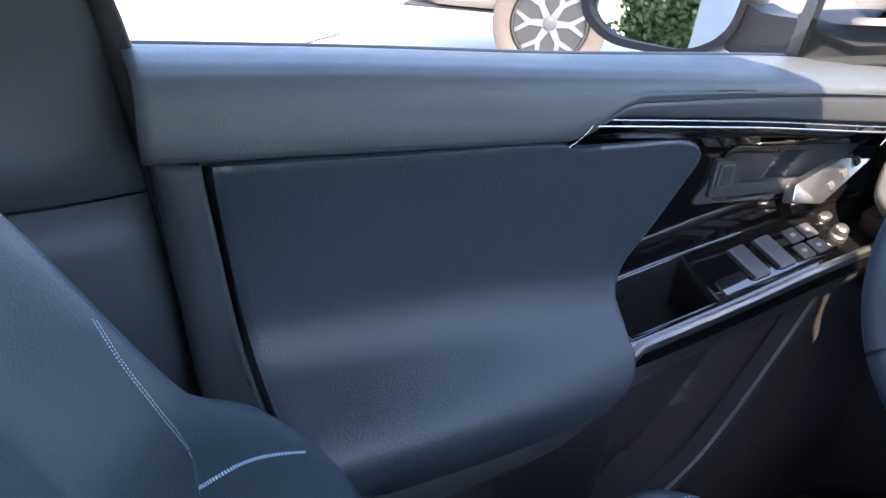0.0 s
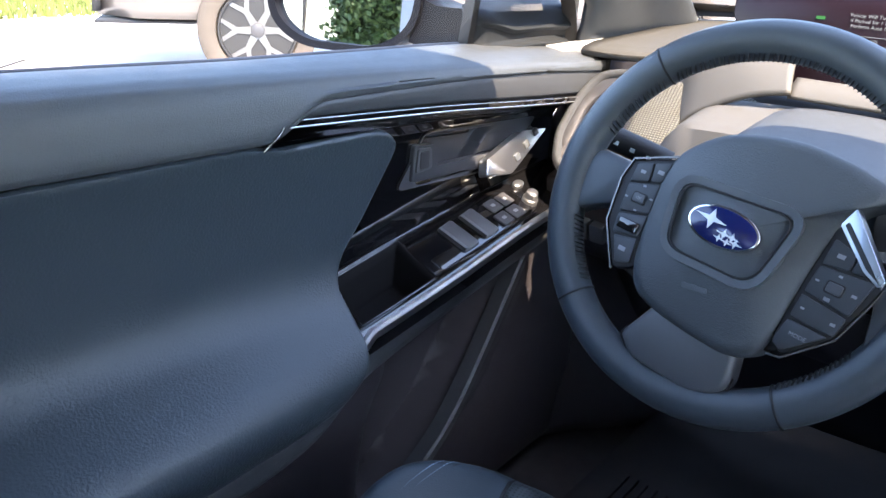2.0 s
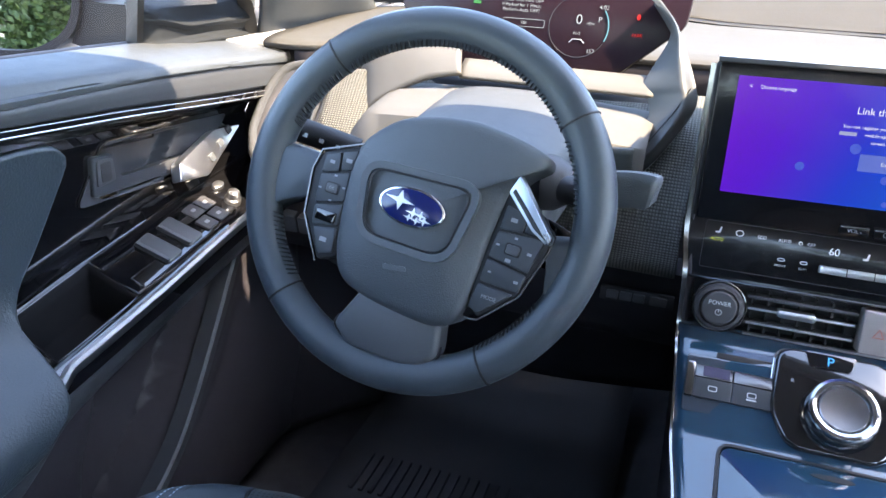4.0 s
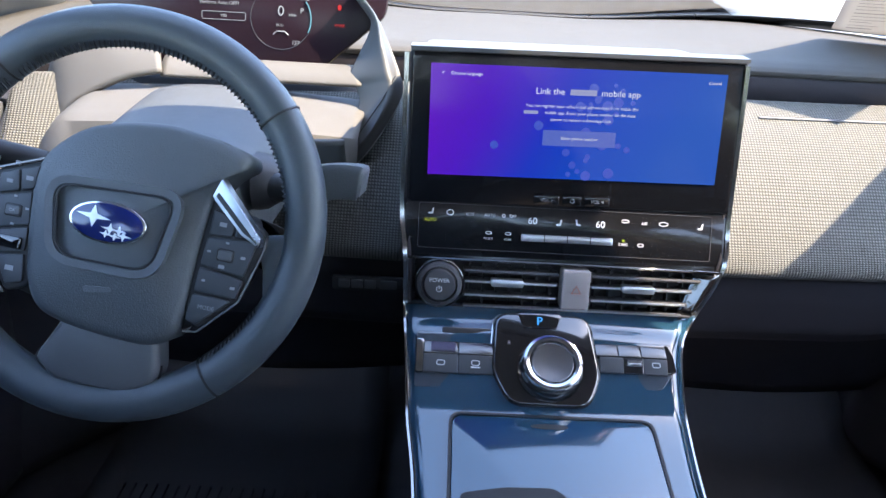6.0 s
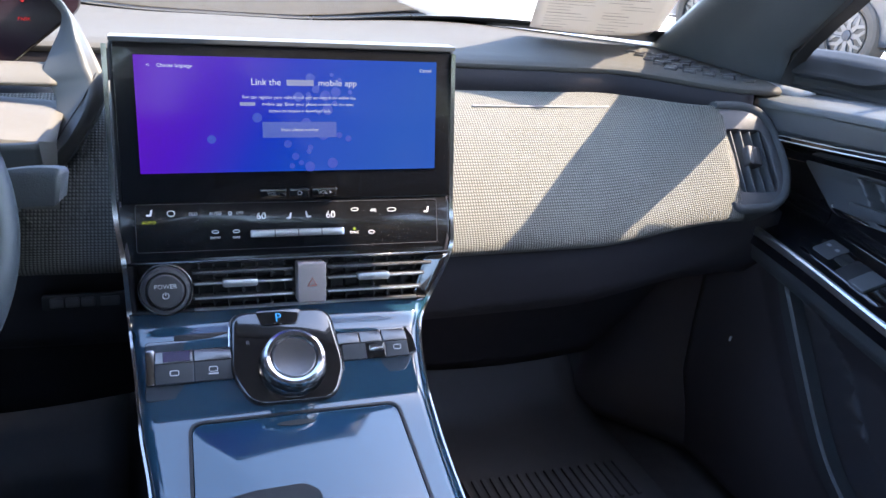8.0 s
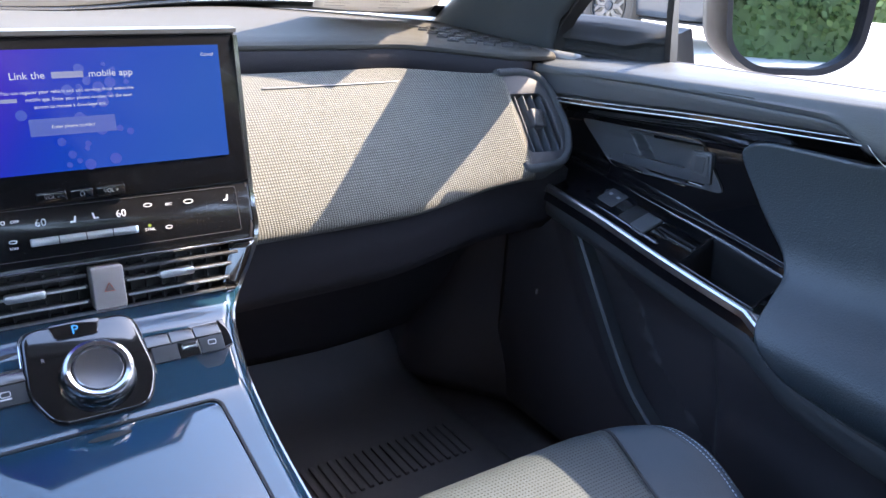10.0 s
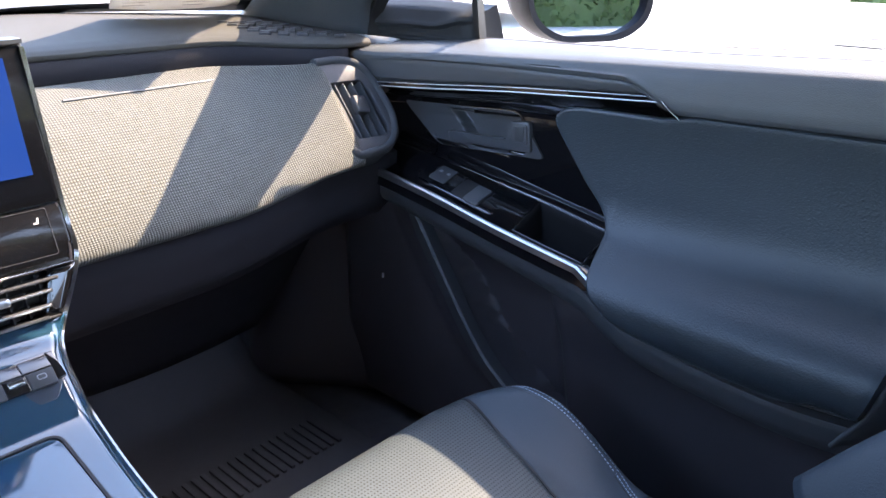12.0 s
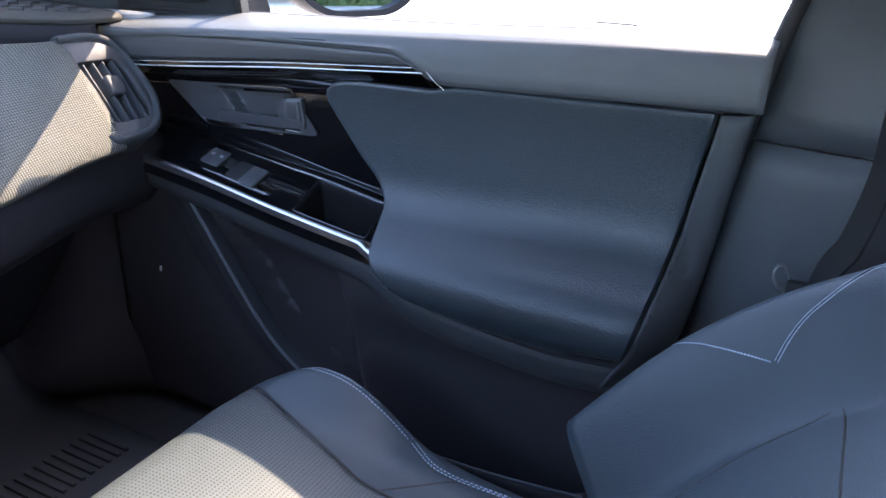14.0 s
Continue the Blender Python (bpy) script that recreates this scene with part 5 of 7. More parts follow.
# bright wedge by the right pod, shift paddle, lower spoke
WEDGE = material("satin_wedge", (0.30, 0.32, 0.35), 0.30, metal=1.0, mottle=0.05)
wed = plate("bright_wedge", rounded([(0.0880, 0.0300), (0.1180, 0.0040), (0.1345, -0.0040), (0.1355, 0.0030), (0.0940, 0.0460)], 0.002), tilted @ pose(0, 0, 0.0215, 4, -10, 0), 0.010, WEDGE, sw, "satin metal wedge", edge=0.0015)
plate("wedge_facet", rounded([(0.0915, 0.0310), (0.1195, 0.0062), (0.1320, -0.0002), (0.1225, 0.0088), (0.0935, 0.0342)], 0.001), tilted @ pose(0, 0, 0.0221, 4, -10, 0), 0.001, BLACK, wed, "dark slot along the wedge", edge=0.0004)
plate("shift_paddle", rounded([(0.112, 0.020), (0.146, 0.012), (0.150, -0.022), (0.120, -0.026)], 0.006), tilted @ pose(0, 0, -0.022), 0.004, GLOSS, sw, "gloss black shift paddle", edge=0.001)
plate("paddle_mark", rect(0.008, 0.0012, 0, 0.1290, -0.004), tilted @ pose(0, 0, -0.0215), 0.0006, INK, sw), plate("paddle_mark", rect(0.0012, 0.008, 0, 0.1290, -0.004), tilted @ pose(0, 0, -0.0212), 0.0006, INK, sw)
lo = rounded([(-0.0230, -0.0900), (0.0560, -0.0880), (0.0640, -0.1270), (0.0560, -0.1420), (0.0330, -0.1490), (-0.0250, -0.1480), (-0.0420, -0.1330), (-0.0400, -0.1260)], 0.008)
spk = plate("lower_spoke", lo, tilted @ pose(0, 0, 0.0135), 0.026, SATIN, sw, "smooth grey lower spoke", edge=0.007)
tube("spoke_line", [W(x * 1.02, y * 1.008, 0.0075) for x, y in lo[len(lo) // 4:]], 0.0011, BLACK, spk, "dark gap round the lower spoke", n=6, up=wz)

# ---- centre stack and console ----
con = empty("center_console", "gloss console tinted with sky blue, with rotary selector, vents and chrome edges", "center console")
LEFT = ((0.020, 1.105, -0.167), (0.0, 0.958, -0.166), (-0.020, 0.905, -0.160), (-0.033, 0.850, -0.157), (-0.060, 0.832, -0.154), (-0.10, 0.804, -0.150), (-0.135, 0.784, -0.147), (-0.22, 0.760, -0.137), (-0.40, 0.72, -0.13), (-0.56, 0.69, -0.13))
RIGHT = ((0.020, 1.109, 0.167), (0.0, 0.958, 0.171), (-0.020, 0.905, 0.168), (-0.033, 0.850, 0.141), (-0.060, 0.832, 0.126), (-0.10, 0.804, 0.121), (-0.135, 0.784, 0.120), (-0.22, 0.760, 0.118), (-0.40, 0.72, 0.12), (-0.56, 0.69, 0.12))


def edge_at(table, s):
    return Vector((curve(s, *[(i, p[2]) for i, p in enumerate(table)]), curve(s, *[(i, p[0]) for i, p in enumerate(table)]), curve(s, *[(i, p[1]) for i, p in enumerate(table)])))


def skin(u, v):
    s = 2.88 + 6.12 * v
    a, b = edge_at(LEFT, s), edge_at(RIGHT, s)
    p = a + (b - a) * u
    crown = 0.004 * math.sin(u * math.pi)
    return p + Vector((0, -crown * 0.4, crown))


sheet("console_top", skin, 24, 60, GLOSSG, con, "gloss dark console top tinted with reflected sky blue", thick=0.004)
for tb, nm in ((LEFT, -1), (RIGHT, 1)):
    sheet("console_side", lambda u, v: edge_at(tb, 1.0 + 8.0 * v) + Vector((-nm * 0.004 - nm * 0.020 * u, 0.02 * u + 0.09 * u * (1 - smooth(3.0, 4.6, 1 + 8 * v)), -u * (edge_at(tb, 1.0 + 8.0 * v).z - 0.38) * smooth(3.0, 4.6, 1 + 8 * v))), 8, 50, KNEE, con, "dark console side", thick=0.004)
    pts = [edge_at(tb, 0.02 + 8.98 * k / 110) for k in range(111)]
    sweep("edge_trim", pts, [(-0.0014, -0.0022), (0.0014, -0.0022), (0.0014, 0.0022), (-0.0014, 0.0022)], SMOKED, con, "thin chrome edge", up=(nm, 0, 0), sharp=30)

# touch screen
ts = empty("touch_screen", "wide lit touch screen in a black glass housing", "touch screen")
tm = facing((0.004, 0.0085, 1.0285), (1, 0, 0.0137), (0, 0.15, 1))
plate("housing", rect(0.334, 0.1545, 0.006, 0, 0.0037), tm @ pose(0, 0, -0.003), 0.05, BLACK, ts, "black housing", edge=0.003)
plate("glass", rect(0.328, 0.149, 0.004, 0, 0.0035), tm @ pose(0, 0, -0.001), 0.004, PANELBLACK, ts, "black glass face", edge=0.001)
sweep("top_trim", [tm @ Vector((x, 0.0815, -0.002)) for x in (-0.166, -0.08, 0, 0.08, 0.166)], [(-0.02, -0.002), (0.003, -0.002), (0.003, 0.002), (-0.02, 0.002)], SATIN, ts, "satin grey top edge", up=(0, 0, 1))
hood = rounded([(-0.164, 0.0), (0.164, 0.0), (0.152, 0.15), (-0.152, 0.15)], 0.012)
plate("screen_mount", hood, facing((0.002, 0.056, 1.1000), (1, 0, 0.0137), (0, 1, -0.05)), 0.04, SOFT, ts, "slate grey mount behind the screen", edge=0.004)
UI = bpy.data.materials.new("lit_gradient")
UI.use_nodes = True
ut = UI.node_tree
ub = ut.nodes["Principled BSDF"]
ub.inputs["Base Color"].default_value = (0.01, 0.01, 0.012, 1)
ub.inputs["Roughness"].default_value = 0.1
ub.inputs["Specular IOR Level"].default_value = 0.12
uvn, sepn, addn, rampn = (ut.nodes.new("ShaderNode" + k) for k in ("UVMap", "SeparateXYZ", "Math", "ValToRGB"))
ut.links.new(uvn.outputs[0], sepn.inputs[0])
muln = ut.nodes.new("ShaderNodeMath")
muln.operation, muln.inputs[1].default_value = 'MULTIPLY', 0.20
ut.links.new(sepn.outputs[1], muln.inputs[0])
ut.links.new(sepn.outputs[0], addn.inputs[0])
ut.links.new(muln.outputs[0], addn.inputs[1])
ut.links.new(addn.outputs[0], rampn.inputs[0])
e = rampn.color_ramp.elements
e[0].position, e[0].color = 0.0, (0.115, 0.002, 0.47, 1)
e[1].position, e[1].color = 1.0, (0.0, 0.078, 0.45, 1)
for p, c in ((0.28, (0.068, 0.004, 0.49, 1)), (0.52, (0.008, 0.030, 0.48, 1)), (0.72, (0.0, 0.058, 0.47, 1))):
    x = e.new(p)
    x.color = c
ut.links.new(rampn.outputs[0], ub.inputs["Emission Color"])
ub.inputs["Emission Strength"].default_value = SCREEN
sheet("picture", lambda u, v: tm @ Vector((-0.146 + 0.292 * u, 0.0675 - 0.1095 * v, 0.0004)), 2, 2, UI, ts, "lit violet to blue picture", thick=0)
UIW = glow("lit_letters", (0.8, 0.85, 0.95), 1.0)
UID = glow("lit_soft", (0.11, 0.17, 0.64), 0.9)
K = lambda w, s, x, y, a='CENTER': writing("letters", w, s, tm @ pose(x, y, 0.0009), UIW, ts, a)
UIB = glow("lit_word", (0.42, 0.46, 0.80), 0.75)
bar = lambda w, h, x, y, mt=UIB: plate("word_bar", rect(w, h, 0, x, y), tm @ pose(0, 0, 0.0009), 0.0003, mt, ts)
K("Choose language", 0.0046, -0.1105, 0.0585)
K("<", 0.0052, -0.134, 0.0585)
K("Cancel", 0.0046, 0.134, 0.0585)
K("Link the", 0.0088, -0.0275, 0.0445)
bar(0.0265, 0.0058, 0.0055, 0.0445)
K("mobile app", 0.0088, 0.0425, 0.0445)
K("You can register your vehicle and add services from within the", 0.0044, 0.005, 0.0303)
bar(0.0145, 0.0034, -0.0455, 0.0238)
K("mobile app. Enter your phone number on the next", 0.0044, 0.0135, 0.0238)
K("screen to receive a download link.", 0.0044, 0.005, 0.0173)
plate("screen_key", rect(0.073, 0.0155, 0.0006, 0.0045, -0.0010), tm @ pose(0, 0, 0.0007), 0.0003, UID, ts, "pale blue screen key")
writing("letters", "Enter phone number", 0.0044, tm @ pose(0.0045, -0.0010, 0.0011), UIW, ts)
BUB = glow("lit_bubble", (0.055, 0.10, 0.62), 0.95)
random.seed(5)
for k in range(30):
    x, y = random.gauss(0.020, 0.016) if k % 5 else random.uniform(-0.09, 0.06), random.uniform(-0.038, 0.055)
    plate("bubble", ellipse(*[random.uniform(0.002, 0.0055)] * 2, 16, x, y), tm @ pose(0, 0, 0.00055 + 0.000002 * k), 0.0001, BUB, ts)
for x, w in ((-0.0235, 0.026), (0.0025, 0.020), (0.028, 0.026)):
    plate("volume_key", rect(w, 0.009, 0.002, x, -0.0640), tm @ pose(0, 0, 0.003), 0.004, GLOSS, ts, "gloss black key", edge=0.001)
writing("letters", "VOL -", 0.005, tm @ pose(-0.0235, -0.0640, 0.0033), DIMINK, ts)
writing("letters", "VOL +", 0.005, tm @ pose(0.028, -0.0640, 0.0033), DIMINK, ts)
tube("power_sign", [tm @ Vector((0.0025 + 0.002 * math.cos(a), -0.0640 + 0.002 * math.sin(a), 0.0033)) for a in (2 * math.pi * k / 12 for k in range(12))], 0.0003, DIMINK, ts, closed=True, n=5)

# climate panel
cp = facing((0.003, -0.010, 0.930), (1, 0, 0), (0, 0.37, 1))
pan = plate("climate_panel", rect(0.331, 0.060, 0.003), cp, 0.02, PANELBLACK, con, "gloss black climate panel", edge=0.001)
sweep("panel_line", [cp @ Vector((x, y, 0.0006)) for x, y in rect(0.302, 0.046, 0.003, 0.0, 0.004)], [(-0.0002, -0.0002), (0.0002, -0.0002), (0.0002, 0.0002), (-0.0002, 0.0002)], DARK, pan, closed=True, up=(0, -1, 0.4))
rk = plate("temperature_bar", rect(0.094, 0.0072, 0.0015, 0.002, -0.004), cp @ pose(0, 0, 0.006), 0.008, SILVER, pan, "row of satin silver rocker keys", edge=0.002)
for x in (-0.0215, 0.002, 0.0255):
    plate("gap", rect(0.0008, 0.0078, 0, x, -0.004), cp @ pose(0, 0, 0.0063), 0.002, BLACK, rk)
S = lambda w, s, x, y, mt=INK: writing("climate_word", w, s * 0.85, cp @ pose(x, y + 0.0035, 0.0008), mt, pan)
for w, s, x, y in (("60", 0.0115, -0.034, 0.0098), ("60", 0.0115, 0.036, 0.0095), ("ECO", 0.0048, -0.0985, 0.0135), ("AUTO", 0.0048, -0.078, 0.0135), ("OFF", 0.0048, -0.0545, 0.0135), ("A/C", 0.0048, 0.0815, 0.0130), ("FRONT", 0.0036, -0.0785, -0.0105), ("REAR", 0.0036, -0.0585, -0.0105), ("SYNC", 0.0045, 0.0605, -0.0095)):
    S(w, s, x, y)
S("AUTO", 0.0052, -0.139, 0.006, YELLOW_LIT)
plate("lit_dot", ellipse(0.0016, 0.0016, 10, 0.0605, -0.0022), cp @ pose(0, 0, 0.0008), 0.0004, YELLOW_LIT, pan, "yellow-green lamp")


def seat_sign(x, y, f=1):
    plate("seat_sign", [(x - 0.003 * f, y - 0.003), (x + 0.003 * f, y - 0.003), (x + 0.0045 * f, y + 0.005), (x + 0.0025 * f, y + 0.005), (x + 0.001 * f, y - 0.001), (x - 0.003 * f, y - 0.001)][::f], cp @ pose(x * 0.25, y * 0.25 + 0.0035, 0.0008) @ Matrix.Diagonal((0.75, 0.75, 1, 1)), 0.0004, INK, pan)


for x, y, f in ((-0.139, 0.0145, 1), (0.139, 0.0120, 1), (-0.007, 0.0088, 1), (0.0135, 0.0098, -1)):
    seat_sign(x, y, f)
for x, y, w, h in ((-0.119, 0.0145, 0.009, 0.007), (0.0615, 0.0145, 0.010, 0.004), (0.101, 0.0135, 0.012, 0.005), (-0.0785, -0.0045, 0.008, 0.0035), (-0.0585, -0.0045, 0.008, 0.0035), (0.0785, -0.0095, 0.008, 0.004), (-0.064, 0.0135, 0.004, 0.004)):
    tube("sign", [cp @ Vector((a, b, 0.0008)) for a, b in ellipse(w * 0.38, h * 0.38, 14, x, y + 0.0035)], 0.0004, INK, pan, closed=True, n=5)

# vents
vm2 = facing((0.0, -0.030, 0.874), (1, 0, 0), (0, 0.22, 1))
bay = plate("vent_bay", rounded([(-0.155, -0.021), (0.136, -0.021), (0.160, 0.004), (0.166, 0.031), (-0.157, 0.031)], 0.008), vm2 @ pose(0, 0, -0.022), 0.01, BLACK, con, "black depth behind the vents")
sheet("vent_floor", lambda u, v: vm2 @ Vector((-0.155 + 0.295 * u, -0.018, -0.022 + 0.024 * v)), 4, 3, BLACK, bay, thick=0.002)
sheet("vent_roof", lambda u, v: vm2 @ Vector((-0.157 + 0.320 * u, 0.030, -0.022 + 0.024 * v)), 4, 3, GLOSS, bay, thick=0.002)
sheet("corner_panel", lambda u, v: vm2 @ Vector((0.125 + 0.014 * v + (0.015 + 0.010 * v) * u, -0.018 + 0.046 * v, 0.001 - 0.006 * (1 - u))), 5, 8, GLOSS, bay, "gloss black corner beside the vents", thick=0.003)
for x0, x1 in ((-0.099, -0.001), (0.032, 0.138)):
    v = part("vent", bmesh.new(), BLACK, con, "air vent with silver-edged vanes")
    for k, y in enumerate((0.0190, 0.0080, -0.0062)):
        xx = x1 + (0.008 * (k == 0) - 0.004 * (k == 2)) * (x1 > 0.1)
        plate("vane", rect(xx - x0, 0.0035, 0.001, (x0 + xx) / 2, y), vm2 @ pose(0, 0, 0.001), 0.016, DARK, v, edge=0.001)
        plate("vane_edge", rect(xx - x0 - 0.004, 0.0018, 0.0005, (x0 + xx) / 2, y), vm2 @ pose(0, 0, 0.0022), 0.002, SILVER if k else DARK, v, "satin silver vane edge" if k else "dark vane edge", edge=0.0005)
    for k in range(7):
        plate("upright_vane", rect(0.002, 0.042), vm2 @ pose(x0 + (x1 - x0) * (k + 0.5) / 7, 0.003, -0.008), 0.010, BLACK, v)
    c = (x0 + x1) / 2 - 0.004
    plate("slider", rect(0.034, 0.0075, 0.003, c, 0.0085), vm2 @ pose(0, 0, 0.008), 0.012, SILVER, v, "satin silver slider", edge=0.002)
# warm sunlight on the button is put into its pale brown-grey colour
hz = plate("hazard_button", rect(0.029, 0.0415, 0.003, 0.0165, 0.0050), vm2 @ pose(0, 0, 0.008), 0.02, material("hazard_sunlit", (0.30, 0.265, 0.25), 0.35, mottle=0.05), con, "hazard button coloured as if sunlit, with a red triangle", edge=0.002)
sweep("triangle", [vm2 @ Vector((0.0165 + x, y + 0.007, 0.0085)) for x, y in ((-0.0045, -0.005), (0.0045, -0.005), (0.0, 0.003))], disc(0.0005, 6), material("red_print", (0.6, 0.12, 0.08), 0.5), hz, closed=True, up=(0, -1, 0.2))
pm2 = vm2 @ pose(-0.1235, 0.0047, 0.0)
pb = lathe("power_button", [(0.0232, -0.02), (0.0232, 0.004), (0.0218, 0.007), (0.0187, 0.008), (0.0182, 0.005), (0.0174, 0.0045), (0.0165, 0.0085), (0.0152, 0.0095), (0.002, 0.0095)], pm2 @ pose(0, 0, 0.002), DARK, con, "round dark power button in a ring", n=56)
writing("power_word", "POWER", 0.0060, pm2 @ pose(0, 0.0048, 0.0123), INK, pb)
tube("power_sign", [pm2 @ Vector((0.0028 * math.cos(a), -0.0040 + 0.0028 * math.sin(a), 0.0123)) for a in (radians(115 + 310 * k / 16) for k in range(17))], 0.0004, INK, pb, n=5)
plate("power_stroke", rect(0.0009, 0.0034, 0, 0, -0.0022), pm2 @ pose(0, 0, 0.0125), 0.0004, INK, pb)
tube("button_ring", [pm2 @ Vector((0.0243 * math.cos(a), 0.0243 * math.sin(a), 0.003)) for a in (2 * math.pi * k / 48 for k in range(48))], 0.0016, GLOSS, con, "gloss ring round the power button", closed=True, n=8, up=vm2.to_3x3() @ Vector((0, 0, 1)))
sweep("vent_sill", [vm2 @ Vector((x, -0.0165, 0.003)) for x in (-0.098, -0.05, 0.0, 0.06, 0.128)], [(-0.002, -0.001), (0.002, -0.001), (0.002, 0.001), (-0.002, 0.001)], SILVER, con, "thin silver lip under the vents")

# selector pod on the slope
sl = facing((-0.015, -0.082, 0.817), (1, 0, 0), (0, 0.815, 0.58))
so = rounded([(-0.036, -0.046), (0.042, -0.046), (0.055, -0.012), (0.046, 0.053), (-0.050, 0.053), (-0.054, -0.012)], 0.014, 6)
pod = plate("selector_pod", so, sl @ pose(0, 0, 0.012), 0.02, GLOSS, con, "gloss black selector pod", edge=0.004)
tube("pod_line", [sl @ Vector((x * 1.02, y * 1.02, 0.004)) for x, y in so], 0.0012, CHROME, con, "thin bright line round the pod", closed=True, n=6, up=sl.to_3x3() @ Vector((0, 0, 1)))
plate("park_key", rounded([(-0.018, 0.036), (0.017, 0.036), (0.022, 0.052), (-0.023, 0.052)], 0.003), sl @ pose(-0.004, 0, 0.0135), 0.004, GLOSS, pod, "gloss black park key", edge=0.001)
writing("park_letter", "P", 0.013, sl @ pose(-0.005, 0.0425, 0.0142), glow("lit_blue", (0.06, 0.40, 1.0), 1.6), pod)
writing("reverse_letter", "R", 0.006, sl @ pose(-0.036, 0.018, 0.0128), DIMINK, pod)
kc = sl @ pose(0.0035, -0.0095, 0)
kn = lathe("selector_knob", [(0.0325, 0.010), (0.0325, 0.014), (0.0300, 0.0165), (0.0288, 0.019), (0.0288, 0.027), (0.0292, 0.029)], kc, SMOKED, con, "rotary selector with a brushed metal cap", n=56)
lathe("knob_ring", [(0.0292, 0.029), (0.0292, 0.0315), (0.0280, 0.0335), (0.0255, 0.0345), (0.0225, 0.0335), (0.0212, 0.0315), (0.0208, 0.030)], kc, RINGMETAL, kn, "polished ring", n=56)
lathe("knob_cap", [(0.0207, 0.0300), (0.0205, 0.0318), (0.0195, 0.0325), (0.012, 0.0316), (0.005, 0.0311), (0.001, 0.0310)], kc, BRUSHED, kn, "brushed metal cap", n=56)
# key rows either side
sm = lambda x, y, z, tilt=0.0: sl @ pose(x, y, z, tilt, 0, 0)
for side, o in (("left", [(-0.129, -0.029), (-0.048, -0.027), (-0.048, 0.031), (-0.129, 0.031)]), ("right", [(0.048, -0.024), (0.116, -0.021), (0.131, 0.0), (0.128, 0.029), (0.048, 0.029)])):
    plate("key_tray", rounded(o, 0.004), sl @ pose(0, 0, 0.0035), 0.01, TRAY, con, "recessed gloss tray of the key row", edge=0.001)
plate("slot", rect(0.054, 0.006, 0.002, -0.076, 0.0335), sl @ pose(0, 0, 0.0042), 0.004, BLACK, con, "dark slot above the keys", edge=0.001)
plate("tray_end", rect(0.007, 0.036, 0.002), sm(-0.1245, 0.003, 0.008), 0.006, SMOKED, con, "polished end of the key row", edge=0.001)
plate("tray_end", rounded([(-0.004, -0.004), (0.005, -0.002), (0.003, 0.027), (-0.004, 0.027)], 0.001), sm(0.1265, 0.0, 0.006), 0.004, GLOSS, con, "gloss black end of the key row", edge=0.001)
for x0, x1, y0, y1, mt, tilt, dark in ((-0.1205, -0.0865, 0.0045, 0.0195, KEYTOP, -16, 1), (-0.0860, -0.0515, 0.0045, 0.0195, KEYTOP, -16, 0), (-0.1205, -0.0865, -0.0145, 0.0040, BLUEKEY, 10, 0), (-0.0860, -0.0515, -0.0145, 0.0040, BLUEKEY, 10, 0),
                                 (0.0510, 0.0735, 0.0100, 0.0250, KEYTOP, -14, 0), (0.0740, 0.0965, 0.0100, 0.0250, KEYTOP, -14, 0), (0.0970, 0.1225, 0.0100, 0.0250, KEYTOP, -14, 0), (0.0545, 0.0785, -0.0065, 0.0095, BLUEKEY, 10, 0), (0.0790, 0.0985, -0.0065, 0.0095, GLOSS, 10, 0), (0.0990, 0.1225, -0.0065, 0.0095, BLUEKEY, 10, 0)):
    k = plate("key", rect(x1 - x0, y1 - y0, 0.001), sm((x0 + x1) / 2, (y0 + y1) / 2, 0.0085, tilt), 0.006, mt, con, "polished grey key" if tilt < 0 else "blue-grey key", edge=0.0008)
    if dark:
        plate("key_inset", rect(0.024, 0.012, 0.001), sm((x0 + x1) / 2 + 0.002, (y0 + y1) / 2, 0.0089, tilt), 0.001, GLOSS, k, "black inset")
for x, y in ((-0.1035, -0.005), (-0.069, -0.004), (0.111, 0.003)):
    tube("key_sign", [sm(x, y, 0.0090, 10) @ Vector((p[0], p[1], 0)) for p in rect(0.0075, 0.0045, 0.0015)], 0.0004, INK, con, closed=True, n=5)
plate("key_word", rect(0.009, 0.0014), sm(-0.069, -0.0085, 0.0090, 10), 0.0004, INK, con)
plate("toggle", rect(0.015, 0.006, 0.001), sm(0.0887, 0.0025, 0.0125, 25), 0.006, SMOKED, con, "small polished toggle", edge=0.001)
# lid of the bin
li = facing((-0.010, -0.22, 0.7635), (1, 0, 0), (0, 0.965, 0.262))
lid_o = rounded([(-0.098, -0.17), (0.102, -0.17), (0.094, 0.091), (-0.096, 0.091)], 0.012, 6)
plate("bin_lid", lid_o, li @ pose(0, 0, 0.0045), 0.005, GLOSSG, con, "gloss dark bin lid tinted with reflected sky blue", edge=0.002)
sweep("lid_gap", [li @ Vector((x * 1.012, y * 1.012 - 0.0, 0.003)) for x, y in lid_o], [(-0.0014, -0.002), (0.0014, -0.002), (0.0014, 0.002), (-0.0014, 0.002)], BLACK, con, "dark gap round the lid", closed=True, up=li.to_3x3() @ Vector((0, 0, 1)))
plate("lid_pull", ellipse(0.018, 0.003, 20, -0.004, 0.080), li @ pose(0, 0, 0.0050), 0.001, BLACK, con, "small finger pull")
# no recess is cut: its shade is a flat black plate on the lid
plate("lid_recess_shade", rounded([(-0.088, -0.10), (0.008, -0.10), (0.006, 0.003), (-0.006, 0.0125), (-0.048, 0.0115), (-0.088, 0.004)], 0.006), li @ pose(0, 0, 0.0052), 0.001, BLACK, con, "flat black plate for the shade of the lid's recess")
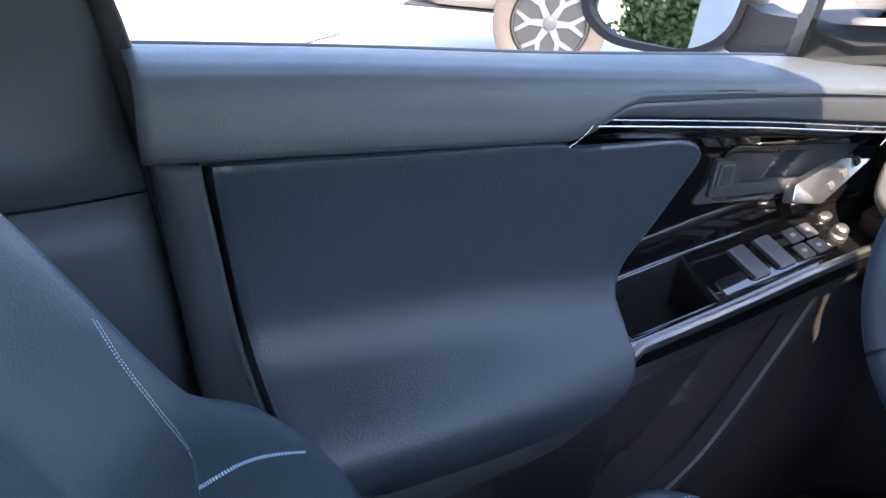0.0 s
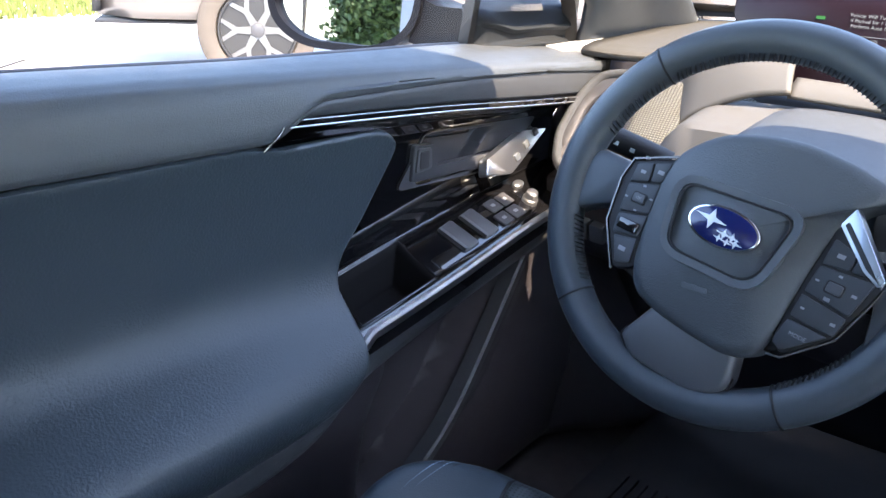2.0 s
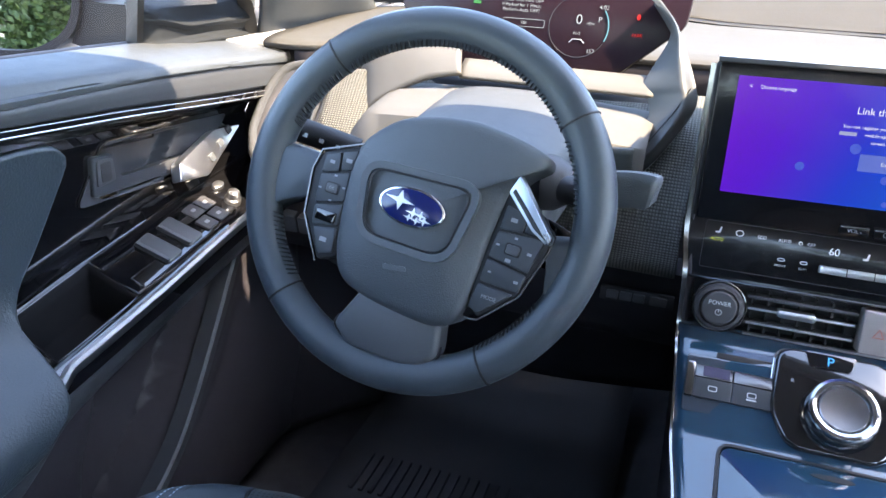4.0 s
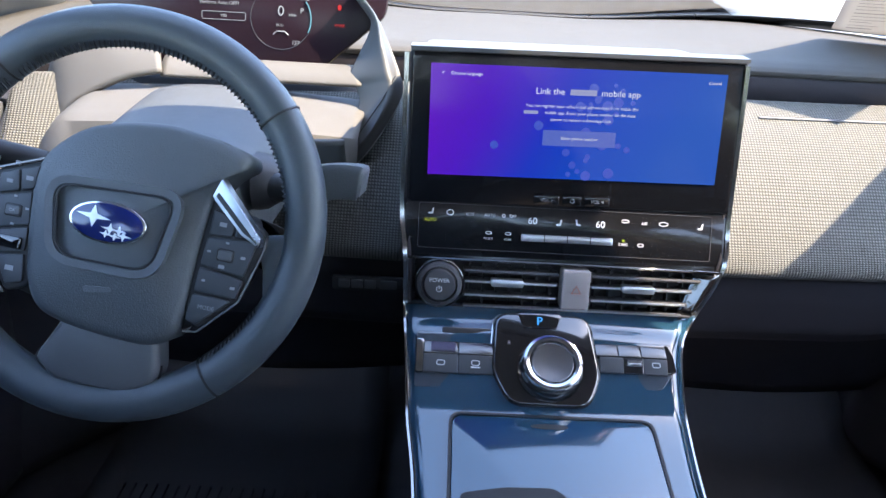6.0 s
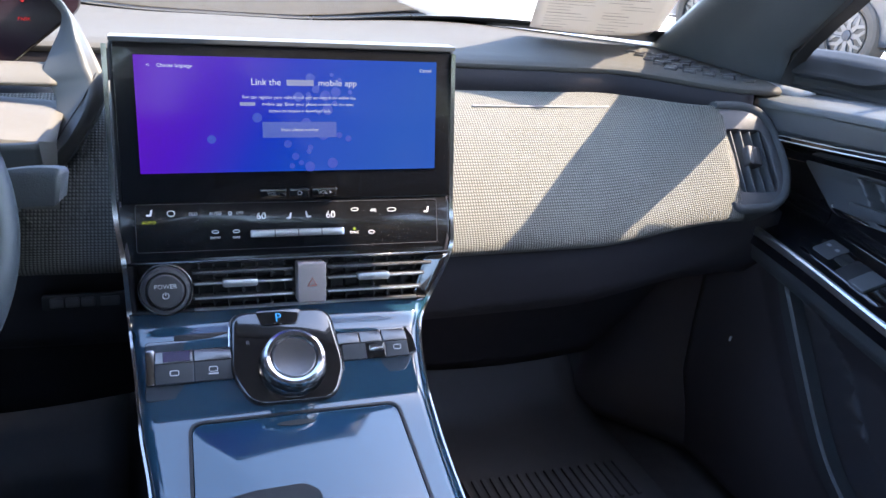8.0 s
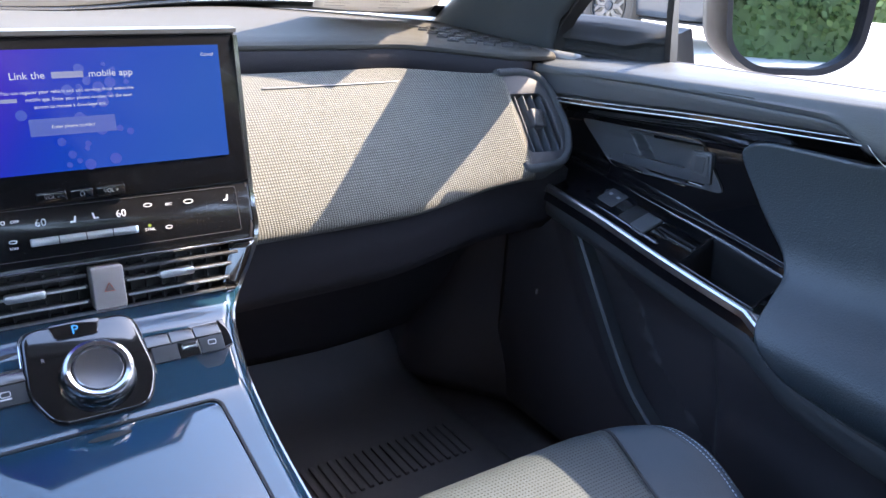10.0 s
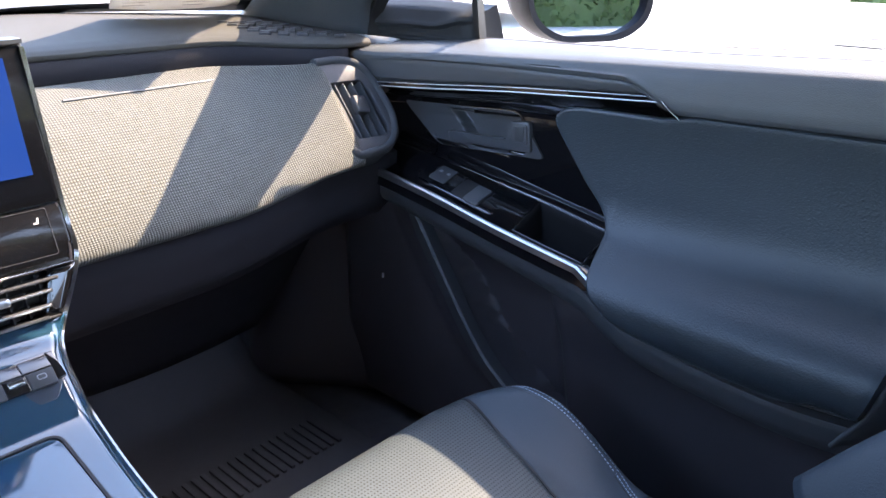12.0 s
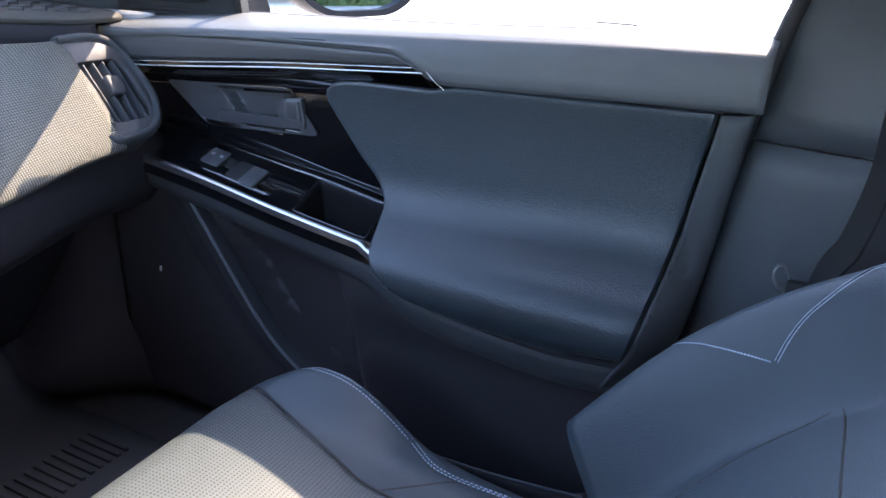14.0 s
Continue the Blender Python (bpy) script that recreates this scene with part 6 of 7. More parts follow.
# knee keys left of the stack
plate("key_frame", rect(0.082, 0.016, 0.003), facing((-0.205, 0.0555, 0.832), (1, 0, 0), (0, 0.15, 1)), 0.008, BLACK, dash, "dark frame round the dash keys", edge=0.001)
for x in (-0.232, -0.217, -0.202, -0.181):
    plate("dash_key", rect(0.013 if x < -0.19 else 0.019, 0.010, 0.002), facing((x, 0.055, 0.832), (1, 0, 0), (0, 0.15, 1)) @ pose(0, 0, 0.0022), 0.008, DARK, dash, "small dark dash key", edge=0.001)
for x in (-0.676, -0.651):
    plate("dash_key", rect(0.022, 0.027, 0.003), facing((x, 0.106, 0.826), (1, 0, 0), (0, -0.3, 1)), 0.016, GREY, dash, "grey dash key", edge=0.001)

# dust on the black panels
DUST = material("dust", (0.13, 0.125, 0.12), 0.9)
rnd = random.Random(21)
for owner, mm, spots in ((con, cp, ((0.11, 0.0, 0.045, 0.026, 170), (0.0, 0.0, 0.16, 0.028, 110))), (ts, tm, ((0.05, -0.055, 0.10, 0.012, 60), (0.155, 0.01, 0.006, 0.07, 16)))):
    bm = bmesh.new()
    for cx, cy, rx, ry, n in spots:
        for k in range(n):
            x, y, r = cx + rnd.uniform(-rx, rx), cy + rnd.uniform(-ry, ry), rnd.uniform(0.00007, 0.00022)
            if abs(x) < 0.160:
                bm.faces.new([bm.verts.new(mm @ Vector((x + r * p, y + r * q, 0.0006))) for p, q in ((-1, -1), (1, -0.6), (0.8, 1), (-0.7, 0.8))])
    ob = part("dust", bm, DUST, owner, "fine pale dust specks", smooth_faces=False)
    ob["kind"] = "stuff"


# ---- seats ----
STITCHES = {"passenger": ((((0.214, 0.220), (0.200, 0.265), (0.188, 0.303), (0.174, 0.352)), 1), (((0.174, 0.352), (0.182, 0.380), (0.190, 0.412), (0.198, 0.450), (0.208, 0.490), (0.218, 0.525), (0.222, 0.60)), 2),
                          (((0.174, 0.352), (0.160, 0.380), (0.142, 0.410)), 0), (((0.142, 0.410), (0.133, 0.365), (0.122, 0.250), (0.110, 0.180), (0.10, 0.06)), 0), (((0.142, 0.410), (0.110, 0.412), (0.066, 0.411), (0.0, 0.41)), 0), (((0.142, 0.410), (0.150, 0.440), (0.158, 0.472), (0.162, 0.56)), 0)),
            "driver": ((((-0.202, 0.735), (-0.196, 0.708), (-0.192, 0.670), (-0.186, 0.622), (-0.170, 0.580)), 2), (((-0.170, 0.580), (-0.181, 0.545), (-0.190, 0.503), (-0.202, 0.450)), 1), (((-0.170, 0.580), (-0.150, 0.55), (-0.130, 0.50)), 0))}


def seat(sx, shape, backrest):
    cx = sx * shape[0]
    front_y, top_z, puff, tuck, half = shape[1:]
    bx, back_y, back_z, lean_deg, wing, foot, waist, hip, shoulder, top_w = backrest
    side = "passenger" if sx > 0 else "driver"
    s = empty("front_seat", "blue-grey leather front seat with pierced middle on the %s side" % side, "car seat", "front seats")

    def cushion(u, v, lo, hi):
        a = lo + (hi - lo) * u
        across = abs(a) / half
        y = front_y - 0.53 * v - 0.115 * max(0, across - 0.45) ** 2.2 * tuck * (1 - v) ** 2
        bol = puff * smooth(0.52, 0.86, across) * (1 - 0.75 * smooth(0.15, 0.7, v))
        edge = -0.16 * smooth(0.82, 1.06, across) ** 1.5 - 0.03 * smooth(0.6, 1, across) * smooth(0.2, 0.6, v)
        front = -0.13 * (1 - smooth(-0.06, 0.17, v)) ** 1.7
        z = top_z + 0.012 * math.sin(min(1, v * 2) * math.pi) + bol + edge + front - 0.03 * v
        return (cx + a * (1 - 0.10 * smooth(0.15, 0.8, v)), y, z)
    mid = lambda v: curve(v, (0, 0.150), (0.12, 0.148), (0.30, 0.124), (0.42, 0.108), (0.53, 0.094), (1, 0.086))
    sheet("cushion_middle", lambda u, v: cushion(u, v, -mid(v) + 0.001, mid(v) - 0.001), 30, 40, PIERCED, s, "pierced leather cushion middle", size=(0.29, 0.54), thick=0.01)
    for w in (1, -1):
        sheet("cushion_bolster", lambda u, v: cushion(u, v, w * (mid(v) + 0.001), w * 0.250), 30, 40, LEATHER, s, "smooth leather side bolster", size=(0.12, 0.54), thick=0.01)
        tube("seam", [Vector(cushion(0, v / 30, w * mid(v / 30), 0)) + Vector((0, 0, 0.0042)) for v in range(31)], 0.0024, BLACK, s, "dark seam", n=6)
        edge_a = lambda v: curve(v, (0, 0.180), (0.2, 0.187), (0.35, 0.190), (0.5, 0.185), (0.63, 0.160), (0.8, 0.168), (1, 0.172))
        tube("bolster_seam", [Vector(cushion(0, v / 40, w * edge_a(v / 40), 0)) + Vector((0, 0, 0.0038)) for v in range(41)], 0.0016, BLACK, s, "dark seam", n=6)
        cross = [(mid(0.56) + (edge_a(0.68) - mid(0.56)) * k / 8, 0.56 + 0.12 * k / 8) for k in range(9)]
        tube("cross_seam", [Vector(cushion(0, v, w * a, 0)) + Vector((0, 0, 0.0040)) for a, v in cross], 0.0018, BLACK, s, "dark seam across the bolster", n=6)
        bm = bmesh.new()
        for off in (0.004, 0.010):
            for k in range(90):
                p = Vector(cushion(0, k / 90, w * (edge_a(k / 90) + off), 0)) + Vector((0, 0, 0.0056))
                q = Vector(cushion(0, (k + 0.62) / 90, w * (edge_a((k + 0.62) / 90) + off), 0)) + Vector((0, 0, 0.0056))
                r = [bm.verts.new(c) for c in (p + Vector((-0.0009, 0, 0)), p + Vector((0.0009, 0, 0)), q + Vector((0.0009, 0, 0)), q + Vector((-0.0009, 0, 0)))]
                bm.faces.new(r)
        ob = part("cushion_stitching", bm, THREAD, s, "pale blue twin stitching", smooth_faces=False)
        ob["kind"] = "stuff"

    base, lean = Vector((0, back_y, back_z)), radians(lean_deg)
    up, fw = Vector((0, -math.sin(lean), math.cos(lean))), Vector((0, math.cos(lean), math.sin(lean)))

    def back(u, v, lo, hi):
        a = lo + (hi - lo) * u
        h = 0.60 * v
        wide = curve(v, (0, waist), (0.3, 0.262), (0.5, hip), (0.65, shoulder), (0.85, top_w), (1, 0.18)) / 0.262
        across = abs(a) / 0.262
        bol = wing * smooth(0.50, 0.82, across) * curve(v, (0, foot), (0.25, 1.0), (0.6, 0.8), (1.0, 0.2))
        edge = -0.15 * smooth(0.80, 1.0, across) ** 2
        lump = 0.02 * math.sin(min(1, v * 1.6) * math.pi)
        return Vector((sx * bx + a * wide, 0, 0)) + base + up * h + fw * (0.03 + bol + edge + lump)
    sheet("back_cover", lambda u, v: back(u, v, -0.262, 0.262), 90, 50, LEATHER, s, "smooth leather back with raised bolsters", size=(0.52, 0.6), thick=0.012)
    # seams and twin stitching of the outer bolster
    for pts, kind in STITCHES[side]:
        path = smooth_path([(p[0], p[1], 0) for p in pts], 14)
        tube("seam", [back(0, p.y, p.x, p.x) + fw * 0.0054 for p in path], 0.0014, BLACK, s, "dark seam", n=6)
        if kind:
            bm = bmesh.new()
            dense = [back(0, q.y, q.x, q.x) + fw * 0.0078 for q in path]
            run = 0.0
            for p, q in zip(dense, dense[1:]):
                d = q - p
                if d.length < 1e-5:
                    continue
                w = d.cross(fw).normalized()
                n = max(1, int(d.length / 0.005))
                for off in ((0.004,) if kind == 1 else (0.004, 0.011)):
                    for k in range(n):
                        a0, a1 = p + d * (k / n) + w * off, p + d * ((k + 0.6) / n) + w * off
                        bm.faces.new([bm.verts.new(c) for c in (a0 - w * 0.001, a0 + w * 0.001, a1 + w * 0.001, a1 - w * 0.001)])
            ob = part("seam_stitching", bm, THREAD, s, "pale blue stitching along the seam", smooth_faces=False)
            ob["kind"] = "stuff"
    sheet("seat_base", lambda u, v: (cx - 0.20 + 0.40 * u, front_y - 0.07 - 0.45 * v, 0.53 - 0.17 * math.sin(0.0) - 0.0), 4, 4, DARK, s, "dark seat base", thick=0.06)
    box("pedestal", (cx - 0.2, -0.68, 0.38), (cx + 0.2, -0.30, 0.52), DARK, s, "dark seat pedestal", edge=0.02)
    sheet("back_shell", lambda u, v: Vector((sx * bx - 0.22 + 0.44 * u, 0, 0)) + base + up * (0.58 * v) + fw * (-0.10 + 0.05 * (2 * u - 1) ** 4), 12, 10, DARK, s, "dark rear shell of the seat", thick=0.01)
    return s


seat(1, (0.398, -0.134, 0.635, 0.028, 6.07, 0.233), (0.364, -0.696, 0.649, 46.9, 0.082, 1.036, 0.228, 0.262, 0.262, 0.23))
seat(-1, (0.394, -0.146, 0.659, 0.043, 8.6, 0.25), (0.40, -0.644, 0.586, 26.7, 0.068, 0.32, 0.197, 0.25, 0.19, 0.235))


# ribbed floor mats
def floor_mat(sx):
    m = empty("floor_mat", "black ribbed rubber floor mat on the carpet", "floor mat", "floor mats")
    cx = sx * 0.42
    sheet("mat", lambda u, v: (cx - 0.22 + 0.44 * u, 0.62 - 0.72 * v, 0.392 + 0.12 * smooth(0.35, 0.62, 0.62 - 0.72 * v)), 10, 24, RUBBER, m, thick=0.008)
    for k in range(22):
        x = cx - 0.17 + 0.0165 * k
        plate("rib", rect(0.007, 0.09, 0.001), pose(x, 0.16, 0.4008), 0.006, RUBBER, m, edge=0.001)
    return m


floor_mat(1)
floor_mat(-1)


# ---- outside ----
TYRE = material("tyre_rubber", (0.075, 0.062, 0.05), 0.85, mottle=0.25)
ALLOY = material("machined_alloy", (0.15, 0.15, 0.15), 0.45, metal=0.6, mottle=0.1)
WHEELDARK = material("wheel_dark", (0.02, 0.02, 0.02), 0.4)


def wheel_thing(parent, c, r, out, spokes=6):
    """A road wheel at c with its face towards out (+1: +x, -1: -x)."""
    w = part("wheel", bmesh.new(), RUBBER, parent, "alloy wheel with black tyre")
    m = facing(c, (0, out, 0), (0, 0, 1))
    lathe("tyre", [(r * 0.66, 0.05), (r * 0.70, 0.10), (r * 0.80, 0.125), (r * 0.93, 0.12), (r * 0.985, 0.10), (r, 0.06), (r, -0.06), (r * 0.66, -0.1)], m, TYRE, w, "dusty black tyre", n=48)
    lathe("rim", [(r * 0.68, 0.07), (r * 0.66, 0.10), (r * 0.63, 0.10), (r * 0.61, 0.05), (r * 0.60, -0.06), (r * 0.58, -0.08)], m, WHEELDARK, w, "dark rim barrel", n=48)
    lathe("brake", [(r * 0.50, -0.05), (r * 0.50, -0.02), (r * 0.2, -0.02), (r * 0.15, -0.01)], m, DARK, w, "dark brake disc", n=32)
    for k in range(spokes):
        a = m @ pose(0, 0, 0.08, 0, 0, 360 * k / spokes)
        plate("spoke", [(0.03, -0.030), (r * 0.34, -0.022), (r * 0.64, -0.100), (r * 0.64, -0.068), (r * 0.42, 0.0), (r * 0.64, 0.068), (r * 0.64, 0.100), (r * 0.34, 0.022), (0.03, 0.030)], a, 0.05, ALLOY, w, "machined alloy spoke", edge=0.006)
    lathe("hub_cap", [(0.05, -0.02), (0.05, 0.03), (0.03, 0.04), (0.004, 0.04)], m @ pose(0, 0, 0.06), DARK, w, n=24)
    return w


def suv(name, label, x_face, y0, y1, out, paint, front_first):
    """A parked car whose near flank lies in the plane x = x_face and looks towards out; it spans y0..y1."""
    s = empty(name, label, "car")
    L = y1 - y0
    inner = -out
    clad = material("cladding", (0.03, 0.03, 0.032), 0.6)

    def flank(u, v):
        y = y0 + L * u
        z = 0.30 + 0.85 * v
        x = x_face - out * (0.06 * (1 - v) ** 2 + 0.03 * v * v) - out * (0.25 * (1 - smooth(0, 0.06, u)) + 0.2 * smooth(0.95, 1, u))
        return (x, y, z)
    sheet("flank", flank, 40, 14, paint, s, "painted flank", thick=0.02)
    sheet("roof", lambda u, v: (x_face + inner * (0.28 + 1.3 * v), y0 + L * (0.28 + 0.62 * u), 1.72 - 0.10 * (2 * u - 1) ** 4), 16, 8, paint, s, thick=0.04)
    sheet("far_flank", lambda u, v: (x_face + inner * 1.86, y0 + L * u, 0.30 + 0.85 * v), 6, 4, paint, s, thick=0.02)
    for k in range(3):
        sheet("window", lambda u, v: (x_face + inner * (0.04 + 0.24 * v), y0 + L * (0.30 + 0.19 * k + 0.175 * u + 0.03 * v * (1 - k)), 1.16 + 0.48 * v), 3, 3, GLOSS, s, "dark side window", thick=0.01)
    sheet("bonnet", lambda u, v: (x_face + inner * (0.05 + 1.76 * v), y0 + L * 0.31 * u if front_first else y1 - L * 0.31 * u, 1.02 + 0.12 * u), 8, 8, paint, s, thick=0.03)
    sheet("tail", lambda u, v: (x_face + inner * (0.05 + 1.76 * v), y1 - 0.02 - 0.2 * u, 0.35 + 1.3 * u), 6, 6, paint, s, thick=0.03)
    sheet("bumper", lambda u, v: (x_face + inner * (0.2 + 1.46 * v), y0 + 0.0 + 0.05 * u, 0.33 + 0.70 * u), 6, 6, clad, s, "dark bumper", thick=0.05)
    sheet("rocker", lambda u, v: (x_face + inner * (0.03 + 0.06 * v), y0 + L * (0.28 + 0.44 * u), 0.36 - 0.12 * v), 8, 3, clad, s, "dark sill cladding", thick=0.03)
    sheet("underbody", lambda u, v: (x_face + inner * (0.1 + 1.65 * u), y0 + L * v, 0.27), 3, 3, clad, s, thick=0.02)
    return s


BRONZE = material("bronze_paint", (0.11, 0.095, 0.085), 0.35, coat=0.7, mottle=0.05)
left_car = suv("parked_suv", "grey-brown parked suv with big alloy wheels on the concrete", -5.02, 1.74, 7.3, 1, BRONZE, True)
left_car.matrix_world = pose(-5.10, 2.88, 0.20, 0, 0, -36) @ pose(5.10, -2.88, 0)
wheel_thing(left_car, (-5.10, 2.88, 0.236), 0.436, 1)
wheel_thing(left_car, (-5.10, 6.3, 0.236), 0.436, 1)
WHITECAR = material("grey_car_paint", (0.045, 0.050, 0.058), 0.35, coat=0.7, mottle=0.05)
# joints in the concrete
SEAM = material("joint_tar", (0.026, 0.025, 0.024), 0.9)
for p in (((-7.2, 2.02, 0.006), (-4.9, -0.6, 0.006)), ((12.2, 2.58, 0.006), (18.0, 0.24, 0.006)), ((9.98, 3.75, 0.006), (10.63, 2.40, 0.006))):
    a, b = Vector(p[0]), Vector(p[1])
    w_ = 0.02 if a.x < 0 else 0.07
    j = sweep("expansion_joint", [a + (b - a) * k / 6 for k in range(7)], [(-w_, -0.004), (w_, -0.004), (w_, 0.001), (-w_, 0.001)], SEAM)
    tagged(j, "dark joint in the concrete", "joint", kind="structure")
drain = tagged(box("drain_cover", (11.3, 1.96, 0.0), (12.1, 2.57, 0.02), material("cast_iron", (0.034, 0.034, 0.032), 0.7), edge=0.005), "weathered drain cover in the concrete", "drain cover")

# raised lot ahead on the right, with a parked car on it
tagged(box("raised_lot", (4.6, 3.8, -0.1), (16, 22, 0.46), CONCRETE, edge=0.03), "low raised concrete lot with a kerb edge", "pavement", kind="structure")
far_car = suv("parked_car", "dark parked car with bright multi-spoke wheels on the raised lot", 6.0, 3.95, 8.4, -1, WHITECAR, True)
far_car.location = (0, 0, 0.46)
wheel_thing(far_car, (6.1, 5.2, 0.36), 0.36, -1, 8)
wheel_thing(far_car, (6.1, 7.6, 0.36), 0.36, -1, 8)

# cream building ahead
CREAM = material("cream_stucco", (0.76, 0.66, 0.46), 0.9, grain=0.5, grain_scale=40, kind="noise", mottle=0.06, mottle_scale=1.0)
bld = empty("low_building", "long low cream stucco building beyond the bonnet", "building")
box("wall", (-22, 0, 0), (10, 8, 4.2), CREAM, bld, "cream stucco wall", edge=0.02)
box("parapet", (-22.15, -0.15, 4.2), (10.15, 8.15, 4.45), CREAM, bld, "cream parapet", edge=0.02)
bld.matrix_world = pose(-4, 18, 0, 0, 0, 30)


# ---- greenery ----
LEAF = material("leaves", (0.07, 0.11, 0.025), 0.6, mottle=0.5, mottle_scale=2.0)
BARK = material("bark", (0.10, 0.075, 0.055), 0.9, grain=0.8, grain_scale=30, kind="noise", mottle=0.3)


def tree(x, y, h, seed):
    rnd = random.Random(seed)
    t = empty("tree", "leafy green tree beyond the parking lot", "tree", "trees behind the lot")
    sweep("trunk", smooth_path([(x, y, 0), (x + 0.1, y, h * 0.25), (x - 0.05, y + 0.1, h * 0.5), (x, y, h * 0.8)], 4), disc(h * 0.028, 8), BARK, t, scale=lambda q: 1.2 - 0.9 * q)
    bm = bmesh.new()
    for limb in range(7):
        a = rnd.uniform(0, 6.28)
        c0 = Vector((x + math.cos(a) * h * 0.2, y + math.sin(a) * h * 0.2, h * rnd.uniform(0.45, 0.85)))
        for k in range(330):
            d = Vector((rnd.gauss(0, 1), rnd.gauss(0, 1), rnd.gauss(0, 0.8)))
            p = c0 + d.normalized() * (abs(rnd.gauss(0, 1)) ** 0.5) * h * 0.16
            n = Vector((rnd.gauss(0, 1), rnd.gauss(0, 1), rnd.gauss(0, 1))).normalized()
            s1 = n.orthogonal().normalized() * h * 0.017
            s2 = n.cross(s1).normalized() * h * 0.026
            bm.faces.new([bm.verts.new(p + q) for q in (s1, s2, -s1, -s2)])
    part("crown", bm, LEAF, t, "uneven crown of small leaves", smooth_faces=False)
    return t


for i, (x, y, h) in enumerate(((-6.2, -21, 3.8), (-3.2, -24, 6.5), (2.5, -22, 7), (6.5, -19, 6.5), (10.5, -23, 8), (-10.5, -26, 9))):
    tree(x, y, h, i)


def hedge(name, x0, y0, x1, y1, h, n, seed):
    rnd = random.Random(seed)
    bm = bmesh.new()
    for k in range(n):
        t = rnd.random()
        p = Vector((x0 + (x1 - x0) * t + rnd.gauss(0, 0.25), y0 + (y1 - y0) * t + rnd.gauss(0, 0.25), h * rnd.random() ** 0.7))
        u = Vector((rnd.gauss(0, 1), rnd.gauss(0, 1), rnd.gauss(0, 1))).normalized()
        s1 = u.orthogonal().normalized() * 0.07
        s2 = u.cross(s1).normalized() * 0.11
        bm.faces.new([bm.verts.new(p + q) for q in (s1, s2, -s1, -s2)])
    core = [[bm.verts.new((x0 + (x1 - x0) * i / 40 + 0.15 * q * (abs(y1 - y0) > abs(x1 - x0)) + rnd.gauss(0, 0.05), y0 + (y1 - y0) * i / 40 + 0.15 * q * (abs(y1 - y0) <= abs(x1 - x0)) + rnd.gauss(0, 0.05), z * h * rnd.uniform(0.8, 0.95))) for q, z in ((-1, 0), (-1, 1), (1, 1), (1, 0))] for i in range(41)]
    for a, b in zip(core, core[1:]):
        for k in range(3):
            bm.faces.new((a[k], a[k + 1], b[k + 1], b[k]))
    return tagged(finish(name, bm, LEAF, smooth_faces=False), "trimmed green hedge behind the kerb", "hedge", kind="stuff")


hedge("hedge", 20.5, -14, 20.5, 14, 1.1, 9000, 3)
hedge("hedge", -6.5, -21, -4.4, -20.5, 2.6, 5200, 9)
hedge("hedge", 1, -18, 19, -18, 2.6, 14000, 4)
tagged(box("kerb", (19.0, -16, 0), (19.25, 16, 0.14), CONCRETE, edge=0.02), "pale concrete kerb along the hedge", "kerb", kind="structure")
# grass strip on the far left
rnd = random.Random(8)
bm = bmesh.new()
for k in range(14000):
    p = Vector((rnd.uniform(-13.5, -9.9), rnd.uniform(-3, 9), 0))
    a = rnd.uniform(0, 3.14)
    d = Vector((math.cos(a), math.sin(a), 0)) * 0.02
    bm.faces.new([bm.verts.new(q) for q in (p - d, p + d, p + Vector((rnd.gauss(0, 0.03), rnd.gauss(0, 0.03), rnd.uniform(0.06, 0.14))))])
tagged(finish("grass", bm, material("grass", (0.12, 0.15, 0.03), 0.7, mottle=0.3, mottle_scale=3), smooth_faces=False), "yellow-green grass strip beside the lot", "grass", kind="stuff")
# pole with wires, and a white sign board seen in the door mirror
pole = empty("utility_pole", "wooden utility pole with two wires", "utility pole")
tube("post", [(-6.4, -17, 0), (-6.4, -17, 4), (-6.35, -17, 9)], 0.13, BARK, pole)
box("crossarm", (-7.4, -17.06, 8.2), (-5.4, -16.94, 8.35), BARK, pole, edge=0.01)
for z in (6.2, 8.4):
    tube("wire", smooth_path([(-30, -19, z + 0.6), (-15, -18, z - 0.3), (-6.4, -17, z), (10, -16, z - 0.4), (30, -15, z + 0.5)], 6), 0.02, BLACK, pole, n=6)
sign = empty("sign_board", "white sign board on two posts with plain bars", "sign")
plate("board", rect(0.6, 1.5, 0.05), facing((-3.05, -13, 1.5), (-1, 0, 0), (0, 0, 1)) @ pose(0, 0, 0), 0.08, material("white_sheet", (0.30, 0.32, 0.34), 0.5), sign, "white board", edge=0.01)
plate("board", rect(0.6, 1.5, 0.05), facing((-3.05, -12.9, 1.5), (1, 0, 0), (0, 0, 1)), 0.08, material("white_sheet", (0.30, 0.32, 0.34), 0.5), sign, "white board", edge=0.01)
for i, (w, h, z) in enumerate(((0.42, 0.16, 0.12), (0.45, 0.09, -0.15))):
    plate("bar", rect(w, h, 0.05, 0, z), facing((-3.05, -12.98, 1.5), (-1, 0, 0), (0, 0, 1)) @ pose(0, 0, 0.01), 0.02, DARK, sign, "dark plain bar")
for x in (-3.45, -2.85):
    tube("post", [(x, -12.95, 0), (x, -12.95, 0.6)], 0.05, SATIN, sign)


# ---- door mirrors ----
HOUSING = material("mirror_black", (0.004, 0.004, 0.006), 0.5, spec=0.12, mottle=0.1)


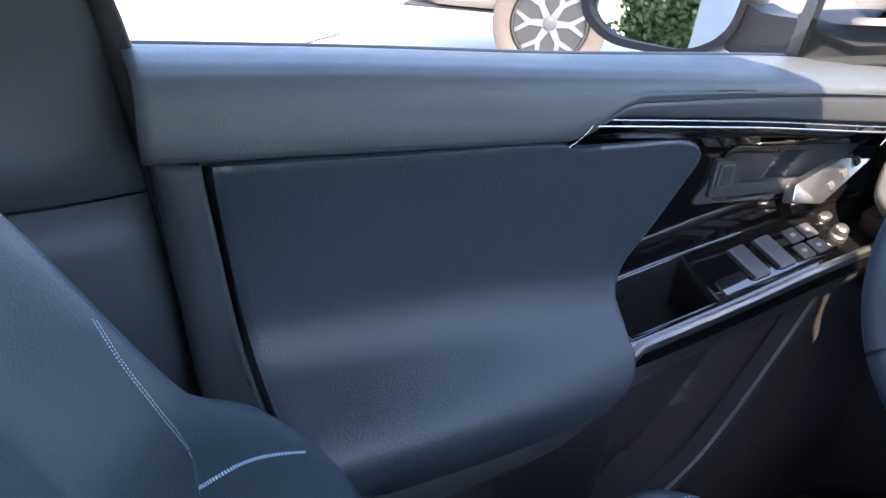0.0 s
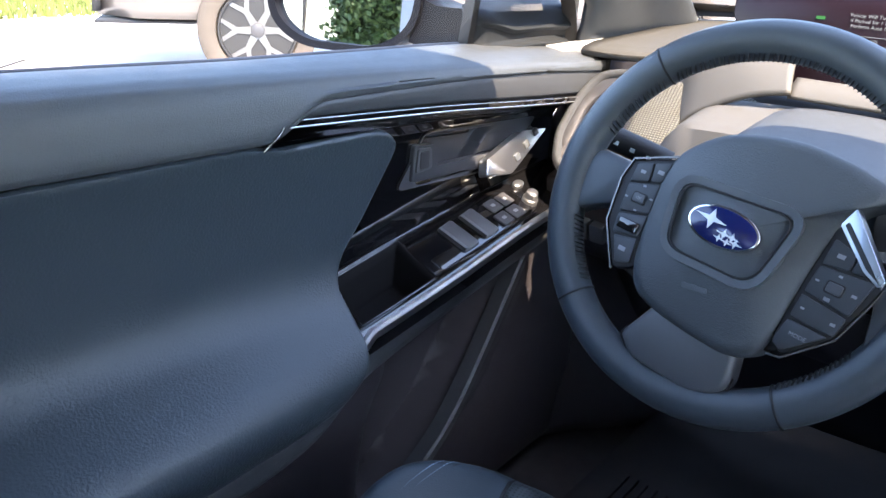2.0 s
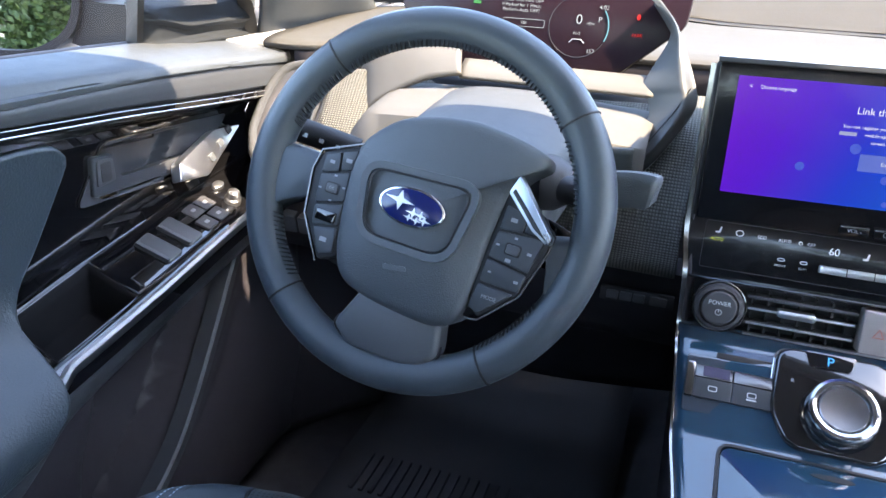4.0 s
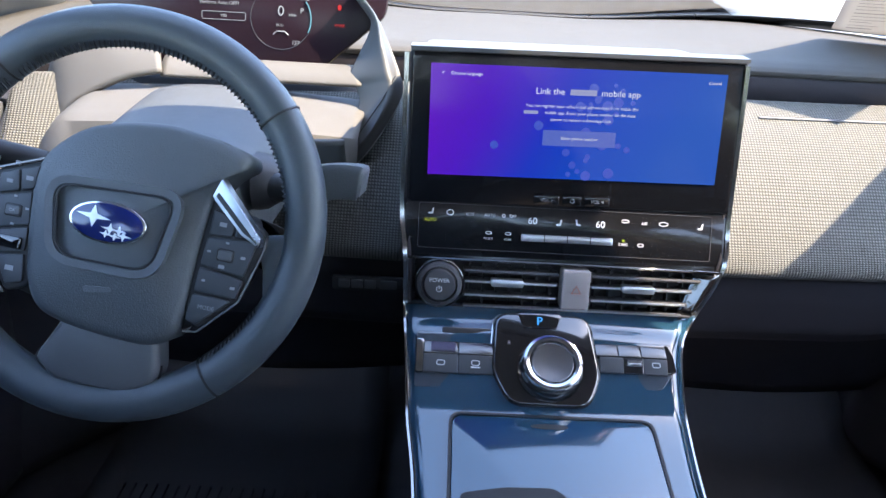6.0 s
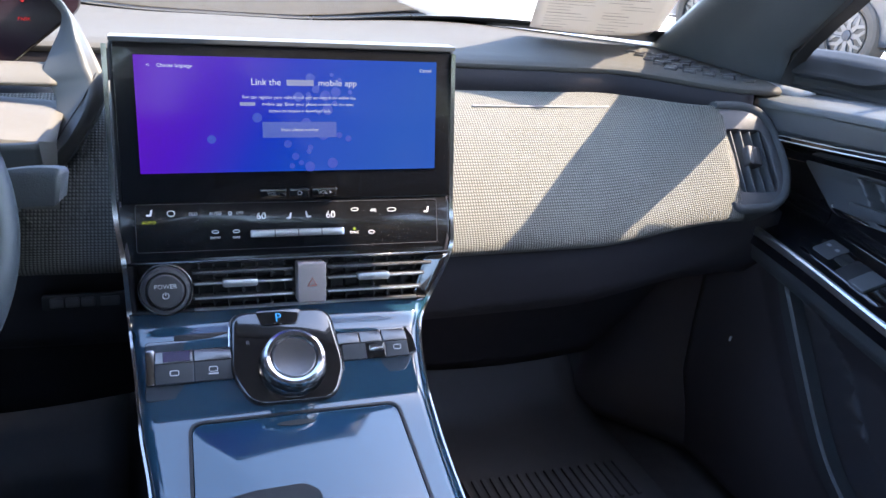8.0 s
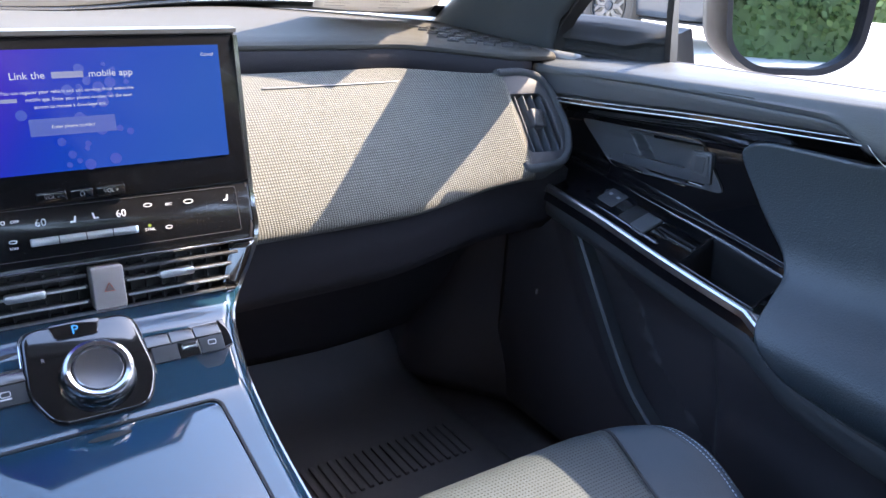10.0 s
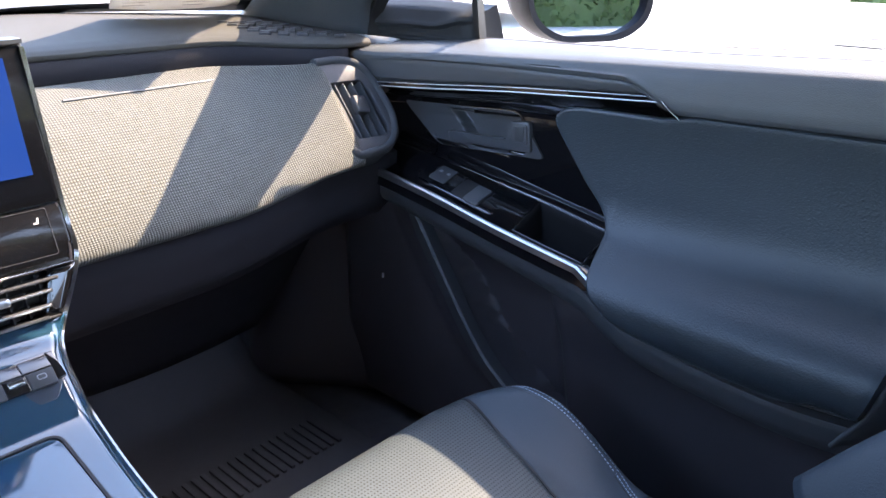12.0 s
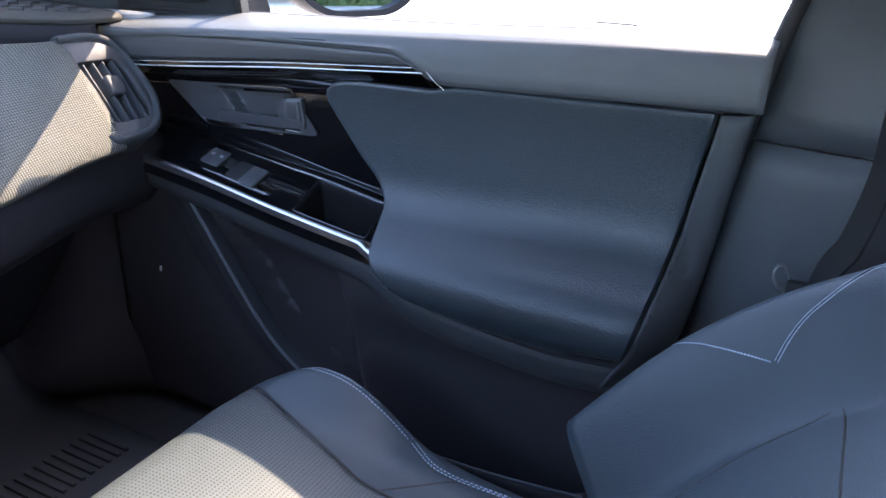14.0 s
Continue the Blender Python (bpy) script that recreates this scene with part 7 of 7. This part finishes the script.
def door_mirror(sx):
    d = empty("door_mirror", "gloss black door mirror outside the %s window" % ("passenger" if sx > 0 else "driver"), "door mirror", "door mirrors")
    n = Vector((-0.40 * sx, -0.92, 0.035)).normalized()
    m = facing((sx * 1.115 + (0.045 if sx > 0 else 0.0), 0.085 - (0.045 if sx > 0 else 0.0), 1.133 if sx > 0 else 1.113), Vector((0.92, -0.40, 0)) if sx > 0 else Vector((0.95, 0.28, 0)), (0, 0.08 if sx < 0 else 0.02, 1))
    o = rounded([(-0.125, -0.055), (-0.07, -0.088), (0.06, -0.088), (0.115, -0.055), (0.13, 0.05), (0.10, 0.088), (-0.11, 0.088), (-0.13, 0.03)], 0.04, 7)
    if sx > 0:
        o = [(-a, b) for a, b in o][::-1]
    big = [(a * 1.10, b * 1.13) for a, b in o]
    hm = m @ pose(0, 0, 0.0)
    plate("glass", o, m @ pose(0, 0, 0.002), 0.004, MIRROR, d, "mirror glass")
    bm = bmesh.new()
    rings = [[bm.verts.new(hm @ Vector((a * k, b * k, z))) for a, b in q] for q, k, z in ((o, 1.0, 0.001), (o, 1.005, 0.014), (big, 1.0, 0.016), (big, 1.02, 0.0), (big, 1.0, -0.05), (big, 0.86, -0.10), (big, 0.5, -0.135), (big, 0.05, -0.145))]
    for r, q in zip(rings, rings[1:]):
        for j in range(len(r)):
            bm.faces.new((r[j], r[(j + 1) % len(r)], q[(j + 1) % len(r)], q[j]))
    bm.faces.new(rings[-1])
    part("housing", bm, HOUSING, d, "dark housing")
    sweep("arm", smooth_path([(sx * 1.00, 0.14, 1.06), (sx * 0.95, 0.14, 1.05), (sx * 0.84, 0.12, 1.055)], 5), [(-0.035, -0.022), (0.035, -0.022), (0.03, 0.045), (-0.03, 0.045)], HOUSING, d, "black mirror arm")
    return d


door_mirror(1)
door_mirror(-1)

# ---- paper against the windscreen ----
pp = empty("paper_sheet", "printed paper sheet leaning against the windscreen", "paper")
PAPER = material("paper", (0.66, 0.64, 0.59), 0.8, mottle=0.04, mottle_scale=20)
pt = PAPER.node_tree
thin, both = pt.nodes.new("ShaderNodeBsdfTranslucent"), pt.nodes.new("ShaderNodeMixShader")
thin.inputs[0].default_value = (0.74, 0.71, 0.66, 1)
both.inputs[0].default_value = 0.30
pt.links.new(pt.nodes["Principled BSDF"].outputs[0], both.inputs[1])
pt.links.new(thin.outputs[0], both.inputs[2])
pt.links.new(both.outputs[0], pt.nodes["Material Output"].inputs[0])
pm = facing((0.525, 0.605, 1.092), (0.22, -0.08, 0.004), (-0.043, -0.14, 0.080))
sheet("page", lambda u, v: pm @ Vector((0.235 * u, 0.47 * v, 0.006 * math.sin(3 * u + 2.09 * v))), 14, 24, PAPER, pp, thick=0.0006)
PRINT = material("faint_print", (0.30, 0.28, 0.27), 0.8)
rnd = random.Random(4)
for k in range(20):
    y = 0.018 + 0.012 * k
    for q in range(2):
        w = rnd.uniform(0.03, 0.09)
        x = 0.02 + 0.1 * q + w / 2
        plate("print_line", rect(w, 0.0009 + 0.001 * (k % 5 == 0), 0, x, y), pm @ pose(0, 0, 0.0012 + 0.006 * math.sin(3 * x / 0.235 + 1.2 * y / 0.27)), 0.0003, PRINT, pp)
